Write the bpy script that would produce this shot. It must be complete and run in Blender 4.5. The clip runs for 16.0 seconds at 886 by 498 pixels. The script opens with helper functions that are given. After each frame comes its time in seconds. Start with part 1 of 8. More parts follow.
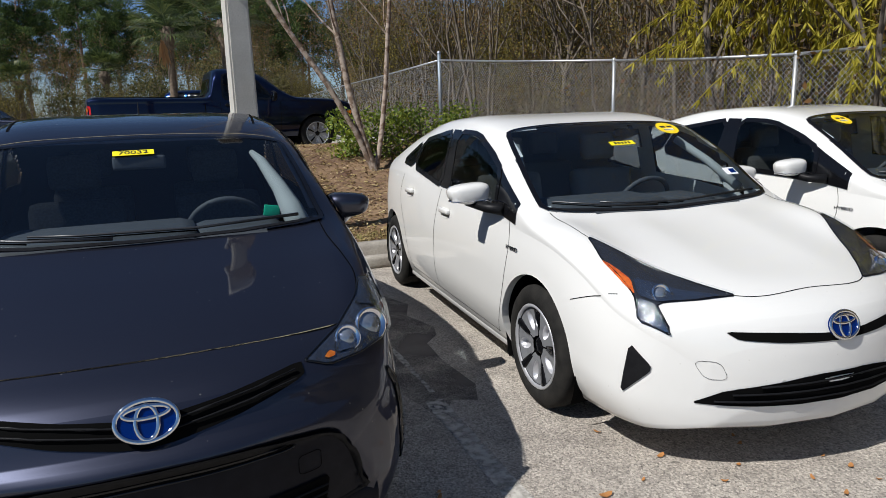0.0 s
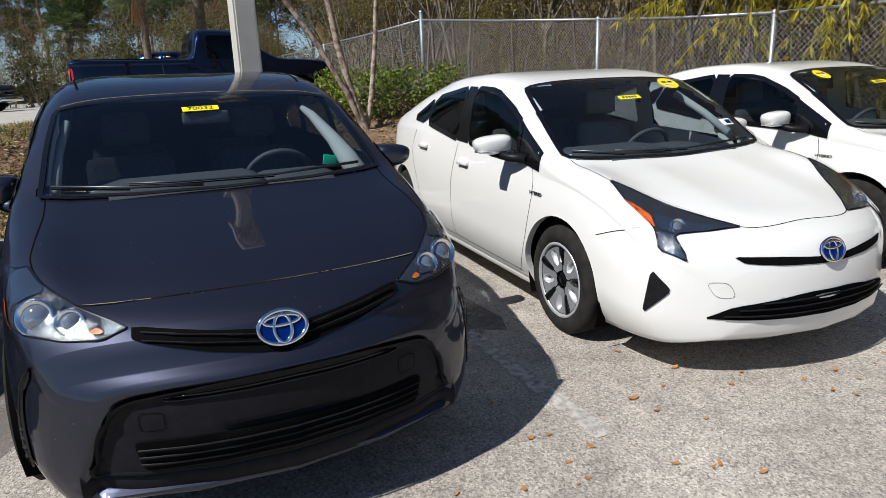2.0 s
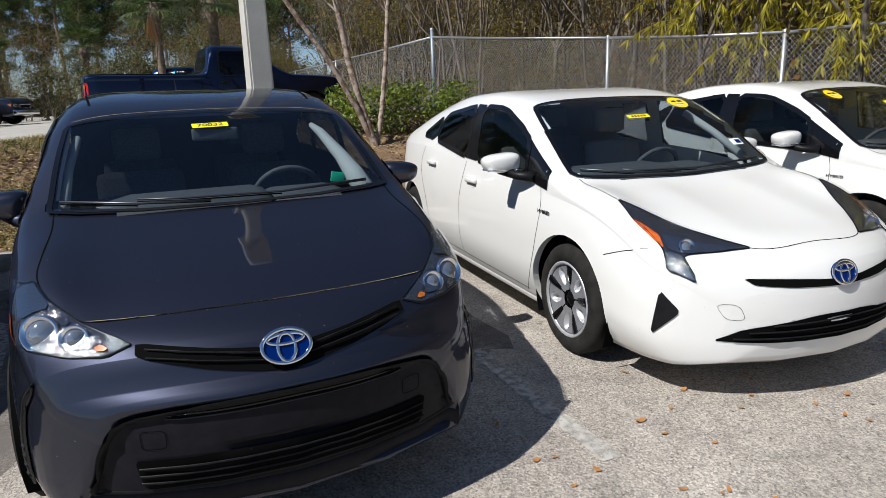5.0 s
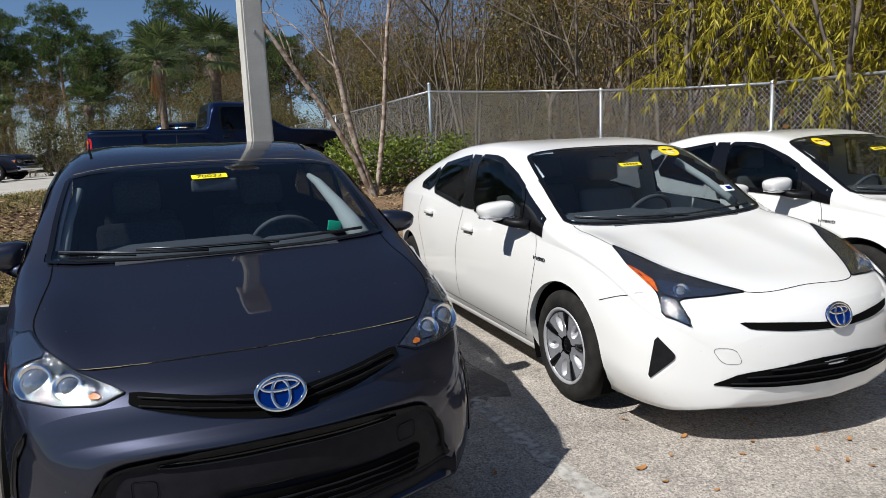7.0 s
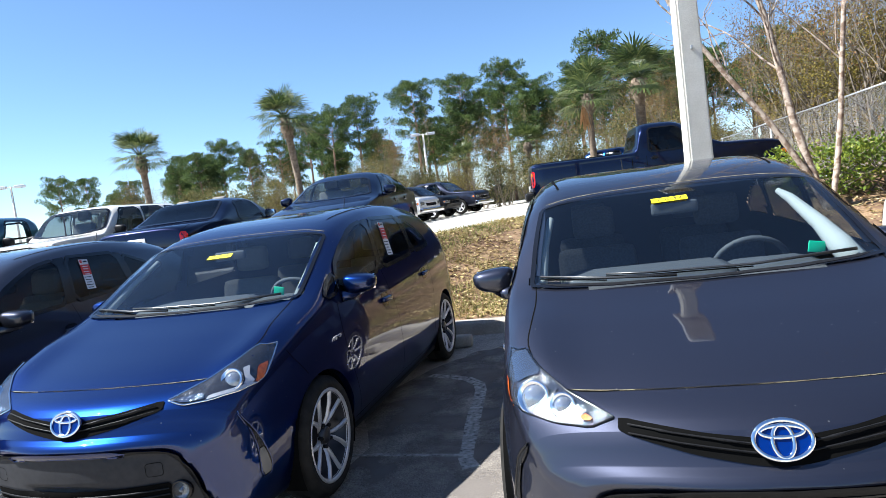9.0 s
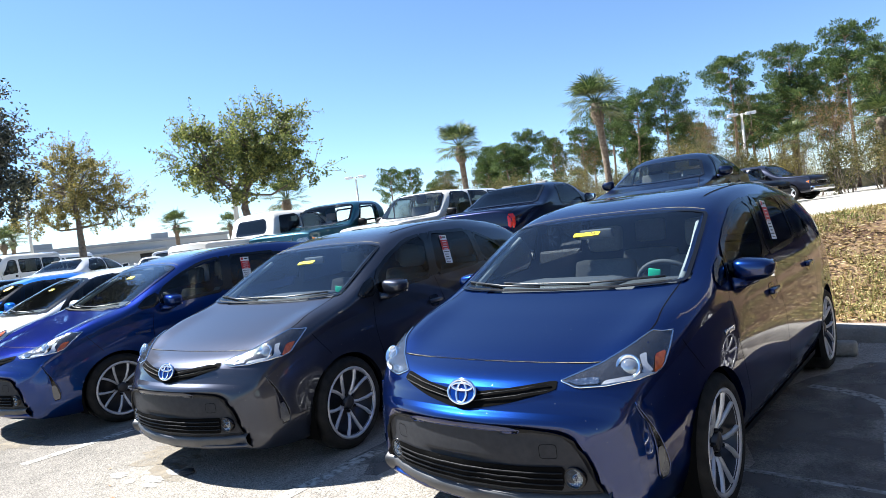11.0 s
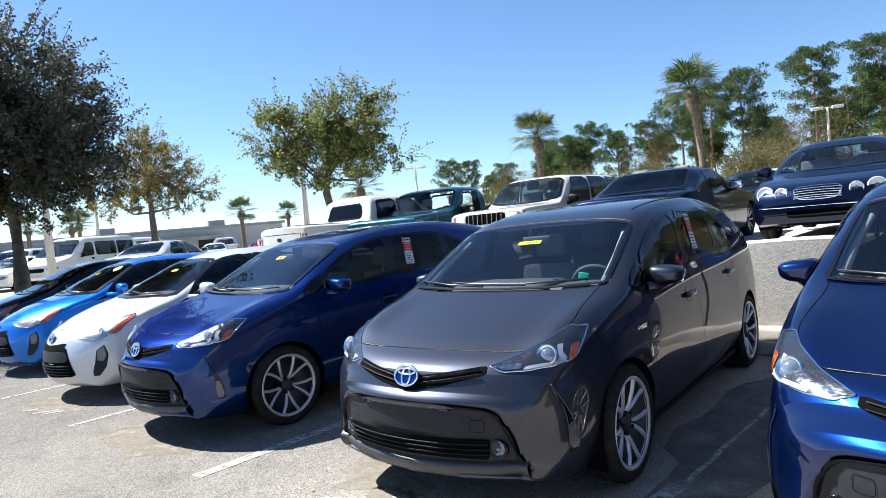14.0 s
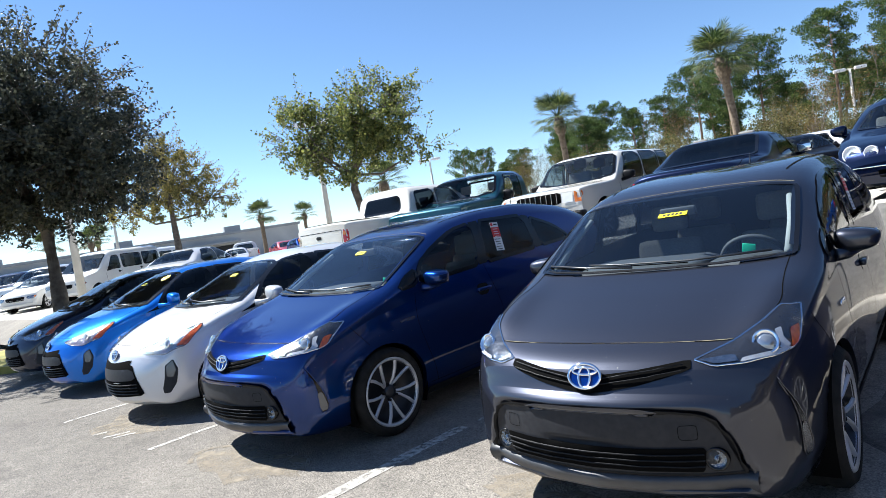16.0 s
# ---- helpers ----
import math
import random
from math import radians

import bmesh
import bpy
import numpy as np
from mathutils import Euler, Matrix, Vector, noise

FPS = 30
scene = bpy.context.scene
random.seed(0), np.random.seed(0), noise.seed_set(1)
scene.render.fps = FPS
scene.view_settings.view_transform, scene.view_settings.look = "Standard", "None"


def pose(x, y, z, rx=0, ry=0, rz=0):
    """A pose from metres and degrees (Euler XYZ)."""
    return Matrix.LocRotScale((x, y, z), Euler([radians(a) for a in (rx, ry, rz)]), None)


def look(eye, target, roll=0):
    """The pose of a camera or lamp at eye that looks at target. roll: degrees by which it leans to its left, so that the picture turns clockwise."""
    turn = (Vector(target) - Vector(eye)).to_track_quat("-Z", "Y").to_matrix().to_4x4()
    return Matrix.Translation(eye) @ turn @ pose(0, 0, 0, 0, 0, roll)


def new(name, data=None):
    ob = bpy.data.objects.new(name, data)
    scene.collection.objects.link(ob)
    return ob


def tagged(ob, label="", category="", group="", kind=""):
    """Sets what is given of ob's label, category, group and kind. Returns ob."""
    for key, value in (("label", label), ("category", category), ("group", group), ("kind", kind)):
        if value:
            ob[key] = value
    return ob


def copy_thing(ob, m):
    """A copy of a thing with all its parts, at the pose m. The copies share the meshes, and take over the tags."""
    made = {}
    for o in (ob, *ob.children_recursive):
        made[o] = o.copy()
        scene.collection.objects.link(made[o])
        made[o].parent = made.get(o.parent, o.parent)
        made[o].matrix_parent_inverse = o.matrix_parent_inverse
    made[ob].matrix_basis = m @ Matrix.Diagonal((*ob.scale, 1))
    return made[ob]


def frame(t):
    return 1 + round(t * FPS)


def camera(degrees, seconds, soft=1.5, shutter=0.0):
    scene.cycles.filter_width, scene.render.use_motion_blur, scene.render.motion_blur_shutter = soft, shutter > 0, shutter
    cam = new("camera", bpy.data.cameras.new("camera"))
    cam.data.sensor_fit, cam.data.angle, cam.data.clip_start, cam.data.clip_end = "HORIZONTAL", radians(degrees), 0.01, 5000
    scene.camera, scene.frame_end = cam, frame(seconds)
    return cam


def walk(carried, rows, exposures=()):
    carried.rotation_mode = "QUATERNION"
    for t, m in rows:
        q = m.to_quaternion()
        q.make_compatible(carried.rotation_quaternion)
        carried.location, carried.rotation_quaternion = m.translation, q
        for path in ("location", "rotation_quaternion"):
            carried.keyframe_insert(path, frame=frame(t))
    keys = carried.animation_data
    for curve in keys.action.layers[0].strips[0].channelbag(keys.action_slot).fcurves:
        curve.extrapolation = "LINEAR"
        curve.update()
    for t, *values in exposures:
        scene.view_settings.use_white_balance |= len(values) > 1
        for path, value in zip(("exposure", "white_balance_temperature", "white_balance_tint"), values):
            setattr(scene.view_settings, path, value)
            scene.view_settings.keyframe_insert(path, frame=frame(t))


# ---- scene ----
EXPOSURES = [(0.0, 0.13, 6130, 10), (1.0, 0.3, 6130, 10), (7.2, 0.3, 6130, 10), (8.0, 1.0, 6000, 9), (9.0, 1.68, 6000, 8), (10.2, 1.76, 6080, 8), (12.3, 1.65, 6060, 8), (14.0, 1.53, 6040, 8), (16.0, 1.46, 6020, 8)]
cam = camera(68.77, 16.0, soft=0.5)


def eye_pose(x, y, z, yaw, pitch, roll):
    a, b = radians(yaw), radians(pitch)
    ahead = Vector((-math.sin(a) * math.cos(b), math.cos(a) * math.cos(b), math.sin(b)))
    return look((x, y, z), Vector((x, y, z)) + ahead, roll)


# seconds, x, y, z, yaw to the left, pitch up, roll
PATH = [
    (0.0, 0.170, -1.618, 1.473, -20.92, -11.53, -1.85),
    (0.5, 0.065, -1.781, 1.477, -19.45, -14.44, -4.43),
    (1.0, -0.066, -1.834, 1.479, -19.92, -15.11, -1.91),
    (1.5, -0.225, -1.831, 1.469, -22.47, -15.83, -3.63),
    (2.0, -0.289, -1.833, 1.463, -23.36, -14.90, -2.33),
    (2.5, -0.294, -1.828, 1.465, -22.81, -13.78, -2.18),
    (3.0, -0.307, -1.804, 1.466, -20.79, -13.19, -2.07),
    (3.5, -0.323, -1.814, 1.469, -18.63, -12.52, -2.24),
    (4.0, -0.327, -1.808, 1.471, -18.55, -12.53, -1.79),
    (4.5, -0.305, -1.808, 1.469, -20.37, -13.25, -1.23),
    (4.7, -0.292, -1.824, 1.475, -21.90, -13.51, -1.18),
    (6.8, -0.197, -1.824, 1.457, -23.23, -10.25, -4.45),
    (7.0, -0.267, -1.857, 1.461, -22.80, -9.06, -2.45),
    (7.5, -0.312, -1.856, 1.476, -12.11, -8.16, -3.90),
    (8.0, -0.336, -1.807, 1.462, -6.23, -7.49, -5.13),
    (8.5, -0.393, -1.808, 1.477, 0.10, -6.71, -5.08),
    (9.0, -0.446, -1.750, 1.487, 13.12, -4.11, -7.39),
    (9.5, -0.469, -1.655, 1.481, 23.86, -2.56, -6.15),
    (10.0, -0.474, -1.652, 1.503, 32.07, -2.16, -7.87),
    (10.2, -0.557, -1.652, 1.498, 33.77, -1.89, -8.08),
    (12.3, -1.721, -1.711, 1.445, 44.56, -4.35, -6.34),
    (12.5, -1.845, -1.738, 1.464, 44.33, -4.98, -7.78),
    (13.0, -2.196, -1.734, 1.449, 44.14, -4.46, -6.08),
    (13.5, -2.473, -1.746, 1.479, 45.24, -3.34, -6.94),
    (14.0, -2.766, -1.795, 1.477, 42.49, -2.02, -5.38),
    (14.5, -3.023, -1.849, 1.490, 42.14, -1.19, -5.52),
    (15.0, -3.315, -1.759, 1.477, 45.08, -0.90, -6.67),
    (15.5, -3.484, -1.790, 1.477, 45.78, -0.85, -6.99),
    (16.0, -3.652, -1.888, 1.499, 43.65, -2.61, -9.14),
]
walk(cam, [(row[0], eye_pose(*row[1:])) for row in PATH], EXPOSURES)

# ---- daylight: clear sky, high sun from the left of the row ----
SUN_WAY = Vector((-0.80, -0.22, 1.0)).normalized()
world = bpy.data.worlds.new("sky")
scene.world = world
world.use_nodes = True
wn = world.node_tree.nodes
sky = wn.new("ShaderNodeTexSky")
sky.sky_type = "NISHITA"
sky.sun_disc = False
sky.sun_elevation = math.asin(SUN_WAY.z)
sky.sun_rotation = math.atan2(SUN_WAY.x, SUN_WAY.y)
sky.air_density, sky.dust_density, sky.ozone_density = 0.85, 0.0, 4.6
wn["Background"].inputs["Strength"].default_value = 0.062
world.node_tree.links.new(sky.outputs["Color"], wn["Background"].inputs["Color"])
sun_data = bpy.data.lights.new("sun", "SUN")
sun_data.energy, sun_data.angle, sun_data.color = 5.0, radians(0.53), (1.0, 0.95, 0.87)
sun = new("sun", sun_data)
sun.matrix_world = look(SUN_WAY * 60, (0, 0, 0))

# ---- materials ----


def mat(name, color, rough=0.6, metal=0.0, noise_scale=0.0, color2=None, bump=0.0, bump_scale=None, coat=0.0,
        spec=0.5, fine=0.0, contrast=(0.35, 0.65), bump_deep=0.01):
    m = bpy.data.materials.new(name)
    m.use_nodes = True
    n, l = m.node_tree.nodes, m.node_tree.links
    b = n["Principled BSDF"]
    b.inputs["Base Color"].default_value = (*color, 1)
    b.inputs["Roughness"].default_value = rough
    b.inputs["Metallic"].default_value = metal
    b.inputs["Specular IOR Level"].default_value = spec
    if coat:
        b.inputs["Coat Weight"].default_value = coat
        b.inputs["Coat Roughness"].default_value = 0.03
        b.inputs["Coat IOR"].default_value = 1.42
    co = n.new("ShaderNodeTexCoord")
    if noise_scale:
        t = n.new("ShaderNodeTexNoise")
        t.inputs["Scale"].default_value = noise_scale
        t.inputs["Detail"].default_value = 6
        l.new(co.outputs["Object"], t.inputs["Vector"])
        r = n.new("ShaderNodeValToRGB")
        r.color_ramp.elements[0].position, r.color_ramp.elements[1].position = contrast
        r.color_ramp.elements[0].color = (*color, 1)
        r.color_ramp.elements[1].color = (*(color2 or color), 1)
        l.new(t.outputs["Fac"], r.inputs["Fac"])
        out = r.outputs["Color"]
        if fine:
            t2 = n.new("ShaderNodeTexNoise")
            t2.inputs["Scale"].default_value = noise_scale * 19
            t2.inputs["Detail"].default_value = 3
            l.new(co.outputs["Object"], t2.inputs["Vector"])
            mr = n.new("ShaderNodeMapRange")
            mr.inputs["To Min"].default_value, mr.inputs["To Max"].default_value = 1 - fine, 1 + fine
            l.new(t2.outputs["Fac"], mr.inputs["Value"])
            mx = n.new("ShaderNodeVectorMath")
            mx.operation = "SCALE"
            l.new(out, mx.inputs[0])
            l.new(mr.outputs["Result"], mx.inputs["Scale"])
            out = mx.outputs[0]
        l.new(out, b.inputs["Base Color"])
    if bump:
        t3 = n.new("ShaderNodeTexNoise")
        t3.inputs["Scale"].default_value = bump_scale or 60
        t3.inputs["Detail"].default_value = 5
        l.new(co.outputs["Object"], t3.inputs["Vector"])
        bp = n.new("ShaderNodeBump")
        bp.inputs["Strength"].default_value = bump
        bp.inputs["Distance"].default_value = bump_deep
        l.new(t3.outputs["Fac"], bp.inputs["Height"])
        l.new(bp.outputs["Normal"], b.inputs["Normal"])
    return m


def paint(name, color, metal=0.0, rough=0.35, flake=0.0, dust=0.04, coat=1.0, coat_ior=1.5):
    """Car paint: a base under a clear coat, a thin film of dust in patches."""
    m = mat(name, color, rough, metal, coat=coat, spec=0.5 if metal else 0.15)
    n, l = m.node_tree.nodes, m.node_tree.links
    b = n["Principled BSDF"]
    b.inputs["Coat IOR"].default_value = coat_ior
    if metal:
        top = max(color)
        b.inputs["Specular Tint"].default_value = (*(0.10 + 0.30 * c / top for c in color), 1)
    co = n.new("ShaderNodeTexCoord")
    t = n.new("ShaderNodeTexNoise")
    t.inputs["Scale"].default_value, t.inputs["Detail"].default_value = 2.3, 8
    l.new(co.outputs["Object"], t.inputs["Vector"])
    mr = n.new("ShaderNodeMapRange")
    mr.inputs["From Min"].default_value, mr.inputs["From Max"].default_value = 0.4, 0.75
    mr.inputs["To Min"].default_value, mr.inputs["To Max"].default_value = dust * 0.3, dust * 2
    l.new(t.outputs["Fac"], mr.inputs["Value"])
    mx = n.new("ShaderNodeMix")
    mx.data_type = "RGBA"
    mx.inputs["A"].default_value, mx.inputs["B"].default_value = (*color, 1), (0.42, 0.38, 0.32, 1)
    l.new(mr.outputs["Result"], mx.inputs["Factor"])
    # pale specks, a few to the hand's width
    vo, vr, vx = n.new("ShaderNodeTexVoronoi"), n.new("ShaderNodeMapRange"), n.new("ShaderNodeMix")
    vo.inputs["Scale"].default_value = 16
    vr.inputs["From Min"].default_value, vr.inputs["From Max"].default_value = 0.055, 0.03
    vr.inputs["To Min"].default_value, vr.inputs["To Max"].default_value = 0.0, 0.35
    vx.data_type = "RGBA"
    vx.inputs["B"].default_value = (0.45, 0.43, 0.38, 1)
    l.new(co.outputs["Object"], vo.inputs["Vector"])
    l.new(vo.outputs["Distance"], vr.inputs["Value"])
    l.new(vr.outputs["Result"], vx.inputs["Factor"])
    l.new(mx.outputs["Result"], vx.inputs["A"])
    l.new(vx.outputs["Result"], b.inputs["Base Color"])
    m2 = n.new("ShaderNodeMapRange")
    m2.inputs["To Min"].default_value, m2.inputs["To Max"].default_value = 0.005, 0.045
    l.new(t.outputs["Fac"], m2.inputs["Value"])
    l.new(m2.outputs["Result"], b.inputs["Coat Roughness"])
    if flake:
        v = n.new("ShaderNodeTexNoise")
        v.inputs["Scale"].default_value = 900
        l.new(co.outputs["Object"], v.inputs["Vector"])
        bp = n.new("ShaderNodeBump")
        bp.inputs["Strength"].default_value, bp.inputs["Distance"].default_value = flake, 0.002
        l.new(v.outputs["Fac"], bp.inputs["Height"])
        l.new(bp.outputs["Normal"], b.inputs["Normal"])
    return m


def glass(name, tint, gloss=0.03, ior=1.45, film=0.0):
    """Thin pane: clear or tinted, with a mirror skin that grows at grazing angles."""
    m = bpy.data.materials.new(name)
    m.use_nodes = True
    n, l = m.node_tree.nodes, m.node_tree.links
    n.remove(n["Principled BSDF"])
    tr, gl, mx, lw, pw, fr = (n.new("ShaderNode" + k) for k in ("BsdfTransparent", "BsdfGlossy", "MixShader", "LayerWeight", "Math", "MapRange"))
    tr.inputs["Color"].default_value = (*tint, 1)
    gl.inputs["Roughness"].default_value = gloss
    lw.inputs["Blend"].default_value = 0.5
    pw.operation = "POWER"
    pw.inputs[1].default_value = 5.0
    fr.inputs["To Min"].default_value, fr.inputs["To Max"].default_value = ((ior - 1) / (ior + 1)) ** 2, 1.0
    l.new(lw.outputs["Facing"], pw.inputs[0])
    l.new(pw.outputs[0], fr.inputs["Value"])
    l.new(fr.outputs["Result"], mx.inputs["Fac"])
    l.new(tr.outputs[0], mx.inputs[1])
    l.new(gl.outputs[0], mx.inputs[2])
    out = mx.outputs[0]
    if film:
        # a faint pale veil mixed in, lifting the pane's darkness
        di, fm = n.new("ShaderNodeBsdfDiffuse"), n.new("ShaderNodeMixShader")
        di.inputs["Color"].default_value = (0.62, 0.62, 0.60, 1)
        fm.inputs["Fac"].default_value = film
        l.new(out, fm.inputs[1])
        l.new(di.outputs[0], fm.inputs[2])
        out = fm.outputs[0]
    l.new(out, n["Material Output"].inputs["Surface"])
    return m


P_GREY = paint("grey metallic paint", (0.035, 0.038, 0.057), 0.85, 0.42, 0.02, dust=0.001, coat=1.0, coat_ior=1.47)
P_GREY2 = paint("warm grey metallic paint", (0.038, 0.041, 0.055), 0.85, 0.41, 0.02, dust=0.002, coat=1.0, coat_ior=1.48)
P_BLUE = paint("deep blue metallic paint", (0.0009, 0.0130, 0.084), 0.85, 0.31, 0.03, dust=0.003, coat_ior=1.6)
P_BLUE_DARK = paint("dark blue paint", (0.001, 0.025, 0.138), 0.85, 0.31, 0.03, dust=0.003)
P_WHITE = paint("pearl white paint", (0.71, 0.70, 0.67), 0.0, 0.45, dust=0.01)
P_SILVER = paint("silver white metallic paint", (0.66, 0.66, 0.67), 0.4, 0.33, 0.02)
P_AZURE = paint("bright azure metallic paint", (0.006, 0.16, 0.62), 0.6, 0.30, 0.02, dust=0.01)
P_NIGHT = paint("blue black paint", (0.008, 0.012, 0.028), 0.5, 0.33, dust=0.01)
P_BLACK = paint("black paint", (0.003, 0.003, 0.004), 0.0, 0.35, dust=0.002, coat=0.35)
P_NAVY = paint("navy paint", (0.002, 0.005, 0.022), 0.6, 0.3, dust=0.001, coat=0.8)
P_TEAL = paint("dark teal paint", (0.004, 0.05, 0.075), 0.4, 0.33, dust=0.02)
P_CREAM = paint("aged white paint", (0.58, 0.56, 0.51), 0.0, 0.5, dust=0.05)
P_RED = paint("red paint", (0.32, 0.03, 0.04), 0.2, 0.4)
BLACK_TRIM = mat("black plastic trim", (0.007, 0.007, 0.008), 0.45, noise_scale=40, color2=(0.011, 0.011, 0.012), spec=0.14, bump=0.05, bump_scale=300)
BLACK_GLOSS = mat("gloss black trim", (0.005, 0.005, 0.006), 0.16, spec=0.3, coat=0.2)
WHEEL_GREY = mat("grey wheel paint", (0.34, 0.345, 0.36), 0.36, 0.45, noise_scale=30, color2=(0.28, 0.285, 0.30))
GREY_TRIM = mat("dark grey plastic", (0.019, 0.020, 0.024), 0.5, noise_scale=30, color2=(0.026, 0.027, 0.031), spec=0.2)
SEAM = mat("panel gap", (0.003, 0.003, 0.003), 0.9, spec=0.05)
RUBBER = mat("tyre rubber", (0.013, 0.0125, 0.012), 0.85, spec=0.15, noise_scale=14, color2=(0.026, 0.0245, 0.022), bump=0.2, bump_scale=90)
ALLOY = mat("silver alloy", (0.60, 0.60, 0.62), 0.34, 0.5, noise_scale=20, color2=(0.52, 0.52, 0.54))
ALLOY_DARK = mat("dark grey alloy", (0.05, 0.05, 0.055), 0.35, 0.6)
CHROME = mat("chrome", (0.80, 0.80, 0.82), 0.06, 1.0)
REFLECTOR = mat("lamp reflector", (0.36, 0.375, 0.40), 0.09, 0.95, bump=1.0, bump_scale=20, bump_deep=0.02)
# blue grey tint paints the sky mirrored in the lamp's upper part
LAMP_UPPER = mat("lamp interior with sky tint", (0.15, 0.18, 0.23), 0.14, 0.85, bump=0.25, bump_scale=9, bump_deep=0.02)
LAMP_FACET = mat("faceted lamp reflector", (0.21, 0.22, 0.24), 0.10, 0.9, bump=1.0, bump_scale=20, bump_deep=0.022)
LAMP_INNER = mat("lamp interior", (0.10, 0.103, 0.115), 0.18, 0.8, bump=0.6, bump_scale=16, bump_deep=0.015)
LAMP_DARK = mat("lamp bezel", (0.14, 0.145, 0.155), 0.25, 0.7)
WIPER_BLACK = mat("satin black wiper arm", (0.014, 0.014, 0.015), 0.38, spec=1.0)
LAMP_BLACK = mat("smoked lamp housing", (0.05, 0.052, 0.06), 0.22, 0.5, coat=0.6, bump=0.8, bump_scale=14, bump_deep=0.03)
# darker and duller than the body colour, for one wagon's lower face and chin
LOWER_FACE = mat("dark satin lower bumper", (0.010, 0.010, 0.013), 0.42, noise_scale=25, color2=(0.013, 0.013, 0.017), spec=0.10)
LAMP_GLASS = mat("projector glass", (0.30, 0.33, 0.37), 0.05, 0.7, coat=1.0)
POLLEN = mat("pollen dust in a seam", (0.20, 0.175, 0.11), 0.95)
AMBER = mat("amber lens", (0.42, 0.085, 0.006), 0.2, coat=1.0, noise_scale=70, color2=(0.70, 0.22, 0.02))
AMBER_RED = mat("orange red lens", (0.42, 0.055, 0.010), 0.15, coat=1.0, noise_scale=45, color2=(0.66, 0.14, 0.02))
RED_LENS = mat("red lens", (0.45, 0.01, 0.012), 0.12, coat=1.0)
WHITE_LENS = mat("white lamp glass", (0.75, 0.75, 0.76), 0.15, coat=1.0)
EMBLEM_BLUE = mat("emblem blue", (0.0, 0.014, 0.12), 0.2, spec=0.25)
YELLOW = mat("yellow sticker", (0.85, 0.72, 0.0), 0.6)
SMILE_YELLOW = mat("orange yellow sticker", (0.85, 0.60, 0.01), 0.5)
INK = mat("dark ink", (0.015, 0.015, 0.018), 0.7)
STICK_RED = mat("red print", (0.62, 0.03, 0.03), 0.5)
STICK_WHITE = mat("white paper", (0.78, 0.78, 0.78), 0.6)
STICK_GREEN = mat("green tag", (0.0, 0.42, 0.22), 0.6)
CLOTH = mat("seat cloth", (0.25, 0.24, 0.225), 0.95, noise_scale=90, color2=(0.19, 0.182, 0.17))
CLOTH_DARK = mat("dark seat cloth", (0.085, 0.088, 0.095), 0.95, noise_scale=90, color2=(0.055, 0.057, 0.062))
CABIN = mat("cabin plastic", (0.060, 0.064, 0.072), 0.75, noise_scale=30, color2=(0.048, 0.051, 0.058))
CABIN_LIGHT = mat("pillar trim", (0.30, 0.31, 0.30), 0.8)
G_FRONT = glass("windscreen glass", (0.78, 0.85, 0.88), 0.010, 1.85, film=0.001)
G_DOOR = glass("lightly tinted front door glass", (0.33, 0.36, 0.37))
HEADLINER = mat("pale grey roof lining", (0.50, 0.49, 0.46), 0.95, noise_scale=80, color2=(0.44, 0.43, 0.41))
G_SIDE = glass("tinted side glass", (0.11, 0.12, 0.13))
G_CLEAR = glass("clear lens", (0.93, 0.95, 0.97), 0.02, 1.4)
G_DARK = glass("limo glass", (0.05, 0.055, 0.06))

# ---- building blocks ----


def part(name, bm, material, parent=None, label="", smooth=True):
    """Link a bmesh as one mesh object; material may be one or a list."""
    me = bpy.data.meshes.new(name)
    if smooth:
        for f in bm.faces:
            f.smooth = True
    bm.to_mesh(me)
    bm.free()
    for m in material if isinstance(material, (list, tuple)) else [material]:
        me.materials.append(m)
    ob = new(name, me)
    if parent:
        ob.parent = parent
    if label:
        tagged(ob, label)
    return ob


def thing(name, label, category, m=None, group="", kind=""):
    ob = new(name)
    ob.empty_display_size = 0.1
    if m:
        ob.matrix_world = m
    return tagged(ob, label, category, group, kind)


def box(bm, a, b, bevel=0.0, m=None, seg=2):
    """Box from corner a to corner b, with rounded edges."""
    c = [(a[i] + b[i]) / 2 for i in range(3)]
    s = [abs(b[i] - a[i]) for i in range(3)]
    r = bmesh.ops.create_cube(bm, size=1, matrix=(m or Matrix()) @ Matrix.Translation(c) @ Matrix.Diagonal((*s, 1)))
    if bevel:
        es = list({e for v in r["verts"] for e in v.link_edges})
        bmesh.ops.bevel(bm, geom=es, offset=bevel, segments=seg, affect="EDGES", profile=0.6)
    return bm


def boxed(*boxes):
    bm = bmesh.new()
    for b in boxes:
        box(bm, *b)
    return bm


def tube(bm, pts, radii, n=8, closed_ends=True):
    """Tapered round tube along points."""
    rings = []
    pts = [Vector(p) for p in pts]
    for i, p in enumerate(pts):
        d = (pts[min(i + 1, len(pts) - 1)] - pts[max(i - 1, 0)]).normalized()
        u = d.orthogonal().normalized() if abs(d.z) > 0.999 else d.cross(Vector((0, 0, 1))).normalized()
        w = d.cross(u)
        r = radii[i] if hasattr(radii, "__len__") else radii
        rings.append([bm.verts.new(p + r * (math.cos(2 * math.pi * k / n) * u + math.sin(2 * math.pi * k / n) * w)) for k in range(n)])
    for a, b in zip(rings, rings[1:]):
        for k in range(n):
            bm.faces.new((a[k], a[(k + 1) % n], b[(k + 1) % n], b[k]))
    if closed_ends:
        bm.faces.new(rings[0][::-1])
        bm.faces.new(rings[-1])
    return bm


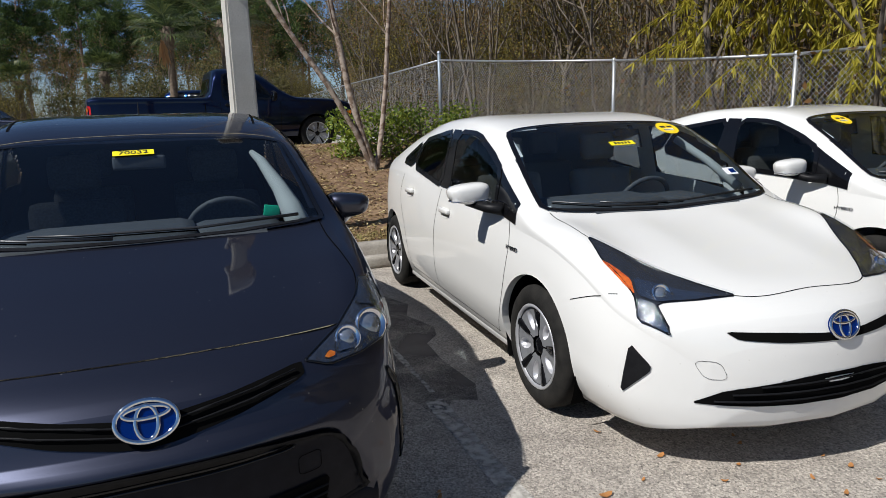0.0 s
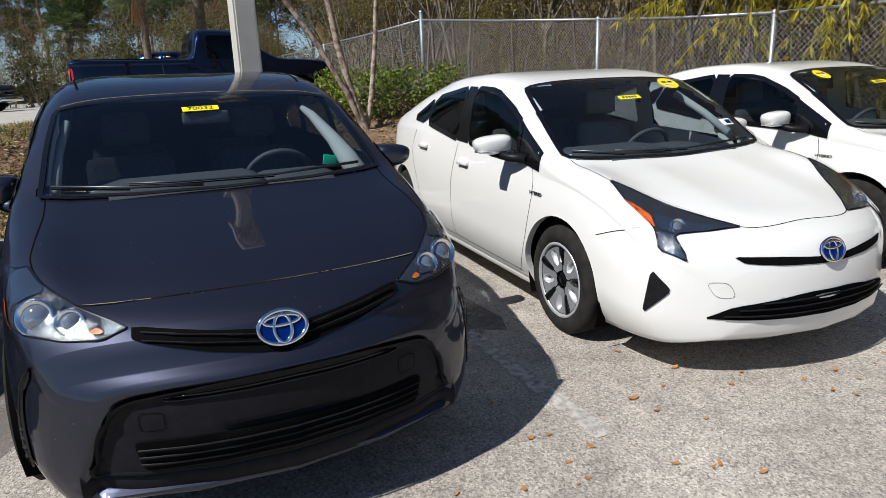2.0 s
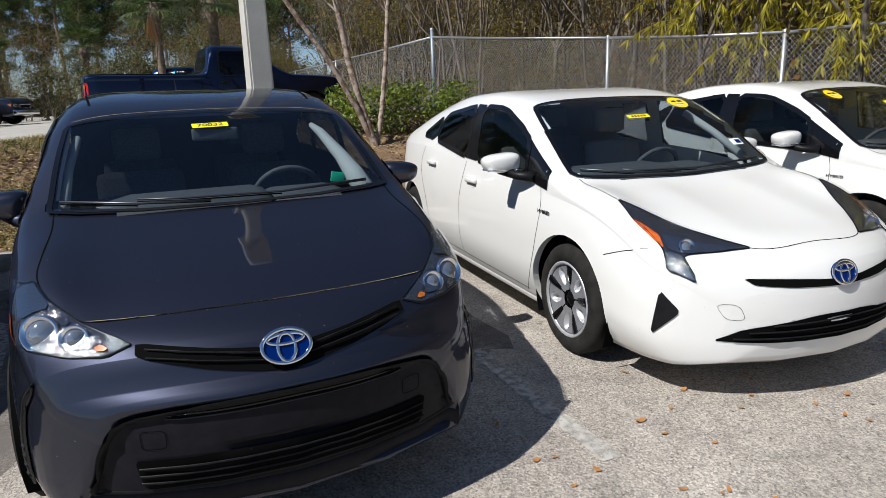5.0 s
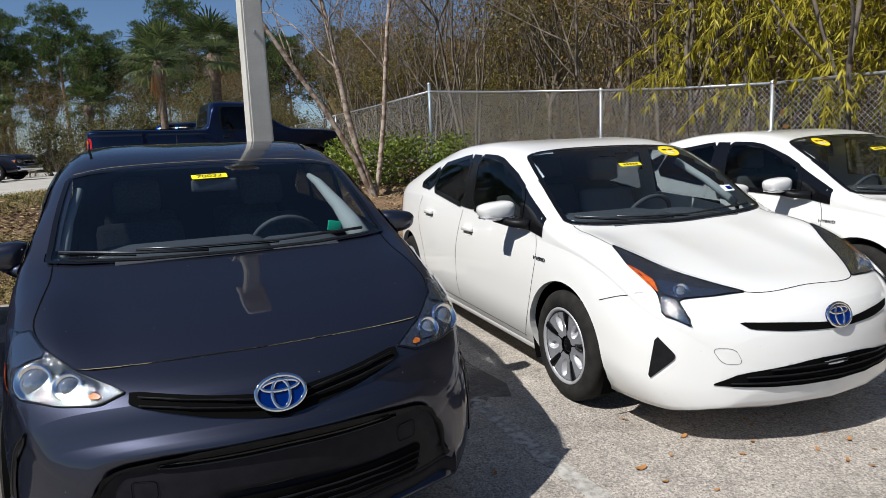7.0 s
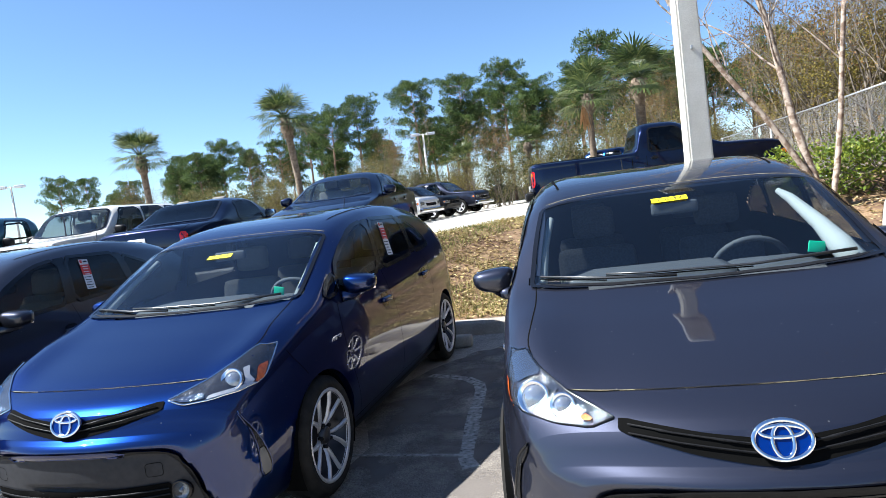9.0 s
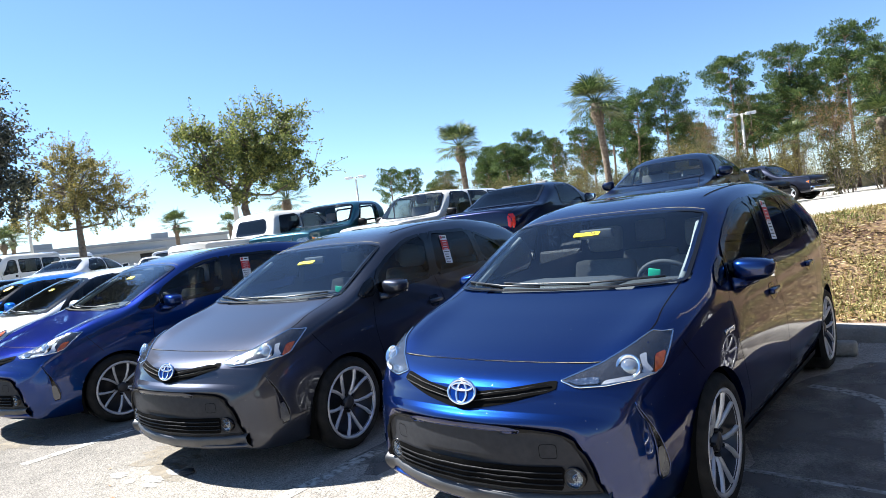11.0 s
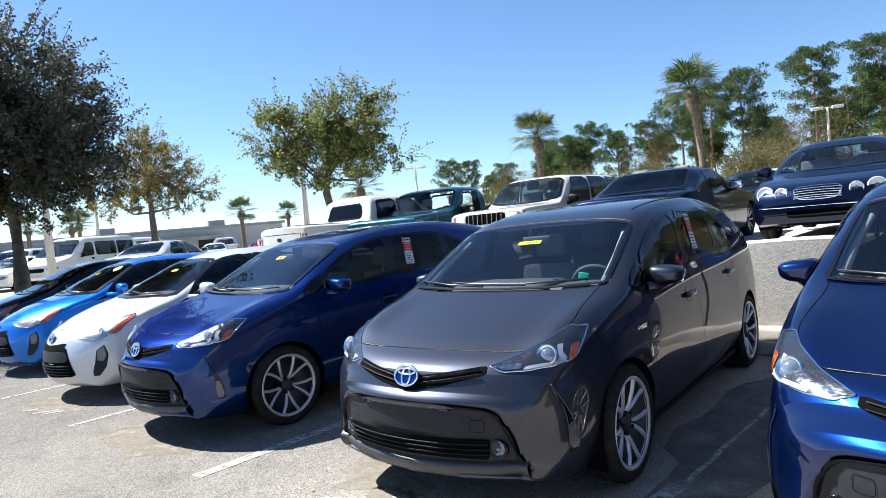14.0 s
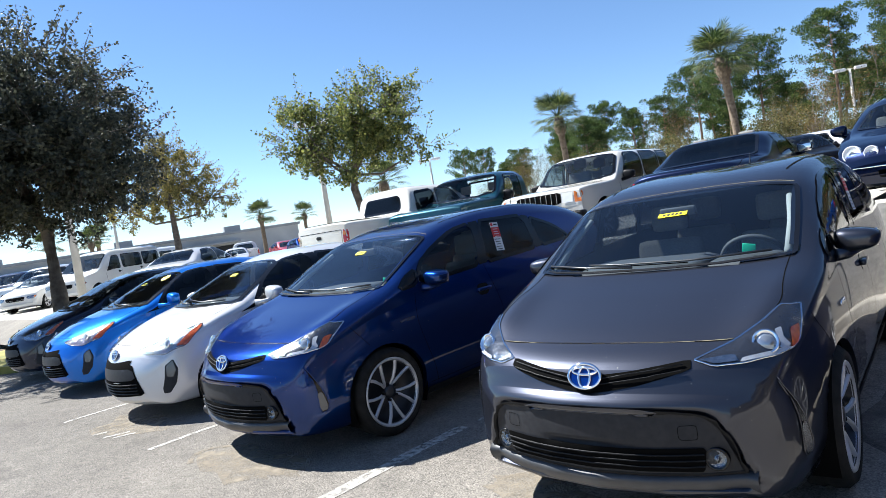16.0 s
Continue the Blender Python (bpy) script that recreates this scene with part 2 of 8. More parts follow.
def lathe(bm, profile, n=32, m=None):
    """Turn (x, r) points round the x axis."""
    m = m or Matrix()
    rings = []
    for x, r in profile:
        rings.append([bm.verts.new(m @ Vector((x, r * math.cos(2 * math.pi * k / n), r * math.sin(2 * math.pi * k / n)))) for k in range(n)])
    for a, b in zip(rings, rings[1:]):
        for k in range(n):
            bm.faces.new((a[k], a[(k + 1) % n], b[(k + 1) % n], b[k]))
    return bm


def curve(pts):
    """Smooth curve through (position, value) pairs that does not overshoot."""
    p = np.array(pts, float)
    x, v = p[:, 0], p[:, 1]
    h, d = np.diff(x), np.diff(v) / np.diff(x)
    s = np.zeros(len(x))
    s[0], s[-1] = d[0], d[-1]
    for i in range(1, len(x) - 1):
        if d[i - 1] * d[i] > 0:
            w1, w2 = 2 * h[i] + h[i - 1], h[i] + 2 * h[i - 1]
            s[i] = (w1 + w2) / (w1 / d[i - 1] + w2 / d[i])

    def at(q):
        q = min(max(q, x[0]), x[-1])
        i = min(max(int(np.searchsorted(x, q)) - 1, 0), len(h) - 1)
        t = (q - x[i]) / h[i]
        return float((1 + 2 * t) * (1 - t) ** 2 * v[i] + t * (1 - t) ** 2 * h[i] * s[i] + t * t * (3 - 2 * t) * v[i + 1] + t * t * (t - 1) * h[i] * s[i + 1])
    return at


class Shell:
    """The skin of a car: cross-sections along its length, nose at y = 0, wheels on z = 0."""

    def __init__(self, length, top, low, width, belt, power=2.3, bow=0.30, bow_to=0.9, tail_bow=0.18, stations=96, tuck=0.10, shoulder=0.045,
                 hubs=(), arch=0.345, lean=0.0, carve=(), ridge=None, dish=None):
        from_ends = [0.5 - 0.5 * math.cos(math.pi * (i / (stations - 1))) for i in range(stations)]
        y0 = top[0][0]
        ss = [y0 + (length - y0) * (0.6 * e + 0.4 * i / (stations - 1)) for i, e in enumerate(from_ends)]
        ss = sorted(ss + [y0 + 0.16 * ((k - 0.5) / 16) ** 2 for k in range(1, 17)])
        T, B, W, Z = curve(top), curve(low), curve(width), curve(belt)
        P = curve(power) if hasattr(power, "__len__") else (lambda s: power)
        K = curve(lean) if hasattr(lean, "__len__") else (lambda s: lean)
        D = curve(dish[1]) if dish else (lambda s: 0.0)     # a sunk middle between two creases of the hood
        E = curve(ridge) if ridge else (lambda s: 0.0)      # how far the wings rise over the hood's middle
        wmax = max(w for _, w in width)
        n_side, n_top = 18, 30
        bm = bmesh.new()
        rows = []
        for s in ss:
            t, b, w = T(s), B(s), W(s)
            z0 = min(Z(s), t - 0.012)
            z0 = max(z0, b + 0.03)
            half = [(0, b), (w * (1 - tuck) * 0.5, b), (w * (1 - tuck) - 0.03, b)]
            for i in range(n_side + 1):
                q = i / n_side
                k = 1 - tuck * max(0, (0.4 - q) / 0.4) ** 2 - shoulder * max(0, (q - 0.55) / 0.45) ** 2
                half.append((w * k, b + q * (z0 - b)))
            a, n = half[-1][0], P(s)
            for i in range(1, n_top + 1):
                if i <= n_top // 2:
                    up = 0.8 * i / (n_top // 2)
                    xf = (1 - up ** n) ** (1 / n)
                else:
                    xf = (1 - 0.8 ** n) ** (1 / n) * (n_top - i) / (n_top - n_top // 2)
                    up = (1 - xf ** n) ** (1 / n)
                wing = E(s) * (math.exp(-((xf - 0.88) / 0.17) ** 2) if xf < 0.88 else math.cos(min(1, (xf - 0.88) / 0.12) * math.pi / 2) ** 2)
                half.append((a * xf * (1 - K(s) * up), z0 + (t - z0) * up + wing - (D(s) * max(0, 1 - (a * xf / dish[0]) ** 2) if dish else 0)))
            fr = max(0, 1 - (s - y0) / bow_to) ** 1.4 * bow
            re = max(0, 1 - (length - s) / 0.9) ** 1.4 * tail_bow
            pts = [(x, s + (fr - re) * (x / wmax) ** 2, z) for x, z in half]
            left = [(-x, y, z) for x, y, z in pts[1:-1]]
            rows.append([bm.verts.new(c) for c in pts + left[::-1]])
        m = len(rows[0])
        for a, b in zip(rows, rows[1:]):
            for k in range(m):
                bm.faces.new((a[k], b[k], b[(k + 1) % m], a[(k + 1) % m]))
        bm.faces.new(rows[0])
        bm.faces.new(rows[-1][::-1])
        for shape, depth, soft in carve:
            loop = [Vector(p) for p in shape]
            for row in rows:
                if row[0].co.y > y0 + 0.5:
                    break
                for v in row:
                    q = Vector((abs(v.co.x), v.co.z))
                    if inside(q, loop):
                        d = min(seg_dist(q, a, b) for a, b in zip(loop, loop[1:] + loop[:1]) if max(a[0], b[0]) > 0.001)
                        f = min(d / soft, 1)
                        v.co.y += depth * f * f * (3 - 2 * f) * (1 + 1.3 * (loop[0][1] - q[1]) / (loop[0][1] - loop[-1][1]))
        bmesh.ops.recalc_face_normals(bm, faces=bm.faces)
        from mathutils.bvhtree import BVHTree
        self.bm, self.bvh, self.hubs, self.arch, self.length = bm, BVHTree.FromBMesh(bm), hubs, arch, length

    def on(self, p, way):
        """The skin's point and outward normal on the line through p along way, nearest to p."""
        p, way = Vector(p), Vector(way).normalized()
        best = None
        for d in (way, -way):
            hit = self.bvh.ray_cast(p - d * 1.2, d)
            if hit[0] and (best is None or (hit[0] - p).length < (best[0] - p).length):
                best = hit
        if best is None or (best[0] - p).length > 0.45:
            best = self.bvh.find_nearest(p)
        return best[0], best[1]

    def snap(self, pts):
        return [self.bvh.find_nearest(Vector(p))[0] for p in pts]

    def side(self, pts, sign=1):
        """(y, z) pairs laid on one flank."""
        out = []
        for y, z in pts:
            hit = self.bvh.ray_cast(Vector((sign * 3, y, z)), Vector((-sign, 0, 0)))
            out.append(hit[0] or self.bvh.find_nearest(Vector((sign * 0.8, y, z)))[0])
        return out

    def front(self, pts):
        """(x, z) pairs laid on the front."""
        return [self.bvh.ray_cast(Vector((x, -3, z)), Vector((0, 1, 0)))[0] or self.bvh.find_nearest(Vector((x, 0.1, z)))[0] for x, z in pts]

    def rear(self, pts):
        return [self.bvh.ray_cast(Vector((x, self.length + 3, z)), Vector((0, -1, 0)))[0] or self.bvh.find_nearest(Vector((x, self.length, z)))[0] for x, z in pts]

    def above(self, pts):
        """(x, y) pairs laid on the upper side."""
        return [self.bvh.ray_cast(Vector((x, y, 4)), Vector((0, 0, -1)))[0] or self.bvh.find_nearest(Vector((x, y, 1)))[0] for x, y in pts]

    def plane(self, pts):
        pts = [Vector(p) for p in pts]
        c = sum(pts, Vector()) / len(pts)
        n = Vector()
        for a, b in zip(pts, pts[1:] + pts[:1]):
            n += (a - c).cross(b - c)
        n.normalize()
        near = self.bvh.find_nearest(c)
        if n.dot(near[1]) < 0:
            n.negate()
        if abs(near[1].x) > 0.8:
            n = Vector((math.copysign(1, near[1].x), 0, 0))
        elif near[1].y < -0.75:
            n = Vector((0, -1, 0))
        u = n.orthogonal().normalized()
        return c, n, u, n.cross(u)

    def rounded(self, pts, rounds=2, cut=0.25, reach=0.06):
        pts = [Vector(p) for p in pts]
        for _ in range(rounds):
            out = []
            for a, b in zip(pts, pts[1:] + pts[:1]):
                k = min(cut, reach / max((b - a).length, 1e-6))
                out += [a.lerp(b, k), a.lerp(b, 1 - k)]
            reach *= 0.4
            pts = out
        return pts

    def dense(self, pts, step, closed=True):
        pts = [Vector(p) for p in pts]
        out = []
        for a, b in zip(pts, pts[1:] + (pts[:1] if closed else [])):
            k = max(1, int((b - a).length / step))
            out += [a.lerp(b, i / k) for i in range(k)]
        return out if closed else out + [pts[-1]]

    def patch(self, pts, off=0.003, step=0.05, rounds=1, cut=0.2, inset=0.0):
        """A sheet that follows the skin inside the outline, off metres above it."""
        if rounds:
            pts = self.rounded(pts, rounds, cut)
        c, n, u, w = self.plane(pts)
        pts = self.dense(pts, step)
        loop = [Vector(((p - c).dot(u), (p - c).dot(w))) for p in pts]
        lo = [min(p[i] for p in loop) for i in (0, 1)]
        hi = [max(p[i] for p in loop) for i in (0, 1)]
        inner = []
        for i in range(1, int((hi[0] - lo[0]) / step) + 1):
            for j in range(1, int((hi[1] - lo[1]) / step) + 1):
                q = Vector((lo[0] + i * step, lo[1] + j * step))
                if inside(q, loop) and min((q - p).length for p in loop) > step * 0.4:
                    inner.append(q)
        from mathutils.geometry import delaunay_2d_cdt
        k = len(loop)
        res = delaunay_2d_cdt(loop + inner, [], [list(range(k))], 1, 1e-6)
        bm = bmesh.new()
        vs = []
        for q in res[0]:
            p = c + u * q[0] + w * q[1]
            at, nor = self.on(p, n)
            vs.append(bm.verts.new(at + nor * off))
        for f in res[2]:
            try:
                bm.faces.new([vs[i] for i in f])
            except ValueError:
                pass
        bmesh.ops.recalc_face_normals(bm, faces=bm.faces)
        fs = list(bm.faces)
        if fs and sum((f.normal.dot(n) for f in fs)) < 0:
            bmesh.ops.reverse_faces(bm, faces=fs)
        return bm

    def band(self, pts, width, off=0.004, closed=True, rounds=1, cut=0.2, step=0.03, lift=0.0, grow=0.0):
        """A strip along a line on the skin; lift makes it a raised bead."""
        if rounds and closed:
            pts = self.rounded(pts, rounds, cut)
        c, n, u, w = self.plane(pts) if closed else (None, None, None, None)
        pts = self.dense(pts, step, closed)
        k = len(pts)
        bm = bmesh.new()
        rows = []
        for i, p in enumerate(pts):
            d = pts[(i + 1) % k if closed else min(i + 1, k - 1)] - pts[i - 1 if closed else max(i - 1, 0)]
            at, nor = self.on(p, n) if closed else self.bvh.find_nearest(p)[:2]
            s = d.cross(nor).normalized()
            if closed and s.dot(c - p) < 0:
                s.negate()
            q0 = at - s * grow
            cells = []
            for f in (0.0, 0.5, 1.0):
                q, m = self.bvh.find_nearest(q0 + s * width * (f if closed else f - 0.5))[:2]
                cells.append(bm.verts.new(q + m * (off + (lift if f == 0.5 else 0))))
            rows.append(cells)
        for i in range(k if closed else k - 1):
            a, b = rows[i], rows[(i + 1) % k]
            for j in (0, 1):
                bm.faces.new((a[j], a[j + 1], b[j + 1], b[j]))
        bmesh.ops.recalc_face_normals(bm, faces=bm.faces)
        tot = 0
        for f in bm.faces:
            m = self.bvh.find_nearest(f.calc_center_median())[1]
            tot += f.normal.dot(m)
        if tot < 0:
            bmesh.ops.reverse_faces(bm, faces=bm.faces)
        return bm

    def cut_hole(self, pts, margin=0.02, rounds=1):
        """Open the skin inside an outline (its edge is covered by a band)."""
        pts = self.rounded(pts, rounds, 0.2)
        c, n, u, w = self.plane(pts)
        loop = [Vector(((p - c).dot(u), (p - c).dot(w))) for p in pts]
        dead = []
        for f in self.bm.faces:
            m = f.calc_center_median()
            if f.normal.dot(n) < 0.1 or abs((m - c).dot(n)) > 0.5:
                continue
            q = Vector(((m - c).dot(u), (m - c).dot(w)))
            if inside(q, loop) and min(seg_dist(q, a, b) for a, b in zip(loop, loop[1:] + loop[:1])) > margin:
                dead.append(f)
        bmesh.ops.delete(self.bm, geom=dead, context="FACES")

    def cut_arches(self):
        bm = self.bm
        for y0, z0 in self.hubs:
            R = self.arch
            for v in bm.verts:
                if abs(v.co.x) > 0.45:
                    d = Vector((v.co.y - y0, v.co.z - z0))
                    if abs(d.length - R) < 0.026 and d.length:
                        d *= R / d.length
                        v.co.y, v.co.z = y0 + d.x, z0 + d.y
            dead = []
            for f in bm.faces:
                m = f.calc_center_median()
                if abs(m.x) > 0.45 and math.hypot(m.y - y0, m.z - z0) < R * 0.985:
                    dead.append(f)
            bmesh.ops.delete(bm, geom=dead, context="FACES")
            rim = []
            for e in bm.edges:
                if len(e.link_faces) == 1 and all(abs(v.co.x) > 0.45 and abs(math.hypot(v.co.y - y0, v.co.z - z0) - R) < 0.09 for v in e.verts):
                    rim.append(e)
            for v in {v for e in rim for v in e.verts}:
                d = Vector((v.co.y - y0, v.co.z - z0))
                d *= R / d.length
                v.co.y, v.co.z = y0 + d.x, z0 + d.y
                sg = math.copysign(1, v.co.x)
                hit = self.bvh.ray_cast(Vector((sg * 3, v.co.y, v.co.z)), Vector((-sg, 0, 0)))
                if hit[0] and abs(hit[0].x) > 0.5:
                    v.co.x = hit[0].x
            for e in rim:
                e.smooth = False
            out = bmesh.ops.extrude_edge_only(bm, edges=rim)
            for f in out["geom"]:
                if isinstance(f, bmesh.types.BMFace):
                    f.material_index = 1
            for v in out["geom"]:
                if isinstance(v, bmesh.types.BMVert):
                    v.co.x -= math.copysign(0.04, v.co.x)


def eased(pts, k=4):
    """A smooth line through points."""
    pts = [Vector(p) for p in pts]
    out = []
    for i in range(len(pts) - 1):
        p0, p1, p2, p3 = pts[max(i - 1, 0)], pts[i], pts[i + 1], pts[min(i + 2, len(pts) - 1)]
        for j in range(k):
            t = j / k
            out.append(0.5 * (2 * p1 + (p2 - p0) * t + (2 * p0 - 5 * p1 + 4 * p2 - p3) * t * t + (3 * p1 - p0 - 3 * p2 + p3) * t ** 3))
    return out + [pts[-1]]


def inside(q, loop):
    r = False
    for a, b in zip(loop, loop[1:] + loop[:1]):
        if (a[1] > q[1]) != (b[1] > q[1]) and q[0] < (b[0] - a[0]) * (q[1] - a[1]) / (b[1] - a[1]) + a[0]:
            r = not r
    return r


def seg_dist(q, a, b):
    d = b - a
    t = max(0, min(1, (q - a).dot(d) / max(d.dot(d), 1e-9)))
    return (q - a - d * t).length


def mirror_x(pts):
    return [(-p[0], *p[1:]) for p in pts]


def solid_text(words, size, material, parent, m, name="lettering", thick=0.001, stretch=1.0):
    cu = bpy.data.curves.new(name, "FONT")
    cu.body, cu.size, cu.extrude, cu.align_x, cu.align_y = words, size, thick, "CENTER", "CENTER"
    tmp = bpy.data.objects.new(name, cu)
    me = bpy.data.meshes.new_from_object(tmp)
    bpy.data.objects.remove(tmp)
    me.materials.clear()
    me.materials.append(material)
    ob = new(name, me)
    ob.parent = parent
    ob.matrix_local = m @ Matrix.Diagonal((stretch, 1, 1, 1))
    return ob


def facing(at, normal, up=(0, 0, 1)):
    """A pose at a place whose z axis is the normal and whose y axis is up."""
    z = Vector(normal).normalized()
    x = Vector(up).cross(z).normalized()
    y = z.cross(x)
    return Matrix.Translation(at) @ Matrix((x, y, z)).transposed().to_4x4()

# ---- ground ----
LOT = 0.97          # level of the upper lot
KERB_Y = 5.12


def lot_z(x, y=8.0):
    """The upper lot falls gently to the west."""
    return max(0.83 - 0.028 * max(0.0, -4.5 - x), 0.42) - 0.004 * max(0.0, min(y - 9.0, 12.0))



def smooth(t):
    t = min(max(t, 0.0), 1.0)
    return t * t * (3 - 2 * t)


def bank(x, y):
    """Height of the planted bank behind the row."""
    crest = min(max(8.4 + (x + 3.1) * 2.3, 7.6), 12.5)
    h = 0.14 + (LOT - 0.14) * smooth((y - KERB_Y - 0.15) / (crest - KERB_Y - 0.15))
    return h + 0.03 * noise.noise((x * 0.9, y * 0.9, 0.0)) + 0.012 * noise.noise((x * 4, y * 4, 3.0))


ASPHALT = mat("worn concrete asphalt", (0.345, 0.315, 0.285), 0.92, noise_scale=0.45, color2=(0.435, 0.405, 0.365), bump=1.0, bump_scale=70, fine=0.16)
nt = ASPHALT.node_tree
tc, vo, vr, vm = (nt.nodes.new("ShaderNode" + k) for k in ("TexCoord", "TexVoronoi", "ValToRGB", "Mix"))
vo.inputs["Scale"].default_value = 120
vr.color_ramp.elements[0].position, vr.color_ramp.elements[0].color = 0.0, (0.42, 0.405, 0.39, 1)
vr.color_ramp.elements[1].position, vr.color_ramp.elements[1].color = 1.0, (1.42, 1.38, 1.31, 1)
vm.data_type, vm.blend_type = "RGBA", "MULTIPLY"
vm.inputs["Factor"].default_value = 0.95
nt.links.new(tc.outputs["Object"], vo.inputs["Vector"])
nt.links.new(vo.outputs["Color"], vr.inputs["Fac"])
base_in = nt.nodes["Principled BSDF"].inputs["Base Color"]
nt.links.new(base_in.links[0].from_socket, vm.inputs["A"])
nt.links.new(vr.outputs["Color"], vm.inputs["B"])
nt.links.new(vm.outputs["Result"], base_in)
# the paving's colour is scaled darker towards the west
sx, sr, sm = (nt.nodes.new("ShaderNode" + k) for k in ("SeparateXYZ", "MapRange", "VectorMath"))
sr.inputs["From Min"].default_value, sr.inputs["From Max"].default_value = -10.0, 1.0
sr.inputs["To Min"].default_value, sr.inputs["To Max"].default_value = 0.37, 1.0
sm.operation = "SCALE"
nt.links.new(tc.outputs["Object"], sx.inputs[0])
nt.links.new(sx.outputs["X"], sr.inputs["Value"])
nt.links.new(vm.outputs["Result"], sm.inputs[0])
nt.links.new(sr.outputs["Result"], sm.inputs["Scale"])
# pale sandy blotches and dark specks
last = sm.outputs[0]
for scale, lo, hi, gain in ((1.1, 0.55, 0.68, 1.16), (0.35, 0.50, 0.62, 0.90), (42.0, 0.60, 0.68, 0.58), (7.0, 0.58, 0.72, 1.16), (3.2, 0.52, 0.64, 0.84), (19.0, 0.56, 0.66, 0.80)):
    bn, br, bs = (nt.nodes.new("ShaderNode" + k) for k in ("TexNoise", "MapRange", "VectorMath"))
    bn.inputs["Scale"].default_value, bn.inputs["Detail"].default_value = scale, 7
    br.inputs["From Min"].default_value, br.inputs["From Max"].default_value = lo, hi
    br.inputs["To Min"].default_value, br.inputs["To Max"].default_value = 1.0, gain
    bs.operation = "SCALE"
    nt.links.new(tc.outputs["Object"], bn.inputs["Vector"])
    nt.links.new(bn.outputs["Fac"], br.inputs["Value"])
    nt.links.new(last, bs.inputs[0])
    nt.links.new(br.outputs["Result"], bs.inputs["Scale"])
    last = bs.outputs[0]
nt.links.new(last, base_in)
CONCRETE = mat("pale concrete", (0.42, 0.395, 0.35), 0.9, noise_scale=1.5, color2=(0.33, 0.31, 0.27), bump=0.3, bump_scale=45, fine=0.2)
MULCH = mat("dry mulch and leaves", (0.12, 0.066, 0.038), 0.95, noise_scale=2.2, color2=(0.24, 0.155, 0.085), bump=0.9, bump_scale=28, fine=0.6)
WOODFLOOR = mat("leaf litter", (0.08, 0.055, 0.03), 0.95, noise_scale=1.2, color2=(0.14, 0.10, 0.05), bump=0.8, bump_scale=8, fine=0.5)
LINE_PAINT = mat("worn white line paint", (0.40, 0.38, 0.345), 0.85, noise_scale=14, color2=(0.50, 0.475, 0.43), fine=0.3)
# dark film for the bays: scuffs, with the shade between cars painted in
BAY_SHADE = mat("dark scuffs and painted shade", (0.12, 0.105, 0.095), 0.9, noise_scale=6, color2=(0.16, 0.14, 0.125), fine=0.25)
SAND = mat("sandy dirt film", (0.225, 0.190, 0.145), 0.95, noise_scale=5, color2=(0.285, 0.245, 0.19), fine=0.25)
OLD_PAINT = mat("old grey line paint", (0.36, 0.345, 0.32), 0.85, noise_scale=9, color2=(0.44, 0.425, 0.395), fine=0.3)


def worn(m, scale, low, high):
    """Let a thin coat break up into islands."""
    n, l = m.node_tree.nodes, m.node_tree.links
    co, t, r, tr, mx = (n.new("ShaderNode" + k) for k in ("TexCoord", "TexNoise", "MapRange", "BsdfTransparent", "MixShader"))
    t.inputs["Scale"].default_value, t.inputs["Detail"].default_value = scale, 8
    r.inputs["From Min"].default_value, r.inputs["From Max"].default_value = low, high
    r.inputs["To Min"].default_value, r.inputs["To Max"].default_value = 0.06, 0.80
    l.new(co.outputs["Object"], t.inputs["Vector"])
    l.new(t.outputs["Fac"], r.inputs["Value"])
    l.new(r.outputs["Result"], mx.inputs["Fac"])
    l.new(n["Principled BSDF"].outputs[0], mx.inputs[1])
    l.new(tr.outputs[0], mx.inputs[2])
    l.new(mx.outputs[0], n["Material Output"].inputs["Surface"])


worn(LINE_PAINT, 22.0, 0.40, 0.66)
worn(SAND, 9.0, 0.30, 0.62)
worn(BAY_SHADE, 3.0, 0.34, 0.66)
worn(OLD_PAINT, 30.0, 0.36, 0.74)


def sheet(name, x0, x1, y0, y1, nx, ny, height, material, label, kind="structure"):
    bm = bmesh.new()
    g = [[bm.verts.new((x0 + (x1 - x0) * i / nx, y0 + (y1 - y0) * j / ny, height(x0 + (x1 - x0) * i / nx, y0 + (y1 - y0) * j / ny))) for i in range(nx + 1)] for j in range(ny + 1)]
    for j in range(ny):
        for i in range(nx):
            bm.faces.new((g[j][i], g[j][i + 1], g[j + 1][i + 1], g[j + 1][i]))
    ob = part(name, bm, material)
    return tagged(ob, label, name, kind=kind)


sheet("ground", -900, 900, -900, 900, 2, 2, lambda x, y: -0.12, WOODFLOOR, "plain earth that reaches the horizon")
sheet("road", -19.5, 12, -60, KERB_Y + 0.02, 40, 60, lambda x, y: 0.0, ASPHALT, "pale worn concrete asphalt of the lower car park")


def bank_sheet():
    bm = bmesh.new()
    nx, ny, x0, y0, s = 90, 82, -3.0, KERB_Y + 0.14, 0.11
    g = {}

    def v(i, j):
        if (i, j) not in g:
            x, y = x0 + i * s, y0 + j * s
            g[i, j] = bm.verts.new((x, y, bank(x, y)))
        return g[i, j]
    for i in range(nx):
        for j in range(ny):
            crest = min(max(8.4 + (x0 + i * s + 3.1) * 2.3, 7.6), 12.5)
            if y0 + j * s < crest + 0.5:
                bm.faces.new((v(i, j), v(i + 1, j), v(i + 1, j + 1), v(i, j + 1)))
    return tagged(part("bank", bm, MULCH), "bank of dry mulch and patchy grass behind the kerb", "bank", kind="structure")


bank_sheet()

# ---- car parts ----


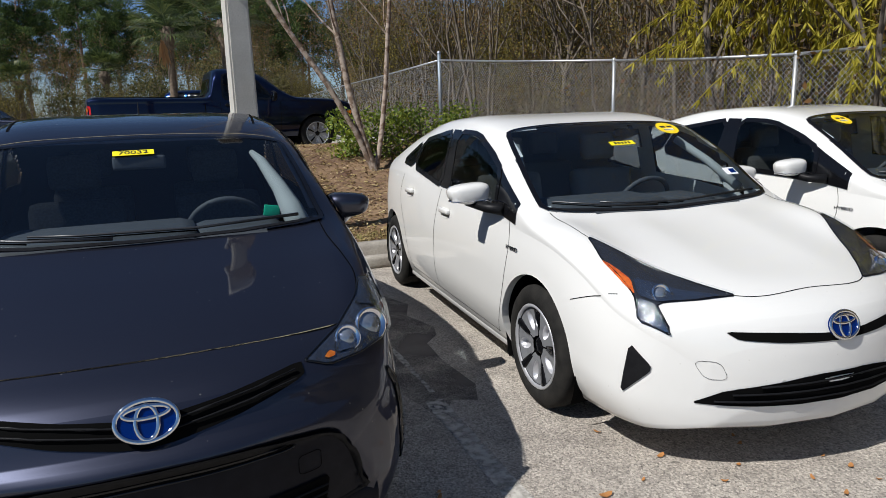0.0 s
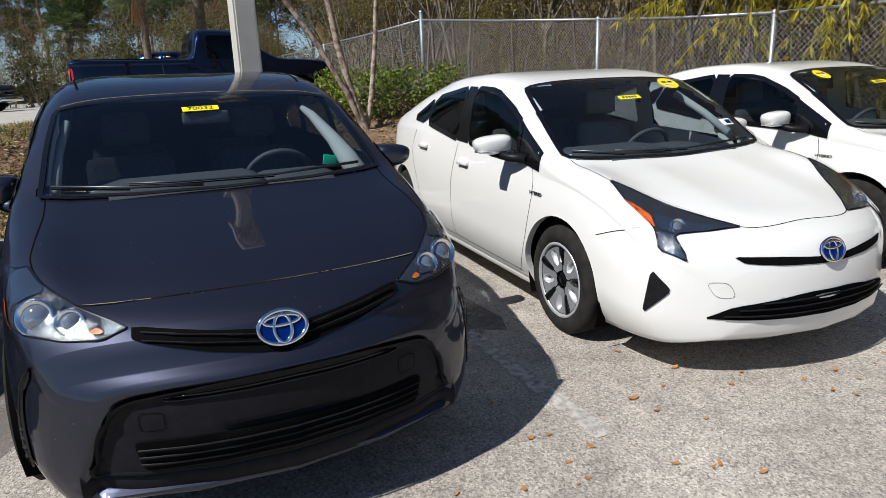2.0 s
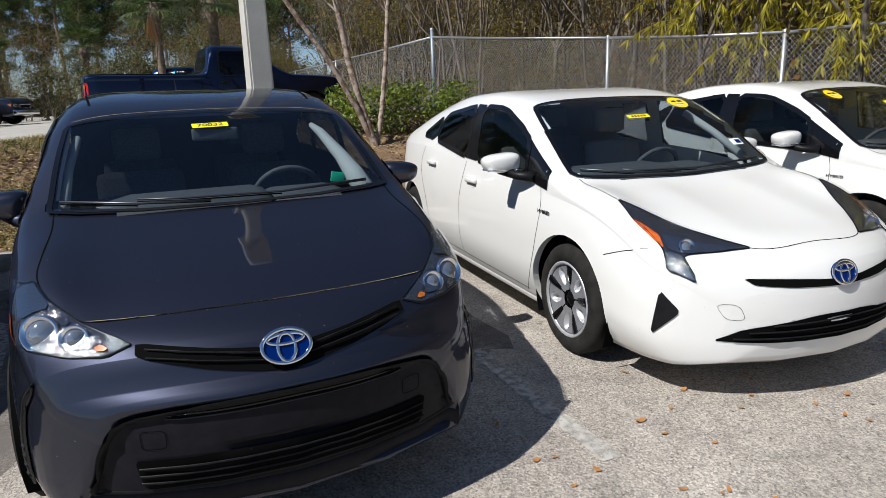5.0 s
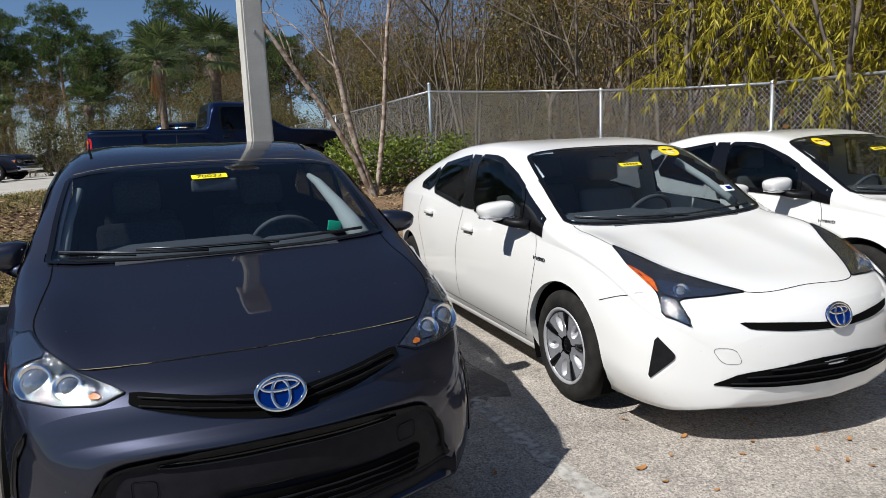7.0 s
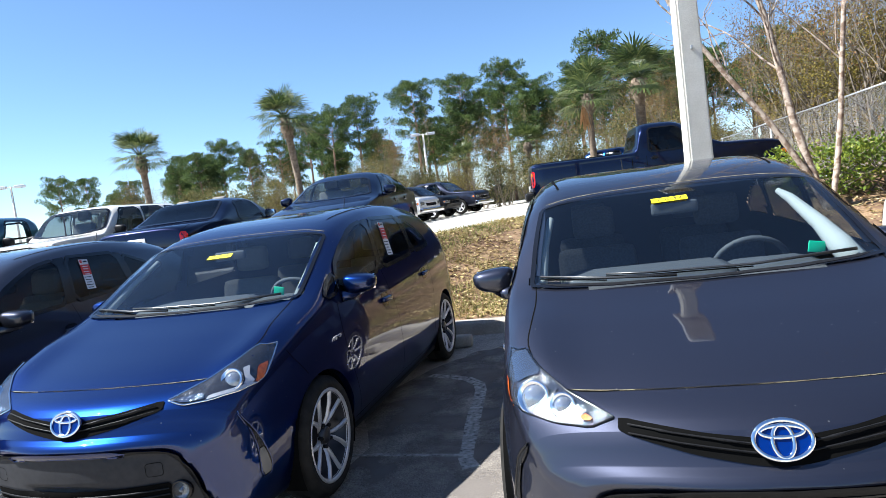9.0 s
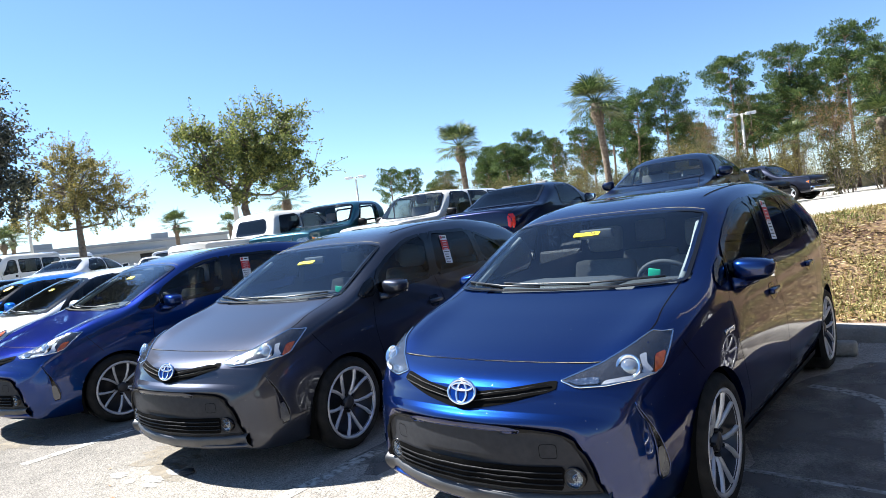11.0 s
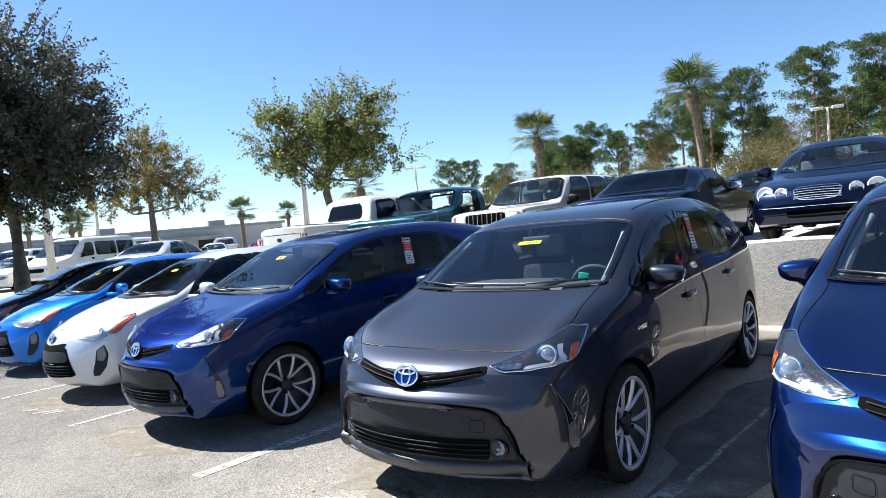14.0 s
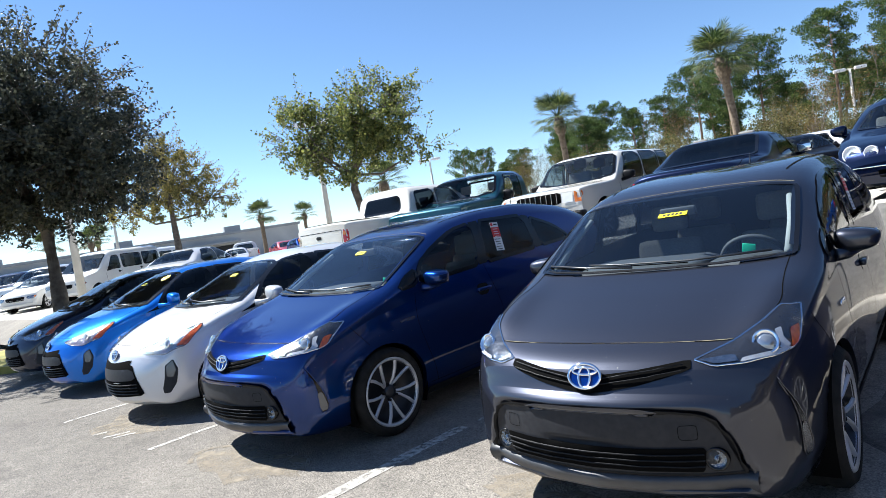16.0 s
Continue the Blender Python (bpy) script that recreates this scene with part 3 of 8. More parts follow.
def web_panel(wh, h, rim_r, mid):
    """Grey panel between two black spokes, with a bright pocket sunk in it."""
    k, lo, hi, half = 28, 0.052, rim_r - 0.012, math.pi / 5 - 0.05
    outer, inner, floor = [], [], []
    bm, pocket = bmesh.new(), bmesh.new()
    rc = lo + (hi - lo) * 0.56
    for i in range(k):
        t = 2 * math.pi * i / k
        u, v = math.cos(t), math.sin(t)
        s = 1 / max(abs(u), abs(v))
        rr = lo + (hi - lo) * (0.5 + 0.5 * u * s)
        ang = mid + half * v * s
        outer.append((h - 0.010 - 0.016 * (hi - rr) / hi, rr * math.cos(ang), rr * math.sin(ang)))
        ri = rc + 0.054 * u
        ai = mid + (0.028 + 0.006 * u) * v / ri
        inner.append((h - 0.012 - 0.016 * (hi - ri) / hi, ri * math.cos(ai), ri * math.sin(ai)))
        rf, af = rc + 0.044 * u, mid + 0.020 * v / rc
        floor.append((h - 0.045, rf * math.cos(af), rf * math.sin(af)))
    a, b = [bm.verts.new(p) for p in outer], [bm.verts.new(p) for p in inner]
    c, d = [pocket.verts.new(p) for p in inner], [pocket.verts.new(p) for p in floor]
    for i in range(k):
        j = (i + 1) % k
        bm.faces.new((a[i], a[j], b[j], b[i]))
        pocket.faces.new((c[i], c[j], d[j], d[i]))
    pocket.faces.new(d)
    bmesh.ops.recalc_face_normals(pocket, faces=pocket.faces)
    panel = part("wheel_panel", bm, WHEEL_GREY, wh)
    part("pocket", pocket, ALLOY, wh)
    return panel


def wheel(parent, at, sign, style, r=0.32, width=0.20, rim_r=0.215):
    """A wheel whose outer face looks along sign * x."""
    m = Matrix.Translation(at) @ Matrix.Diagonal((sign, 1, 1, 1))
    bm = bmesh.new()
    h = width / 2
    lathe(bm, [(-h, rim_r), (-h - 0.004, rim_r + 0.04), (-h + 0.004, r - 0.025), (-h + 0.025, r - 0.004), (-0.02, r), (-0.018, r - 0.007), (0.018, r - 0.007),
               (0.02, r), (h - 0.025, r - 0.004), (h - 0.004, r - 0.025), (h + 0.006, rim_r + 0.045), (h + 0.002, rim_r + 0.012), (h - 0.012, rim_r)], 48)
    bmesh.ops.recalc_face_normals(bm, faces=bm.faces)
    wh = part("wheel", bm, RUBBER, parent)
    wh.matrix_local = m
    if sign < 0:
        wh.data.flip_normals()
    bm = bmesh.new()
    lathe(bm, [(h - 0.006, rim_r - 0.016), (-0.02, rim_r - 0.026), (-0.03, 0.10), (-0.03, 0.0)], 40)
    bmesh.ops.recalc_face_normals(bm, faces=bm.faces)
    part("rim_well", bm, ALLOY_DARK if style != "steel" else GREY_TRIM, wh)
    bm = bmesh.new()
    lathe(bm, [(-h + 0.02, rim_r), (h - 0.004, rim_r + 0.008), (h + 0.004, rim_r + 0.002), (h - 0.002, rim_r - 0.010), (h - 0.014, rim_r - 0.018)], 40)
    bmesh.ops.recalc_face_normals(bm, faces=bm.faces)
    part("rim", bm, ALLOY if style != "steel" else GREY_TRIM, wh)
    spokes = {"ten": 10, "five": 5, "truck": 5, "steel": 8, "multi": 7}[style]
    for k in range(spokes):
        a = 2 * math.pi * k / spokes + (1.69 if style == "five" else 0)
        bm = bmesh.new()
        w0, w1 = {"ten": (0.0085, 0.0125), "five": (0.014, 0.024), "truck": (0.035, 0.045), "steel": (0.02, 0.02), "multi": (0.02, 0.025)}[style]
        lean = (0.24 if k % 2 else -0.24) if style == "ten" else 0.0
        rows = []
        for f in (0, 0.35, 0.7, 1.0):
            rr = 0.030 + f * (rim_r - 0.044)
            ww = w0 + f * (w1 - w0)
            x = h - 0.030 + 0.022 * f - 0.03 * (1 - f) ** 3 + (0.008 if style == "five" else 0)
            tw = a + lean * (1 - f)
            c, s = math.cos(tw), math.sin(tw)
            row = [bm.verts.new((x + dx, rr * c - dd * ww * s, rr * s + dd * ww * c)) for dd, dx in ((-1, -0.012), (-0.7, 0.003), (0.7, 0.003), (1, -0.012))]
            rows.append(row)
        for p, q in zip(rows, rows[1:]):
            for j in range(3):
                bm.faces.new((p[j], p[j + 1], q[j + 1], q[j]))
        bmesh.ops.recalc_face_normals(bm, faces=bm.faces)
        part("spoke", bm, BLACK_GLOSS if style == "five" else ALLOY, wh)
        if style == "five":
            web_panel(wh, h, rim_r, a + math.pi / 5)
    bm = bmesh.new()
    lathe(bm, [(h - 0.055, 0.050), (h - 0.030, 0.046), (h - 0.024, 0.030), (h - 0.022, 0.0)], 20)
    bmesh.ops.recalc_face_normals(bm, faces=bm.faces)
    part("hub_cap", bm, BLACK_GLOSS if style == "five" else ALLOY_DARK, wh)
    if style == "ten":
        for k in range(5):
            a = 2 * math.pi * (k + 0.5) / 5
            bm = bmesh.new()
            lathe(bm, [(h - 0.05, 0.011), (h - 0.026, 0.011), (h - 0.024, 0.007), (h - 0.03, 0.0)], 8, Matrix.Translation((0, 0.060 * math.cos(a), 0.060 * math.sin(a))))
            part("wheel_bolt", bm, BLACK_TRIM, wh)
    return wh


def wheels(parent, hubs, x, style, r, inner=0.42, arch=0.345, rim_r=0.215, width=0.20):
    for y, z in hubs:
        for sign in (1, -1):
            wheel(parent, (sign * (x - width / 2), y, r), sign, style, r, width, rim_r)
            bm = bmesh.new()
            R = arch + 0.006
            rows = [[bm.verts.new((sign * xx, y + R * math.cos(a), z + R * math.sin(a))) for a in [math.pi * (i / 24 * 1.3 - 0.15) for i in range(25)]] for xx in (inner, x - 0.015)]
            for i in range(24):
                bm.faces.new((rows[0][i], rows[0][i + 1], rows[1][i + 1], rows[1][i]))
            bm.faces.new(rows[0])
            part("wheel_arch", bm, SEAM, parent)


def mirror(parent, at, sign, m_body, size=(0.115, 0.065, 0.078), foot=(0.84, 1.45, 0.98), lower=None):
    """Door mirror: rounded housing, flat at its back, on a bent foot."""
    bm = bmesh.new()
    bmesh.ops.create_uvsphere(bm, u_segments=24, v_segments=16, radius=1)
    for v in bm.verts:
        c = v.co
        k = [abs(q) ** 0.66 * (1 if q > 0 else -1) for q in c]
        if k[1] > 0.35:
            k[1] = 0.35
        v.co = Vector((k[0] * size[0] * (1 + 0.10 * k[2]), k[1] * size[1] * 1.2 - 0.03 * abs(k[0]) ** 2 * 0, k[2] * size[2] * (1 - 0.18 * k[0] * sign)))
    mi = part("mirror", bm, m_body, parent)
    mi.location = (sign * at[0], at[1], at[2])
    bm = bmesh.new()
    d = Vector((sign * (foot[0] - at[0]), foot[1] - at[1], foot[2] - at[2]))
    tube(bm, [Vector((0, 0.01, -size[2] * 0.7)), d * 0.5 + Vector((0, 0, -0.035)), d], [0.030, 0.026, 0.034], 10)
    part("mirror_foot", bm, BLACK_TRIM if lower else m_body, mi)
    bm = bmesh.new()
    box(bm, (-size[0] * 0.85, size[1] * 0.42, -size[2] * 0.75), (size[0] * 0.85, size[1] * 0.45, size[2] * 0.75), 0.001)
    part("mirror_glass", bm, CHROME, mi)
    if lower:
        bm = bmesh.new()
        box(bm, (-size[0] * 0.95, -size[1] * 1.16, -size[2] * 0.66), (size[0] * 0.95, size[1] * 0.3, -size[2] * 0.54), 0.006)
        part("mirror_base", bm, lower, mi)
    return mi


def emblem(parent, at, normal, w=0.078, h=0.052, rim=CHROME, face=EMBLEM_BLUE):
    """Oval badge: coloured disc, bright rim and crossed bright ovals."""
    m = facing(at, normal)
    bm = bmesh.new()
    bmesh.ops.create_cone(bm, cap_ends=True, segments=40, radius1=1, radius2=0.94, depth=1, matrix=Matrix.Diagonal((w, h, 0.012, 1)))
    em = part("emblem", bm, face, parent, "blue oval badge with a bright rim", smooth=False)
    em.matrix_local = m

    def oval(a, b, cy, r):
        bmo = bmesh.new()
        n, k = 36, 8
        rings = []
        for i in range(n):
            t = 2 * math.pi * i / n
            c = Vector((a * math.cos(t), cy + b * math.sin(t), 0.008))
            o = Vector((math.cos(t) / a, math.sin(t) / b, 0)).normalized()
            rings.append([bmo.verts.new(c + o * r * math.cos(2 * math.pi * j / k) + Vector((0, 0, 0.7 * r * math.sin(2 * math.pi * j / k)))) for j in range(k)])
        for i in range(n):
            p, q = rings[i], rings[(i + 1) % n]
            for j in range(k):
                bmo.faces.new((p[j], p[(j + 1) % k], q[(j + 1) % k], q[j]))
        part("emblem_ring", bmo, rim, em)
    oval(w, h, 0, 0.0068)
    oval(w * 0.36, h * 0.84, -h * 0.08, 0.0062)
    oval(w * 0.74, h * 0.30, h * 0.42, 0.0062)
    return em


def glazed(sh, car, name, pts, g, frame=0.032, frame_mat=BLACK_GLOSS, off=0.006, step=0.045, hole=True, margin=None, rounds=1):
    """A pane in the skin with its black edge."""
    if hole:
        sh.cut_hole(pts, frame * 0.45 if margin is None else margin)
    pane = part(name, sh.patch(pts, off, step, rounds, 0.2), g, car)
    part("pane_edge", sh.band(pts, frame + 0.014, off + 0.0025, grow=0.014, rounds=rounds), frame_mat, pane)
    return pane


def wiper(car, sh, pts, material=WIPER_BLACK):
    bm = bmesh.new()
    q = []
    for x, y in pts:
        p, n = sh.bvh.find_nearest(sh.above([(x, y)])[0])[:2]
        q.append(p + n * 0.017)
    tube(bm, q, [0.0075, 0.006, 0.005, 0.004][:len(q)], 6)
    w = part("wiper", bm, material, car)
    bm = bmesh.new()
    tube(bm, [p - Vector((0, 0, 0.010)) for p in q[1:]], 0.003, 4)
    part("wiper_blade", bm, SEAM, w)


def seat(parent, x, y, z, cloth, w=0.24):
    s = part("seat", boxed(((x - w, y - 0.22, z), (x + w, y + 0.26, z + 0.16), 0.05)), cloth, parent)
    bm = bmesh.new()
    m = Matrix.Translation((x, y + 0.26, z + 0.10)) @ Matrix.Rotation(radians(-14), 4, "X")
    box(bm, (-w, -0.06, 0), (w, 0.07, 0.60), 0.055, m)
    part("seat_back", bm, cloth, s)
    bm = bmesh.new()
    m = Matrix.Translation((x, y + 0.43, z + 0.74)) @ Matrix.Rotation(radians(-8), 4, "X")
    box(bm, (-0.13, -0.045, 0), (0.13, 0.05, 0.19), 0.04, m)
    part("headrest", bm, cloth, s)


def cabin(car, dash_y, dash_z, half, floor_z, seats_y, cloth, wheel_x=0.36, pillar=True):
    dash = part("dashboard", boxed(((-half, dash_y - 0.25, dash_z - 0.35), (half, dash_y + 0.25, dash_z), 0.06)), CABIN, car)
    part("dash_pad", boxed(((-half * 0.80, dash_y - 0.06, dash_z - 0.20), (half * 0.30, dash_y + 0.36, dash_z + 0.050), 0.075), ((half * 0.25, dash_y - 0.02, dash_z - 0.20), (half * 0.82, dash_y + 0.34, dash_z + 0.030), 0.07)), CABIN, dash)
    part("cabin_floor", boxed(((-half, dash_y, floor_z - 0.03), (half, seats_y[-1] + 0.9, floor_z), 0.01)), CABIN, car)
    for i, y in enumerate(seats_y):
        for x in (-0.37, 0.37):
            seat(car, x, y, floor_z + 0.12, cloth)
    bm = bmesh.new()
    m = Matrix.Translation((wheel_x, dash_y + 0.44, dash_z - 0.05)) @ Matrix.Rotation(radians(-62), 4, "X")
    k = 28
    rings = [[bm.verts.new(m @ Vector(((0.185 + 0.016 * math.cos(2 * math.pi * j / 6)) * math.cos(2 * math.pi * i / k), (0.185 + 0.016 * math.cos(2 * math.pi * j / 6)) * math.sin(2 * math.pi * i / k), 0.016 * math.sin(2 * math.pi * j / 6)))) for j in range(6)] for i in range(k)]
    for i in range(k):
        for j in range(6):
            bm.faces.new((rings[i][j], rings[i][(j + 1) % 6], rings[(i + 1) % k][(j + 1) % 6], rings[(i + 1) % k][j]))
    box(bm, (-0.17, -0.03, -0.02), (0.17, 0.03, 0.0), 0.008, m)
    box(bm, (-0.07, -0.07, -0.03), (0.07, 0.06, 0.012), 0.02, m)
    part("steering_wheel", bm, CABIN, car)


def sticker(car, sh, c, w, h, material, name="sticker", bars=(), ways=None, off=0.010, label="", tilt=0.0, sub=None):
    """A small printed sheet stuck on a pane; bars are (x, y, half width, half height, material)."""
    at, n = sh.bvh.find_nearest(Vector(c))[:2]
    m = facing(at + n * off, n) @ Matrix.Rotation(radians(tilt), 4, "Z")
    bm = bmesh.new()
    box(bm, (-w / 2, -h / 2, 0), (w / 2, h / 2, 0.0015))
    s = part(name, bm, material, car, label, smooth=False)
    s.matrix_local = m
    for x, y, a, b, mt in bars:
        bm = bmesh.new()
        box(bm, (x - a, y - b, 0.001), (x + a, y + b, 0.0028))
        part("print_bar", bm, mt, s, smooth=False)
    return s


def across(sh, hw, z, dip=0.0, n=13):
    """A level line over the nose from -hw to hw."""
    return sh.front([(hw * (2 * i / (n - 1) - 1), z - dip * (1 - (2 * i / (n - 1) - 1) ** 2)) for i in range(n)])


def grille(sh, car, pts, slats, name="grille", frame=None, mat_in=SEAM, slat_mat=BLACK_TRIM, off=0.004, slat_w=0.011):
    g = part(name, sh.patch(pts, off, 0.022, 1, 0.12), mat_in, car)
    for line in slats:
        part("slat", sh.band(line, slat_w, off + 0.006, closed=False, lift=slat_w * 0.9, step=0.02), slat_mat, g)
    if frame:
        part("grille_edge", sh.band(pts, 0.016, off + 0.004, lift=0.006), frame, g)
    return g


def lens_lamp(sh, car, pts, name="headlight", reflector=REFLECTOR, projectors=(), extra=(), bezel=BLACK_GLOSS, lens_off=0.016):
    """Head lamp: reflector bowl, projectors, coloured inserts, a clear cover."""
    la = part(name, sh.patch(pts, 0.003, 0.03, 1, 0.12), reflector, car)
    part("lamp_edge", sh.band(pts, 0.007, 0.004, lift=0.004, rounds=1, cut=0.12), bezel, la)
    for c, r in projectors:
        at, n = sh.bvh.find_nearest(Vector(c))[:2]
        n = (n + Vector((0, -1.2, 0))).normalized()
        m = facing(at, n) @ Matrix.Rotation(radians(-90), 4, "Y")
        bm = bmesh.new()
        lathe(bm, [(0.0, r * 1.35), (0.014, r * 1.35), (0.016, r * 1.2), (0.004, r * 1.0), (0.004, 0)], 28, m)
        bmesh.ops.recalc_face_normals(bm, faces=bm.faces)
        part("lamp_ring", bm, CHROME, la)
        bm = bmesh.new()
        lathe(bm, [(0.004, r), (0.012, r * 0.8), (0.018, r * 0.45), (0.02, 0)], 24, m)
        bmesh.ops.recalc_face_normals(bm, faces=bm.faces)
        part("projector", bm, LAMP_GLASS, la)
    for p, mt in extra:
        part("lamp_insert", sh.patch(p, 0.007, 0.03, 1, 0.12), mt, la)
    part("lens", sh.patch(pts, lens_off, 0.03, 1, 0.12), G_CLEAR, la)
    return la


def lines(sh, car, *polys, w=0.0042, material=SEAM):
    for p in polys:
        part("panel_gap", sh.band(eased(p) if len(p) > 3 else p, w, 0.0012, closed=False), material, car)


def handle(car, sh, y, z, sign, material, w=0.17):
    at = sh.side([(y, z)], sign)[0]
    bm = bmesh.new()
    box(bm, (at.x - 0.004 if sign > 0 else at.x - 0.030, y - w / 2, z - 0.018), (at.x + 0.030 if sign > 0 else at.x + 0.004, y + w / 2, z + 0.016), 0.012)
    d = part("door_handle", bm, material, car)
    bm = sh.patch(sh.side([(y - w * 0.4, z - 0.05), (y + w * 0.36, z - 0.05), (y + w * 0.4, z + 0.045), (y - w * 0.42, z + 0.045)], sign), 0.002, 0.03, 2)
    part("handle_cup", bm, BLACK_GLOSS if material != P_WHITE else P_WHITE, d)


def place_body(sh, car, material, regions=()):
    """The skin, split into body, hood, doors and bumpers, with one smooth shading over all."""
    sh.cut_arches()
    bm = sh.bm
    bm.normal_update()
    normal = {}
    for v in bm.verts:
        n = Vector()
        for f in v.link_faces:
            if f.material_index == 0:
                n += f.normal * f.calc_area()
        normal[v] = n.normalized() if n.length else v.normal.copy()
    piles = {}
    for f in bm.faces:
        name = "body"
        if f.material_index == 0:
            c = f.calc_center_median()
            for region, test in regions:
                if test(c, f.normal):
                    name = region
                    break
            if name.endswith("door"):
                name += "+" if c.x > 0 else "-"
        piles.setdefault(name, []).append(f)
    for name, faces in piles.items():
        index, coords, polys, loops = {}, [], [], []
        for f in faces:
            for v in f.verts:
                if v not in index:
                    index[v] = len(coords)
                    coords.append(v.co[:])
                loops.append((f.normal if f.material_index else normal[v])[:])
            polys.append([index[v] for v in f.verts])
        me = bpy.data.meshes.new(name)
        me.from_pydata(coords, [], polys)
        me.materials.append(material)
        me.polygons.foreach_set("use_smooth", [True] * len(polys))
        me.normals_split_custom_set(loops)
        ob = new(name.strip("+-"), me)
        ob.parent = car
    bm.free()


def skin_regions(hood, doors, sill, belt, nose, tail, bumper_z):
    """Tests that sort the skin's faces: hood outline, door edges along y, bumper ends."""
    outline = [Vector(p) for p in hood]
    out = [("hood", lambda c, n: n.z > 0.25 and c.z > bumper_z and inside(Vector((c.x, c.y)), outline)),
           ("front_bumper", lambda c, n: c.y < nose and c.z < bumper_z), ("rear_bumper", lambda c, n: c.y > tail and c.z < 0.72)]
    for name, (y0, y1) in zip(("front_door", "rear_door"), zip(doors, doors[1:])):
        out.append((name, lambda c, n, y0=y0, y1=y1: abs(n.x) > 0.5 and y0 < c.y < y1 and sill < c.z < belt))
    return out


def repaint(car, old, fresh):
    for o in car.children_recursive:
        if o.type == "MESH":
            for s in o.material_slots:
                if s.material in old:
                    swap = fresh[old.index(s.material)]
                    s.link = "OBJECT"
                    s.material = swap


LIP = mat("satin grey bumper lip", (0.034, 0.035, 0.039), 0.42, noise_scale=20, color2=(0.044, 0.045, 0.049))


# ---- the tall hatchback wagon ----
def wagon(m, label, full=True):
    """Tall wagon, 4.6 m; full: the trim with fog lamps and dark lower face."""
    car = thing("car", label, "car", group="parked cars in the front row")
    P = P_BLUE
    hubs = [(0.95, 0.32), (3.70, 0.32)]
    sh = Shell(4.62,
               top=[(0.045, 0.45), (0.046, 0.50), (0.050, 0.55), (0.060, 0.595), (0.085, 0.632), (0.118, 0.660), (0.132, 0.692), (0.152, 0.735), (0.33, 0.825), (0.7, 0.945), (1.0, 1.035), (1.12, 1.085), (1.51, 1.295), (1.80, 1.43), (2.1, 1.50), (2.5, 1.54), (2.9, 1.55), (3.6, 1.50), (4.15, 1.37), (4.42, 1.20), (4.56, 0.95), (4.62, 0.62)],
               low=[(0.045, 0.435), (0.048, 0.385), (0.057, 0.32), (0.078, 0.26), (0.16, 0.20), (0.6, 0.18), (3.9, 0.19), (4.4, 0.24), (4.62, 0.40)],
               width=[(0.045, 0.30), (0.05, 0.46), (0.07, 0.595), (0.13, 0.725), (0.22, 0.775), (0.40, 0.815), (0.8, 0.856), (1.5, 0.880), (3.2, 0.885), (4.0, 0.86), (4.4, 0.80), (4.62, 0.62)],
               belt=[(0.045, 0.44), (0.06, 0.48), (0.12, 0.58), (0.25, 0.69), (0.6, 0.80), (1.0, 0.885), (1.6, 0.94), (2.6, 0.985), (3.6, 1.02), (4.2, 1.02), (4.62, 0.55)],
               power=[(0.05, 2.6), (0.15, 3.2), (0.30, 4.6), (0.8, 4.8), (1.1, 5.2), (1.6, 8.0), (2.6, 8.0), (3.6, 6.0), (4.2, 4.0), (4.62, 3.0)],
               ridge=[(0.05, 0.0), (0.14, 0.0), (0.28, 0.018), (0.5, 0.036), (0.75, 0.030), (1.0, 0.012), (1.2, 0.0), (4.62, 0.0)],
               lean=[(0.05, 0.0), (1.0, 0.0), (1.6, 0.12), (2.2, 0.14), (3.6, 0.16), (4.62, 0.10)], hubs=hubs, arch=0.352,
               carve=[([(0, 0.615), (0.33, 0.608), (0.475, 0.592), (0.535, 0.545), (0.58, 0.45), (0.605, 0.36), (0.64, 0.25), (0, 0.23)], 0.026, 0.030)])
    W = sh
    edge = [(0.0, 1.022, 1.05), (0.36, 1.035, 1.052), (0.60, 1.068, 1.058), (0.690, 1.105, 1.066), (0.697, 1.13, 1.08), (0.692, 1.22, 1.13), (0.682, 1.36, 1.20), (0.667, 1.52, 1.285), (0.648, 1.68, 1.37), (0.635, 1.70, 1.38), (0.57, 1.712, 1.385), (0.30, 1.745, 1.405), (0.0, 1.76, 1.412)]
    ws = W.snap(edge + mirror_x(edge[1:-1])[::-1])
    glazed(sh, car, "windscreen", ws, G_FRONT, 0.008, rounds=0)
    for s in (1, -1):
        glazed(sh, car, "front_window", W.side([(1.42, 1.035), (2.14, 1.068), (2.20, 1.43), (1.95, 1.395), (1.70, 1.30), (1.46, 1.17)], s), G_DOOR, 0.018)
        glazed(sh, car, "rear_window", W.side([(2.22, 1.072), (2.97, 1.10), (2.91, 1.422), (2.28, 1.436)], s), G_SIDE, 0.018)
        glazed(sh, car, "quarter_window", W.side([(3.04, 1.105), (3.56, 1.125), (3.34, 1.275), (2.98, 1.402)], s), G_SIDE, 0.016)
        for pillar in ([(2.125, 1.066), (2.235, 1.072), (2.295, 1.436), (2.185, 1.432)], [(2.955, 1.10), (3.055, 1.105), (2.99, 1.405), (2.895, 1.422)]):
            part("pillar_cover", W.patch(W.side(pillar, s), 0.0072, 0.05, 0), BLACK_GLOSS, car)
        glazed(sh, car, "corner_window", W.side([(1.19, 1.025), (1.385, 1.033), (1.425, 1.15), (1.29, 1.10)], s), G_DARK, 0.012, hole=False)
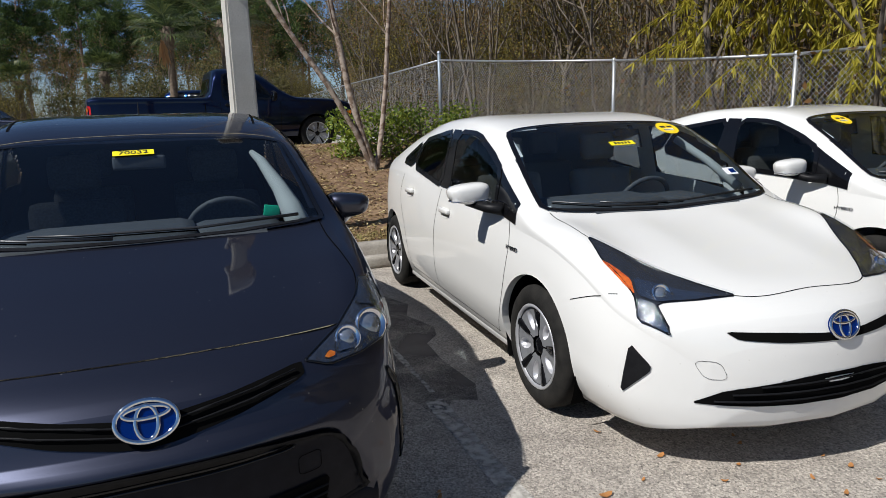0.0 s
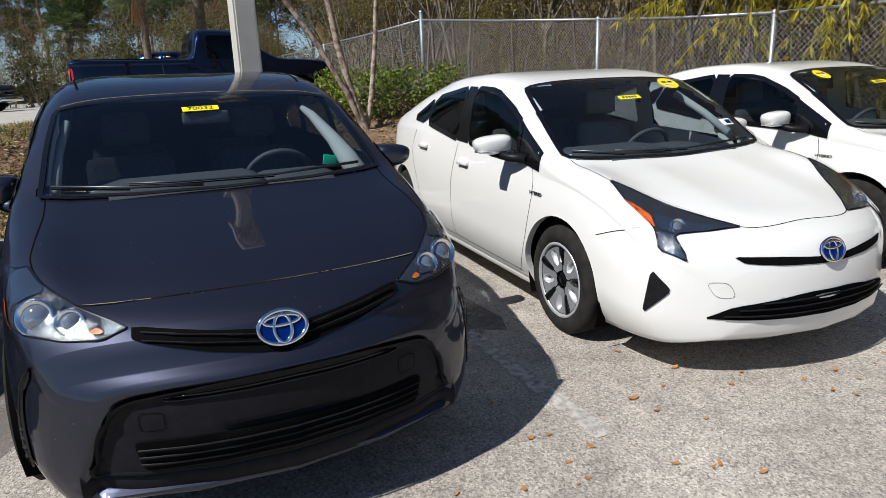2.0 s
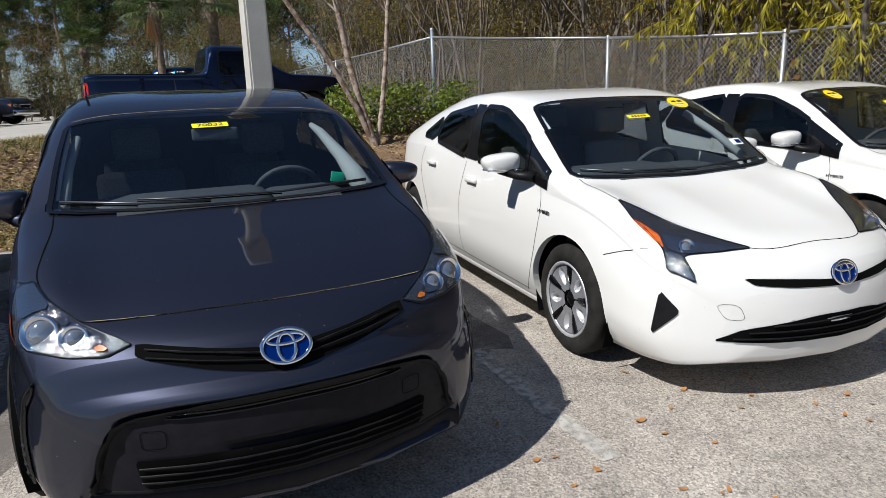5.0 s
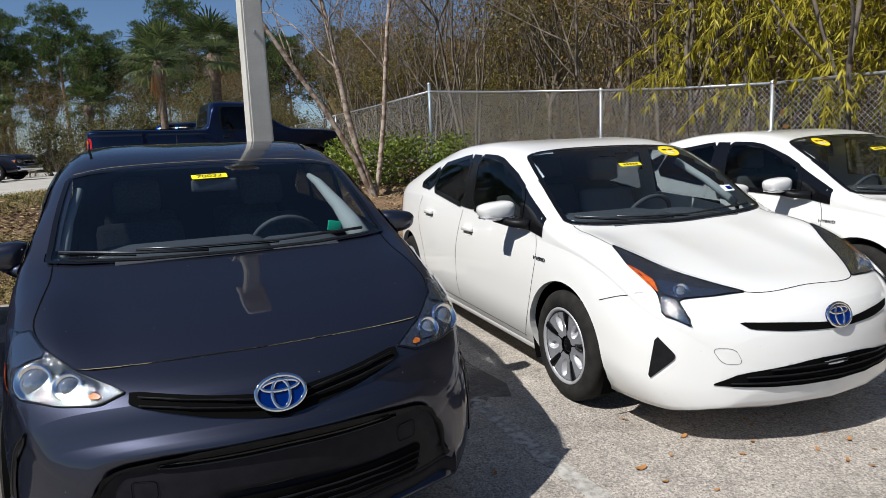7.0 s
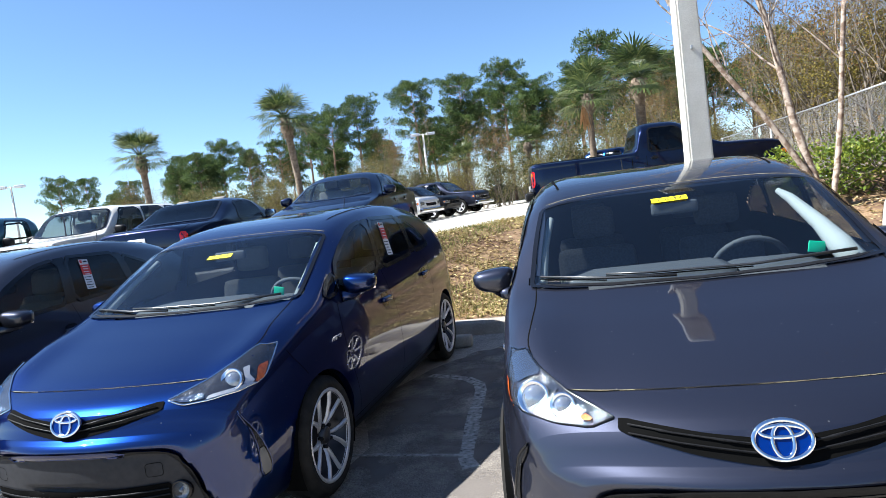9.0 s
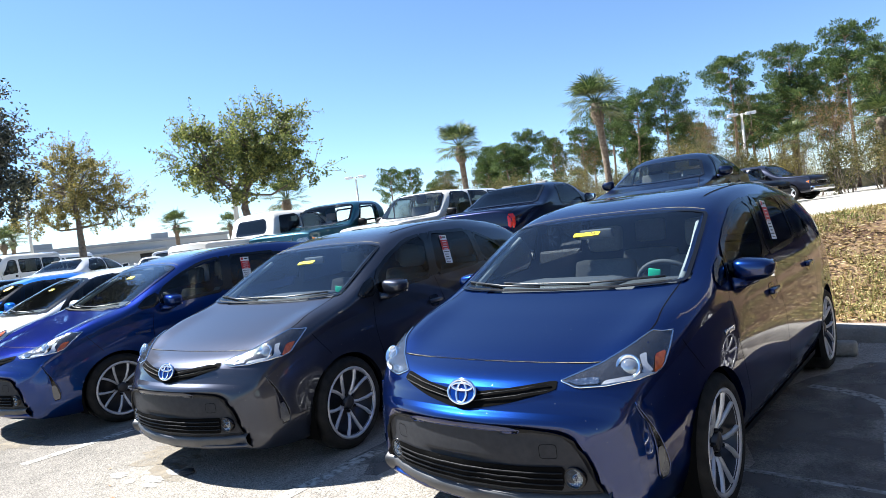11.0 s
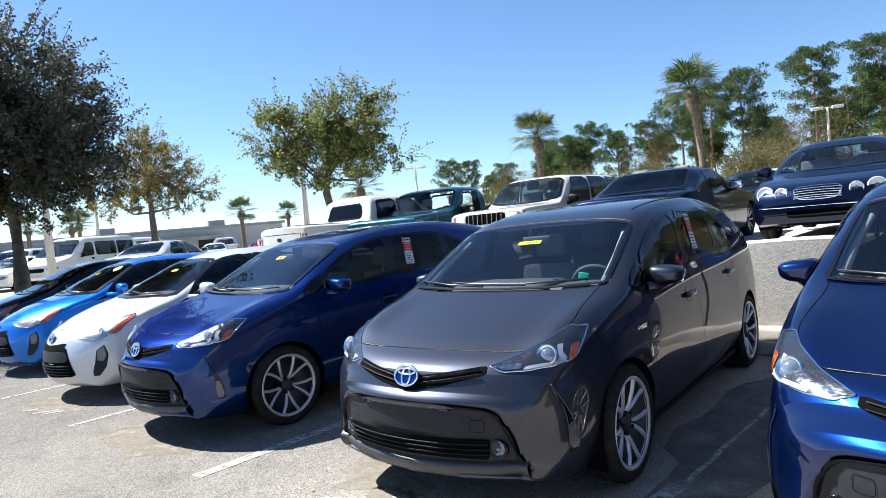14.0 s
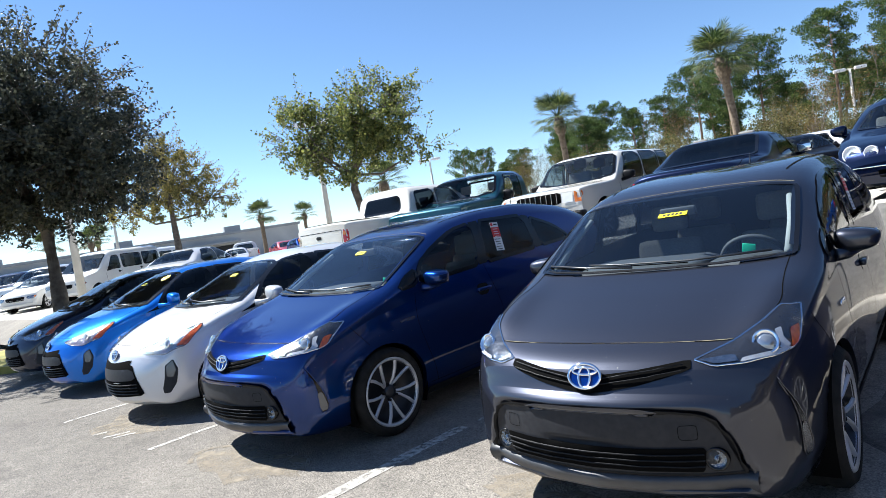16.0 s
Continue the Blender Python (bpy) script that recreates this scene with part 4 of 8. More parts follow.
        lines(sh, car, W.side([(1.34, 0.97), (1.30, 0.75), (1.38, 0.45), (1.44, 0.26)], s), W.side([(2.18, 1.06), (2.28, 0.7), (2.30, 0.27)], s),
              W.side([(3.22, 1.10), (3.32, 0.85), (3.24, 0.55), (3.22, 0.30)], s), W.side([(1.36, 0.275), (3.22, 0.285)], s), W.side([(0.82, 0.70), (0.70, 0.86)], s))
        part("sill", W.band(W.side([(1.33, 0.215), (3.30, 0.215)], s), 0.06, 0.006, closed=False, lift=0.012), BLACK_TRIM, car)
        handle(car, sh, 2.09, 0.868, s, P)
        handle(car, sh, 3.13, 0.91, s, P)
        mirror(car, (0.918, 1.52, 1.062), s, P, size=(0.102, 0.074, 0.060), foot=(0.825, 1.42, 1.0))
        lamp = [(0.43, 0.25, 0.765), (0.51, 0.25, 0.737), (0.62, 0.30, 0.740), (0.73, 0.37, 0.758), (0.79, 0.45, 0.768), (0.812, 0.52, 0.785), (0.805, 0.60, 0.86), (0.79, 0.69, 0.922), (0.75, 0.635, 0.918), (0.71, 0.61, 0.926), (0.66, 0.49, 0.882), (0.57, 0.37, 0.832), (0.49, 0.30, 0.793)]
        lp = W.snap([(p[0] * s, *p[1:]) for p in lamp])
        if full:
            red = W.snap([(0.775 * s, 0.50, 0.855), (0.803 * s, 0.56, 0.862), (0.806 * s, 0.50, 0.785), (0.782 * s, 0.445, 0.775)])
            turn = W.snap([(0.455 * s, 0.255, 0.764), (0.515 * s, 0.26, 0.748), (0.595 * s, 0.295, 0.752), (0.585 * s, 0.305, 0.785)])
            under = W.snap([(0.60 * s, 0.295, 0.745), (0.73 * s, 0.372, 0.764), (0.785 * s, 0.445, 0.772), (0.77 * s, 0.43, 0.79), (0.72 * s, 0.375, 0.781), (0.61 * s, 0.31, 0.762)])
            hook = W.snap([(0.722 * s, 0.445, 0.86), (0.745 * s, 0.475, 0.868), (0.752 * s, 0.445, 0.825), (0.775 * s, 0.448, 0.79), (0.765 * s, 0.425, 0.782), (0.735 * s, 0.40, 0.785), (0.742 * s, 0.415, 0.80), (0.736 * s, 0.425, 0.825)])
            lens_lamp(sh, car, lp, reflector=LAMP_INNER, projectors=[((0.688 * s, 0.39, 0.815), 0.038)], extra=[(turn, REFLECTOR), (under, ALLOY), (hook, ALLOY), (red, AMBER_RED)], bezel=CHROME)
        else:
            amber = W.snap([(0.500 * s, 0.266, 0.760), (0.510 * s, 0.267, 0.752), (0.532 * s, 0.277, 0.753), (0.537 * s, 0.285, 0.762), (0.522 * s, 0.284, 0.773), (0.512 * s, 0.276, 0.770)])
            marker = W.snap([(0.775 * s, 0.42, 0.768), (0.808 * s, 0.51, 0.785), (0.806 * s, 0.58, 0.84), (0.80 * s, 0.55, 0.835), (0.795 * s, 0.48, 0.785)])
            bowl = W.snap([(0.535 * s, 0.285, 0.758), (0.62 * s, 0.315, 0.758), (0.635 * s, 0.34, 0.80), (0.625 * s, 0.37, 0.835), (0.565 * s, 0.345, 0.815)])
            upper = W.snap([(0.655 * s, 0.46, 0.862), (0.775 * s, 0.48, 0.845), (0.786 * s, 0.63, 0.90), (0.75 * s, 0.625, 0.905), (0.712 * s, 0.60, 0.914)])
            vane = W.snap([(0.618 * s, 0.37, 0.828), (0.69 * s, 0.43, 0.855), (0.655 * s, 0.45, 0.865), (0.60 * s, 0.38, 0.84)])
            lens_lamp(sh, car, lp, reflector=LAMP_FACET, projectors=[((0.695 * s, 0.385, 0.812), 0.042), ((0.592 * s, 0.328, 0.793), 0.031)], extra=[(bowl, REFLECTOR), (upper, LAMP_UPPER), (vane, LAMP_FACET), (marker, AMBER_RED), (amber, AMBER)])
        if full:
            lip = W.snap([(0.725 * s, 0.325, 0.682), (0.745 * s, 0.335, 0.665), (0.80 * s, 0.39, 0.545), (0.818 * s, 0.44, 0.41), (0.812 * s, 0.43, 0.34), (0.785 * s, 0.37, 0.34), (0.787 * s, 0.37, 0.49), (0.765 * s, 0.35, 0.60)])
            vent = part("corner_vent", W.patch(lip, 0.004, 0.02), BLACK_GLOSS, car)
            part("vent_edge", W.band(lip, 0.007, 0.005, lift=0.004), P, vent)
            part("fog_reflector", W.patch(W.snap([(0.787 * s, 0.37, 0.48), (0.806 * s, 0.40, 0.485), (0.814 * s, 0.43, 0.36), (0.789 * s, 0.375, 0.352)]), 0.009, 0.02), LAMP_DARK, vent)
            at, n = W.bvh.find_nearest(Vector((0.51 * s, 0.17, 0.385)))[:2]
            fm = facing(at + Vector((0, -0.022, 0)), (0.15 * s, -1, 0)) @ Matrix.Rotation(radians(-90), 4, "Y")
            bm = bmesh.new()
            lathe(bm, [(-0.03, 0.050), (0.004, 0.048), (0.008, 0.041), (-0.004, 0.036), (-0.010, 0.02), (-0.012, 0.0)], 24, fm)
            bmesh.ops.recalc_face_normals(bm, faces=bm.faces)
            fog = part("fog_lamp", bm, BLACK_GLOSS, car)
            bm = bmesh.new()
            lathe(bm, [(0.000, 0.036), (-0.006, 0.024), (-0.004, 0.012), (0.004, 0.009), (0.005, 0.0)], 18, fm)
            part("fog_reflector", bm, LAMP_FACET, fog)
            bm = bmesh.new()
            lathe(bm, [(0.004, 0.038), (0.012, 0.026), (0.015, 0.0)], 20, fm)
            part("lens", bm, G_CLEAR, fog)
        else:
            lip = W.snap([(0.715 * s, 0.315, 0.682), (0.775 * s, 0.37, 0.625), (0.80 * s, 0.385, 0.54), (0.815 * s, 0.42, 0.40), (0.81 * s, 0.42, 0.315), (0.78 * s, 0.36, 0.315), (0.778 * s, 0.36, 0.48), (0.762 * s, 0.345, 0.60), (0.735 * s, 0.325, 0.655)])
            vent = part("corner_vent", W.patch(lip, 0.004, 0.02), BLACK_TRIM, car)
            part("vent_edge", W.band(lip, 0.008, 0.005, lift=0.005), BLACK_GLOSS, vent)
            for k in range(4):
                f = k / 3
                part("vent_rib", W.band(W.snap([((0.788 + 0.006 * f) * s, 0.37 + 0.01 * f, 0.452 - 0.10 * f), (0.806 * s, 0.395 + 0.01 * f, 0.450 - 0.10 * f)]), 0.013, 0.008, closed=False, lift=0.006), GREY_TRIM, vent)
        part("tail_light", W.patch(W.snap([(0.80 * s, 4.25, 1.05), (0.83 * s, 4.2, 0.9), (0.70 * s, 4.52, 0.85), (0.66 * s, 4.48, 1.05)]), 0.005, 0.04), RED_LENS, car)
        part("roof_gap", W.band(W.above([(0.555 * s, 1.98), (0.60 * s, 2.6), (0.59 * s, 3.4), (0.54 * s, 4.0)]), 0.012, 0.002, closed=False), SEAM, car)
    half = [(0.682, 1.10), (0.682, 0.95), (0.695, 0.78), (0.705, 0.635), (0.655, 0.475), (0.575, 0.385), (0.36, 0.345), (0.18, 0.325), (0, 0.318)]
    hood = W.above(half + mirror_x(half[:-1])[::-1])
    lines(sh, car, hood, w=0.005)
    lines(sh, car, W.above([(0.575, 0.385), (0.36, 0.345), (0.18, 0.325), (0, 0.318), (-0.18, 0.325), (-0.36, 0.345), (-0.575, 0.385)]), w=0.0032, material=POLLEN)
    lines(sh, car, W.above([(0.625 * (k / 4 - 1), 1.815 - 0.06 * (k / 4 - 1) ** 2) for k in range(9)]), w=0.005, material=POLLEN)
    gr = W.front([(-0.425, 0.768), (-0.20, 0.737), (0, 0.716), (0.20, 0.737), (0.425, 0.768), (0.43, 0.738), (0.40, 0.726), (0.22, 0.680), (0.07, 0.656), (0, 0.650), (-0.07, 0.656), (-0.22, 0.680), (-0.40, 0.726), (-0.43, 0.738)])
    slat = lambda hw, zc, rise: W.front([(hw * k / 6, zc + rise * abs(k / 6)) for k in range(-6, 7)])
    grille(sh, car, gr, [slat(0.40, 0.700, 0.050), slat(0.40, 0.677, 0.054)], slat_w=0.006)
    at, n = W.bvh.find_nearest(Vector((0, 0.12, 0.725)))[:2]
    emblem(car, at + n * 0.016, (0, -1, 0.36), 0.076, 0.053)
    mid = W.front([(-0.47, 0.588), (-0.33, 0.602), (0, 0.609), (0.33, 0.602), (0.47, 0.588), (0.53, 0.54), (0.573, 0.45), (0.597, 0.36), (0.612, 0.318), (0, 0.308), (-0.612, 0.318), (-0.597, 0.36), (-0.573, 0.45), (-0.53, 0.54)])
    face = part("lower_face", W.patch(mid, 0.016, 0.022), GREY_TRIM if full else LOWER_FACE, car)
    part("face_edge", W.band(mid, 0.014, 0.016, lift=0.006), BLACK_TRIM, face)
    slot = [(-0.31, 0.602), (0, 0.607), (0.31, 0.602), (0.285, 0.577), (0, 0.580), (-0.285, 0.577)] if full else [(-0.37, 0.592), (0, 0.598), (0.37, 0.592), (0.36, 0.558), (0, 0.563), (-0.36, 0.558)]
    part("upper_intake", W.patch(W.front(slot), 0.0215, 0.02, 1, 0.1), SEAM, face)
    part("intake_rim", W.band(W.front(slot), 0.006, 0.022, lift=0.004, rounds=1, cut=0.1), P if full else BLACK_GLOSS, face)
    lg = across(W, 0.462, 0.437) + across(W, 0.445, 0.337)[::-1]
    grille(sh, face, lg, [across(W, 0.45, z) for z in (0.412, 0.387, 0.362)], "lower_intake", off=0.022, slat_w=0.007)
    lip = bmesh.new()
    rows = []
    for k in range(29):
        x = 0.635 * (k / 14 - 1)
        rise = 0.016 * (x / 0.635) ** 2
        y = W.front([(x, 0.305)])[0].y
        out = 1.0 if full else 0.45
        rows.append([lip.verts.new((x, y + dy * out if dy < 0 else y + dy, z + rise)) for dy, z in ((0.03, 0.322), (-0.006, 0.312), (-0.030, 0.296), (-0.036, 0.284), (-0.031, 0.268), (-0.020, 0.244), (0.002, 0.221), (0.05, 0.199), (0.14, 0.184))])
    for a, b in zip(rows, rows[1:]):
        for k in range(8):
            lip.faces.new((a[k], b[k], b[k + 1], a[k + 1]))
    part("chin", lip, LIP if full else LOWER_FACE, car)
    for s in (1, -1):
        part("tow_cover", W.band(W.front([(0.37 * s, 0.53), (0.44 * s, 0.53), (0.44 * s, 0.47), (0.37 * s, 0.47)]), 0.0022, 0.0185, lift=0, rounds=2, cut=0.14, step=0.012), SEAM, face)
    glazed(sh, car, "tailgate_glass", W.rear([(-0.55, 1.32), (0.55, 1.32), (0.62, 1.06), (-0.62, 1.06)]), G_DARK, 0.03, hole=False)
    wiper(car, sh, [(0.60, 1.115), (0.2, 1.07), (-0.22, 1.085), (-0.38, 1.105)])
    wiper(car, sh, [(-0.10, 1.045), (-0.38, 1.075), (-0.66, 1.15)])
    part("cowl", W.patch(W.above([(-0.675, 1.115), (-0.59, 1.066), (-0.36, 1.028), (0, 1.014), (0.36, 1.028), (0.59, 1.066), (0.675, 1.115), (0.59, 1.083), (0.36, 1.047), (0, 1.034), (-0.36, 1.047), (-0.59, 1.083)]), 0.010, 0.05, 0), BLACK_TRIM, car)
    aerial = bmesh.new()
    rz = W.above([(-0.05, 3.74)])[0].z
    tube(aerial, [(-0.05, 3.74, rz - 0.01), (-0.05, 3.76, rz + 0.03), (-0.05, 3.83, rz + 0.17)], [0.012, 0.006, 0.003], 6)
    part("aerial", aerial, BLACK_TRIM, car)
    wheels(car, hubs, 0.865, "ten" if full else "multi", 0.322, arch=0.352, rim_r=0.243)
    cabin(car, 1.34, 1.00, 0.72, 0.28, (2.06, 2.95), CLOTH if full else CLOTH_DARK)
    part("roof_lining", W.patch(W.above([(-0.56, 1.86), (0.56, 1.86), (0.58, 2.6), (0.55, 3.5), (-0.55, 3.5), (-0.58, 2.6)]), -0.035, 0.12, 0), HEADLINER, car)
    part("mirror_inside", boxed(((-0.11, 1.60, 1.285), (0.11, 1.63, 1.345), 0.012)), CABIN, car)
    for s in (1, -1):
        bm = bmesh.new()
        wide = s > 0 and not full
        line = W.snap([(0.612, 1.15, 1.08), (0.600, 1.27, 1.15), (0.578, 1.42, 1.22), (0.53, 1.64, 1.33), (0.50, 1.72, 1.36)]) if wide else W.snap([(0.655 * s, 1.20, 1.10), (0.64 * s, 1.45, 1.24), (0.605 * s, 1.68, 1.36)])
        tube(bm, [p - Vector((0, 0, 0.058 if wide else 0.045)) for p in line], [0.052, 0.050, 0.036, 0.024, 0.014] if wide else [0.022, 0.020, 0.018], 10)
        part("pillar_trim", bm, CABIN_LIGHT, car)
    for s in (1, -1):
        at = W.side([(1.20, 0.80)], s)[0]
        solid_text("HYBRID", 0.035, CHROME, car, facing(at + Vector((0.004 * s, 0, 0)), (s, 0, 0)), "badge", 0.0015, 1.2)
    place_body(sh, car, P, skin_regions([(-0.682, 1.10), (-0.69, 0.80), (-0.70, 0.64), (-0.60, 0.42), (0, 0.318), (0.60, 0.42), (0.70, 0.64), (0.69, 0.80), (0.682, 1.10)], (1.33, 2.28, 3.25), 0.28, 1.03, 0.62, 4.25, 0.70))
    car.matrix_world = m
    return car, sh


# ---- the low hatchback with the wedge nose ----
def liftback(m, label):
    car = thing("car", label, "car", group="parked cars in the front row")
    P = P_WHITE
    hubs = [(0.945, 0.315), (3.67, 0.315)]
    sh = Shell(4.48,
               top=[(-0.075, 0.41), (-0.072, 0.47), (-0.064, 0.54), (-0.048, 0.60), (0.0, 0.67), (0.14, 0.735), (0.45, 0.82), (0.8, 0.905), (1.0, 0.955), (1.08, 0.99), (1.49, 1.265), (1.80, 1.405), (2.05, 1.455), (2.35, 1.475), (2.7, 1.465), (3.2, 1.405), (3.8, 1.255), (4.25, 1.10), (4.40, 0.95), (4.48, 0.60)],
               low=[(-0.075, 0.395), (-0.072, 0.34), (-0.064, 0.28), (-0.045, 0.22), (0.1, 0.175), (0.5, 0.17), (3.9, 0.18), (4.3, 0.24), (4.48, 0.38)],
               width=[(-0.075, 0.28), (-0.07, 0.43), (-0.05, 0.58), (0.02, 0.735), (0.12, 0.80), (0.3, 0.84), (0.7, 0.868), (1.5, 0.875), (3.2, 0.88), (3.9, 0.85), (4.3, 0.76), (4.48, 0.60)],
               belt=[(-0.075, 0.40), (-0.05, 0.47), (0.0, 0.56), (0.2, 0.66), (0.6, 0.80), (1.0, 0.865), (1.6, 0.90), (2.6, 0.955), (3.4, 1.03), (4.1, 1.02), (4.48, 0.5)],
               power=[(-0.07, 2.6), (0.15, 3.2), (0.4, 4.4), (0.8, 4.8), (1.1, 5.2), (1.7, 8.0), (2.6, 8.0), (3.4, 5.0), (4.48, 2.8)],
               ridge=[(-0.07, 0.0), (0.10, 0.0), (0.35, 0.018), (0.65, 0.040), (0.9, 0.026), (1.08, 0.0), (4.48, 0.0)],
               lean=[(-0.07, 0.0), (1.0, 0.0), (1.7, 0.11), (2.2, 0.13), (3.2, 0.16), (4.48, 0.05)], bow=0.34, hubs=hubs, arch=0.372,
               dish=(0.27, [(-0.07, 0.0), (0.14, 0.0), (0.35, 0.010), (0.8, 0.014), (1.0, 0.004), (1.06, 0.0), (4.48, 0.0)]))
    W = sh
    edge = [(0.0, 1.0, 0.96), (0.36, 1.015, 0.965), (0.60, 1.05, 0.975), (0.722, 1.105, 0.99), (0.715, 1.22, 1.07), (0.70, 1.38, 1.165), (0.67, 1.56, 1.27), (0.637, 1.715, 1.36), (0.58, 1.74, 1.372), (0.30, 1.78, 1.393), (0.0, 1.79, 1.40)]
    ws = W.snap(edge + mirror_x(edge[1:-1])[::-1])
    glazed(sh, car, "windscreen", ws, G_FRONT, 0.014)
    for s in (1, -1):
        glazed(sh, car, "front_window", W.side([(1.47, 0.955), (2.24, 0.995), (2.26, 1.375), (1.95, 1.362), (1.70, 1.275), (1.48, 1.165)], s), G_DOOR, 0.022)
        glazed(sh, car, "rear_window", W.side([(2.40, 1.0), (3.08, 1.09), (2.97, 1.30), (2.37, 1.38)], s), G_SIDE, 0.022)
        glazed(sh, car, "quarter_window", W.side([(3.12, 1.10), (3.42, 1.12), (3.17, 1.225), (3.03, 1.285)], s), G_DARK, 0.016, hole=False)
        part("pillar_cover", W.patch(W.side([(2.225, 0.992), (2.42, 1.0), (2.385, 1.382), (2.245, 1.378)], s), 0.0072, 0.05, 0), BLACK_GLOSS, car)
        part("pillar_cover", W.patch(W.side([(1.20, 0.905), (1.50, 0.95), (1.50, 1.18), (1.20, 1.01)], s), 0.005, 0.04, 0), BLACK_GLOSS, car)
        lines(sh, car, W.side([(1.28, 0.92), (1.245, 0.75), (1.33, 0.42), (1.45, 0.235)], s), W.side([(2.40, 0.98), (2.47, 0.7), (2.48, 0.26)], s),
              W.side([(3.30, 1.03), (3.36, 0.85), (3.22, 0.55), (3.16, 0.28)], s), W.side([(1.42, 0.25), (3.16, 0.27)], s), W.side([(0.60, 0.655), (0.50, 0.69), (0.37, 0.726)], s))
        part("sill", W.band(W.side([(1.35, 0.19), (3.26, 0.20)], s), 0.05, 0.006, closed=False, lift=0.015), P, car)
        handle(car, sh, 2.25, 0.850, s, P)
        handle(car, sh, 3.08, 0.912, s, P)
        mirror(car, (0.955, 1.57, 1.04), s, P, size=(0.122, 0.068, 0.060), foot=(0.83, 1.36, 0.965), lower=CHROME)
        lamp = [(0.34, 0.148, 0.722), (0.50, 0.18, 0.722), (0.655, 0.243, 0.710), (0.662, 0.20, 0.655), (0.648, 0.152, 0.588), (0.735, 0.262, 0.635), (0.714, 0.325, 0.727), (0.727, 0.42, 0.80), (0.747, 0.52, 0.85), (0.705, 0.71, 0.912), (0.63, 0.575, 0.862), (0.53, 0.39, 0.795), (0.43, 0.25, 0.756)]
        lp = W.snap([(p[0] * s, *p[1:]) for p in lamp])
        red = W.snap([(p[0] * s, *p[1:]) for p in [(0.742, 0.525, 0.850), (0.715, 0.47, 0.825), (0.69, 0.38, 0.785), (0.706, 0.325, 0.725), (0.724, 0.39, 0.765)]])
        bright = W.snap([(p[0] * s, *p[1:]) for p in [(0.675, 0.385, 0.79), (0.54, 0.25, 0.762), (0.39, 0.165, 0.729), (0.52, 0.19, 0.726), (0.655, 0.25, 0.718), (0.695, 0.32, 0.722)]])
        lower = W.snap([(p[0] * s, *p[1:]) for p in [(0.704, 0.31, 0.716), (0.728, 0.265, 0.645), (0.655, 0.165, 0.602), (0.667, 0.21, 0.66), (0.665, 0.25, 0.712)]])
        lens_lamp(sh, car, lp, reflector=LAMP_BLACK, projectors=[((0.62 * s, 0.272, 0.746), 0.030)], extra=[(bright, REFLECTOR), (lower, REFLECTOR), (red, AMBER_RED)])
        tri = W.snap([(0.757 * s, 0.275, 0.548), (0.708 * s, 0.20, 0.465), (0.712 * s, 0.20, 0.44), (0.788 * s, 0.295, 0.322)])
        part("corner_vent", W.patch(tri, 0.006, 0.03, 1, 0.12), BLACK_TRIM, car)
        part("tail_light", W.patch(W.snap([(0.74 * s, 4.10, 1.05), (0.80 * s, 4.05, 0.9), (0.72 * s, 4.30, 0.7), (0.64 * s, 4.38, 1.0)]), 0.005, 0.04), RED_LENS, car)
    half = [(0.70, 1.07), (0.705, 0.90), (0.70, 0.70), (0.63, 0.57), (0.53, 0.385), (0.43, 0.245), (0.34, 0.15), (0.21, 0.113), (0, 0.118)]
    hood = W.above(half + mirror_x(half[:-1])[::-1])
    lines(sh, car, hood, w=0.0048)
    up = W.front([(-0.475, 0.616), (-0.27, 0.607), (-0.09, 0.593), (0, 0.590), (0.09, 0.593), (0.27, 0.607), (0.475, 0.616), (0.43, 0.584), (0.27, 0.569), (0, 0.558), (-0.27, 0.569), (-0.43, 0.584)])
    grille(sh, car, up, [], "upper_grille")
    at, n = W.bvh.find_nearest(Vector((0, -0.06, 0.62)))[:2]
    emblem(car, at + n * 0.012, (0, -1, 0.30), 0.072, 0.054)
    lg = W.front([(-0.595, 0.328), (-0.48, 0.386), (-0.14, 0.435), (0.14, 0.435), (0.48, 0.386), (0.595, 0.328), (0.48, 0.321), (0.3, 0.315), (0, 0.313), (-0.3, 0.315), (-0.48, 0.321)])
    grille(sh, car, lg, [across(W, 0.52, 0.340), across(W, 0.46, 0.368, -0.006), across(W, 0.36, 0.398, -0.010)], "lower_grille", slat_w=0.008)
    part("tow_cover", W.band(W.front([(-0.50, 0.502), (-0.59, 0.502), (-0.55, 0.427), (-0.47, 0.427)]), 0.0016, 0.0022, rounds=2), GREY_TRIM, car)
    glazed(sh, car, "tailgate_glass", W.above([(-0.5, 3.3), (0.5, 3.3), (0.58, 4.1), (-0.58, 4.1)]), G_DARK, 0.03, hole=False)
    wiper(car, sh, [(0.62, 1.10), (0.1, 1.045), (-0.25, 1.06), (-0.40, 1.085)])
    wiper(car, sh, [(-0.08, 1.03), (-0.35, 1.05), (-0.66, 1.13)])
    part("cowl", W.patch(W.above([(-0.71, 1.105), (-0.60, 1.046), (-0.36, 1.010), (0, 0.995), (0.36, 1.010), (0.60, 1.046), (0.71, 1.105), (0.60, 1.07), (0.36, 1.032), (0, 1.017), (-0.36, 1.032), (-0.60, 1.07)]), 0.010, 0.05, 0), BLACK_TRIM, car)
    fin = bmesh.new()
    rz = W.above([(0, 3.15)])[0].z
    box(fin, (-0.022, 3.07, rz - 0.02), (0.022, 3.24, rz + 0.028), 0.018)
    part("antenna_fin", fin, P, car)
    wheels(car, hubs, 0.855, "five", 0.317, arch=0.372, rim_r=0.212)
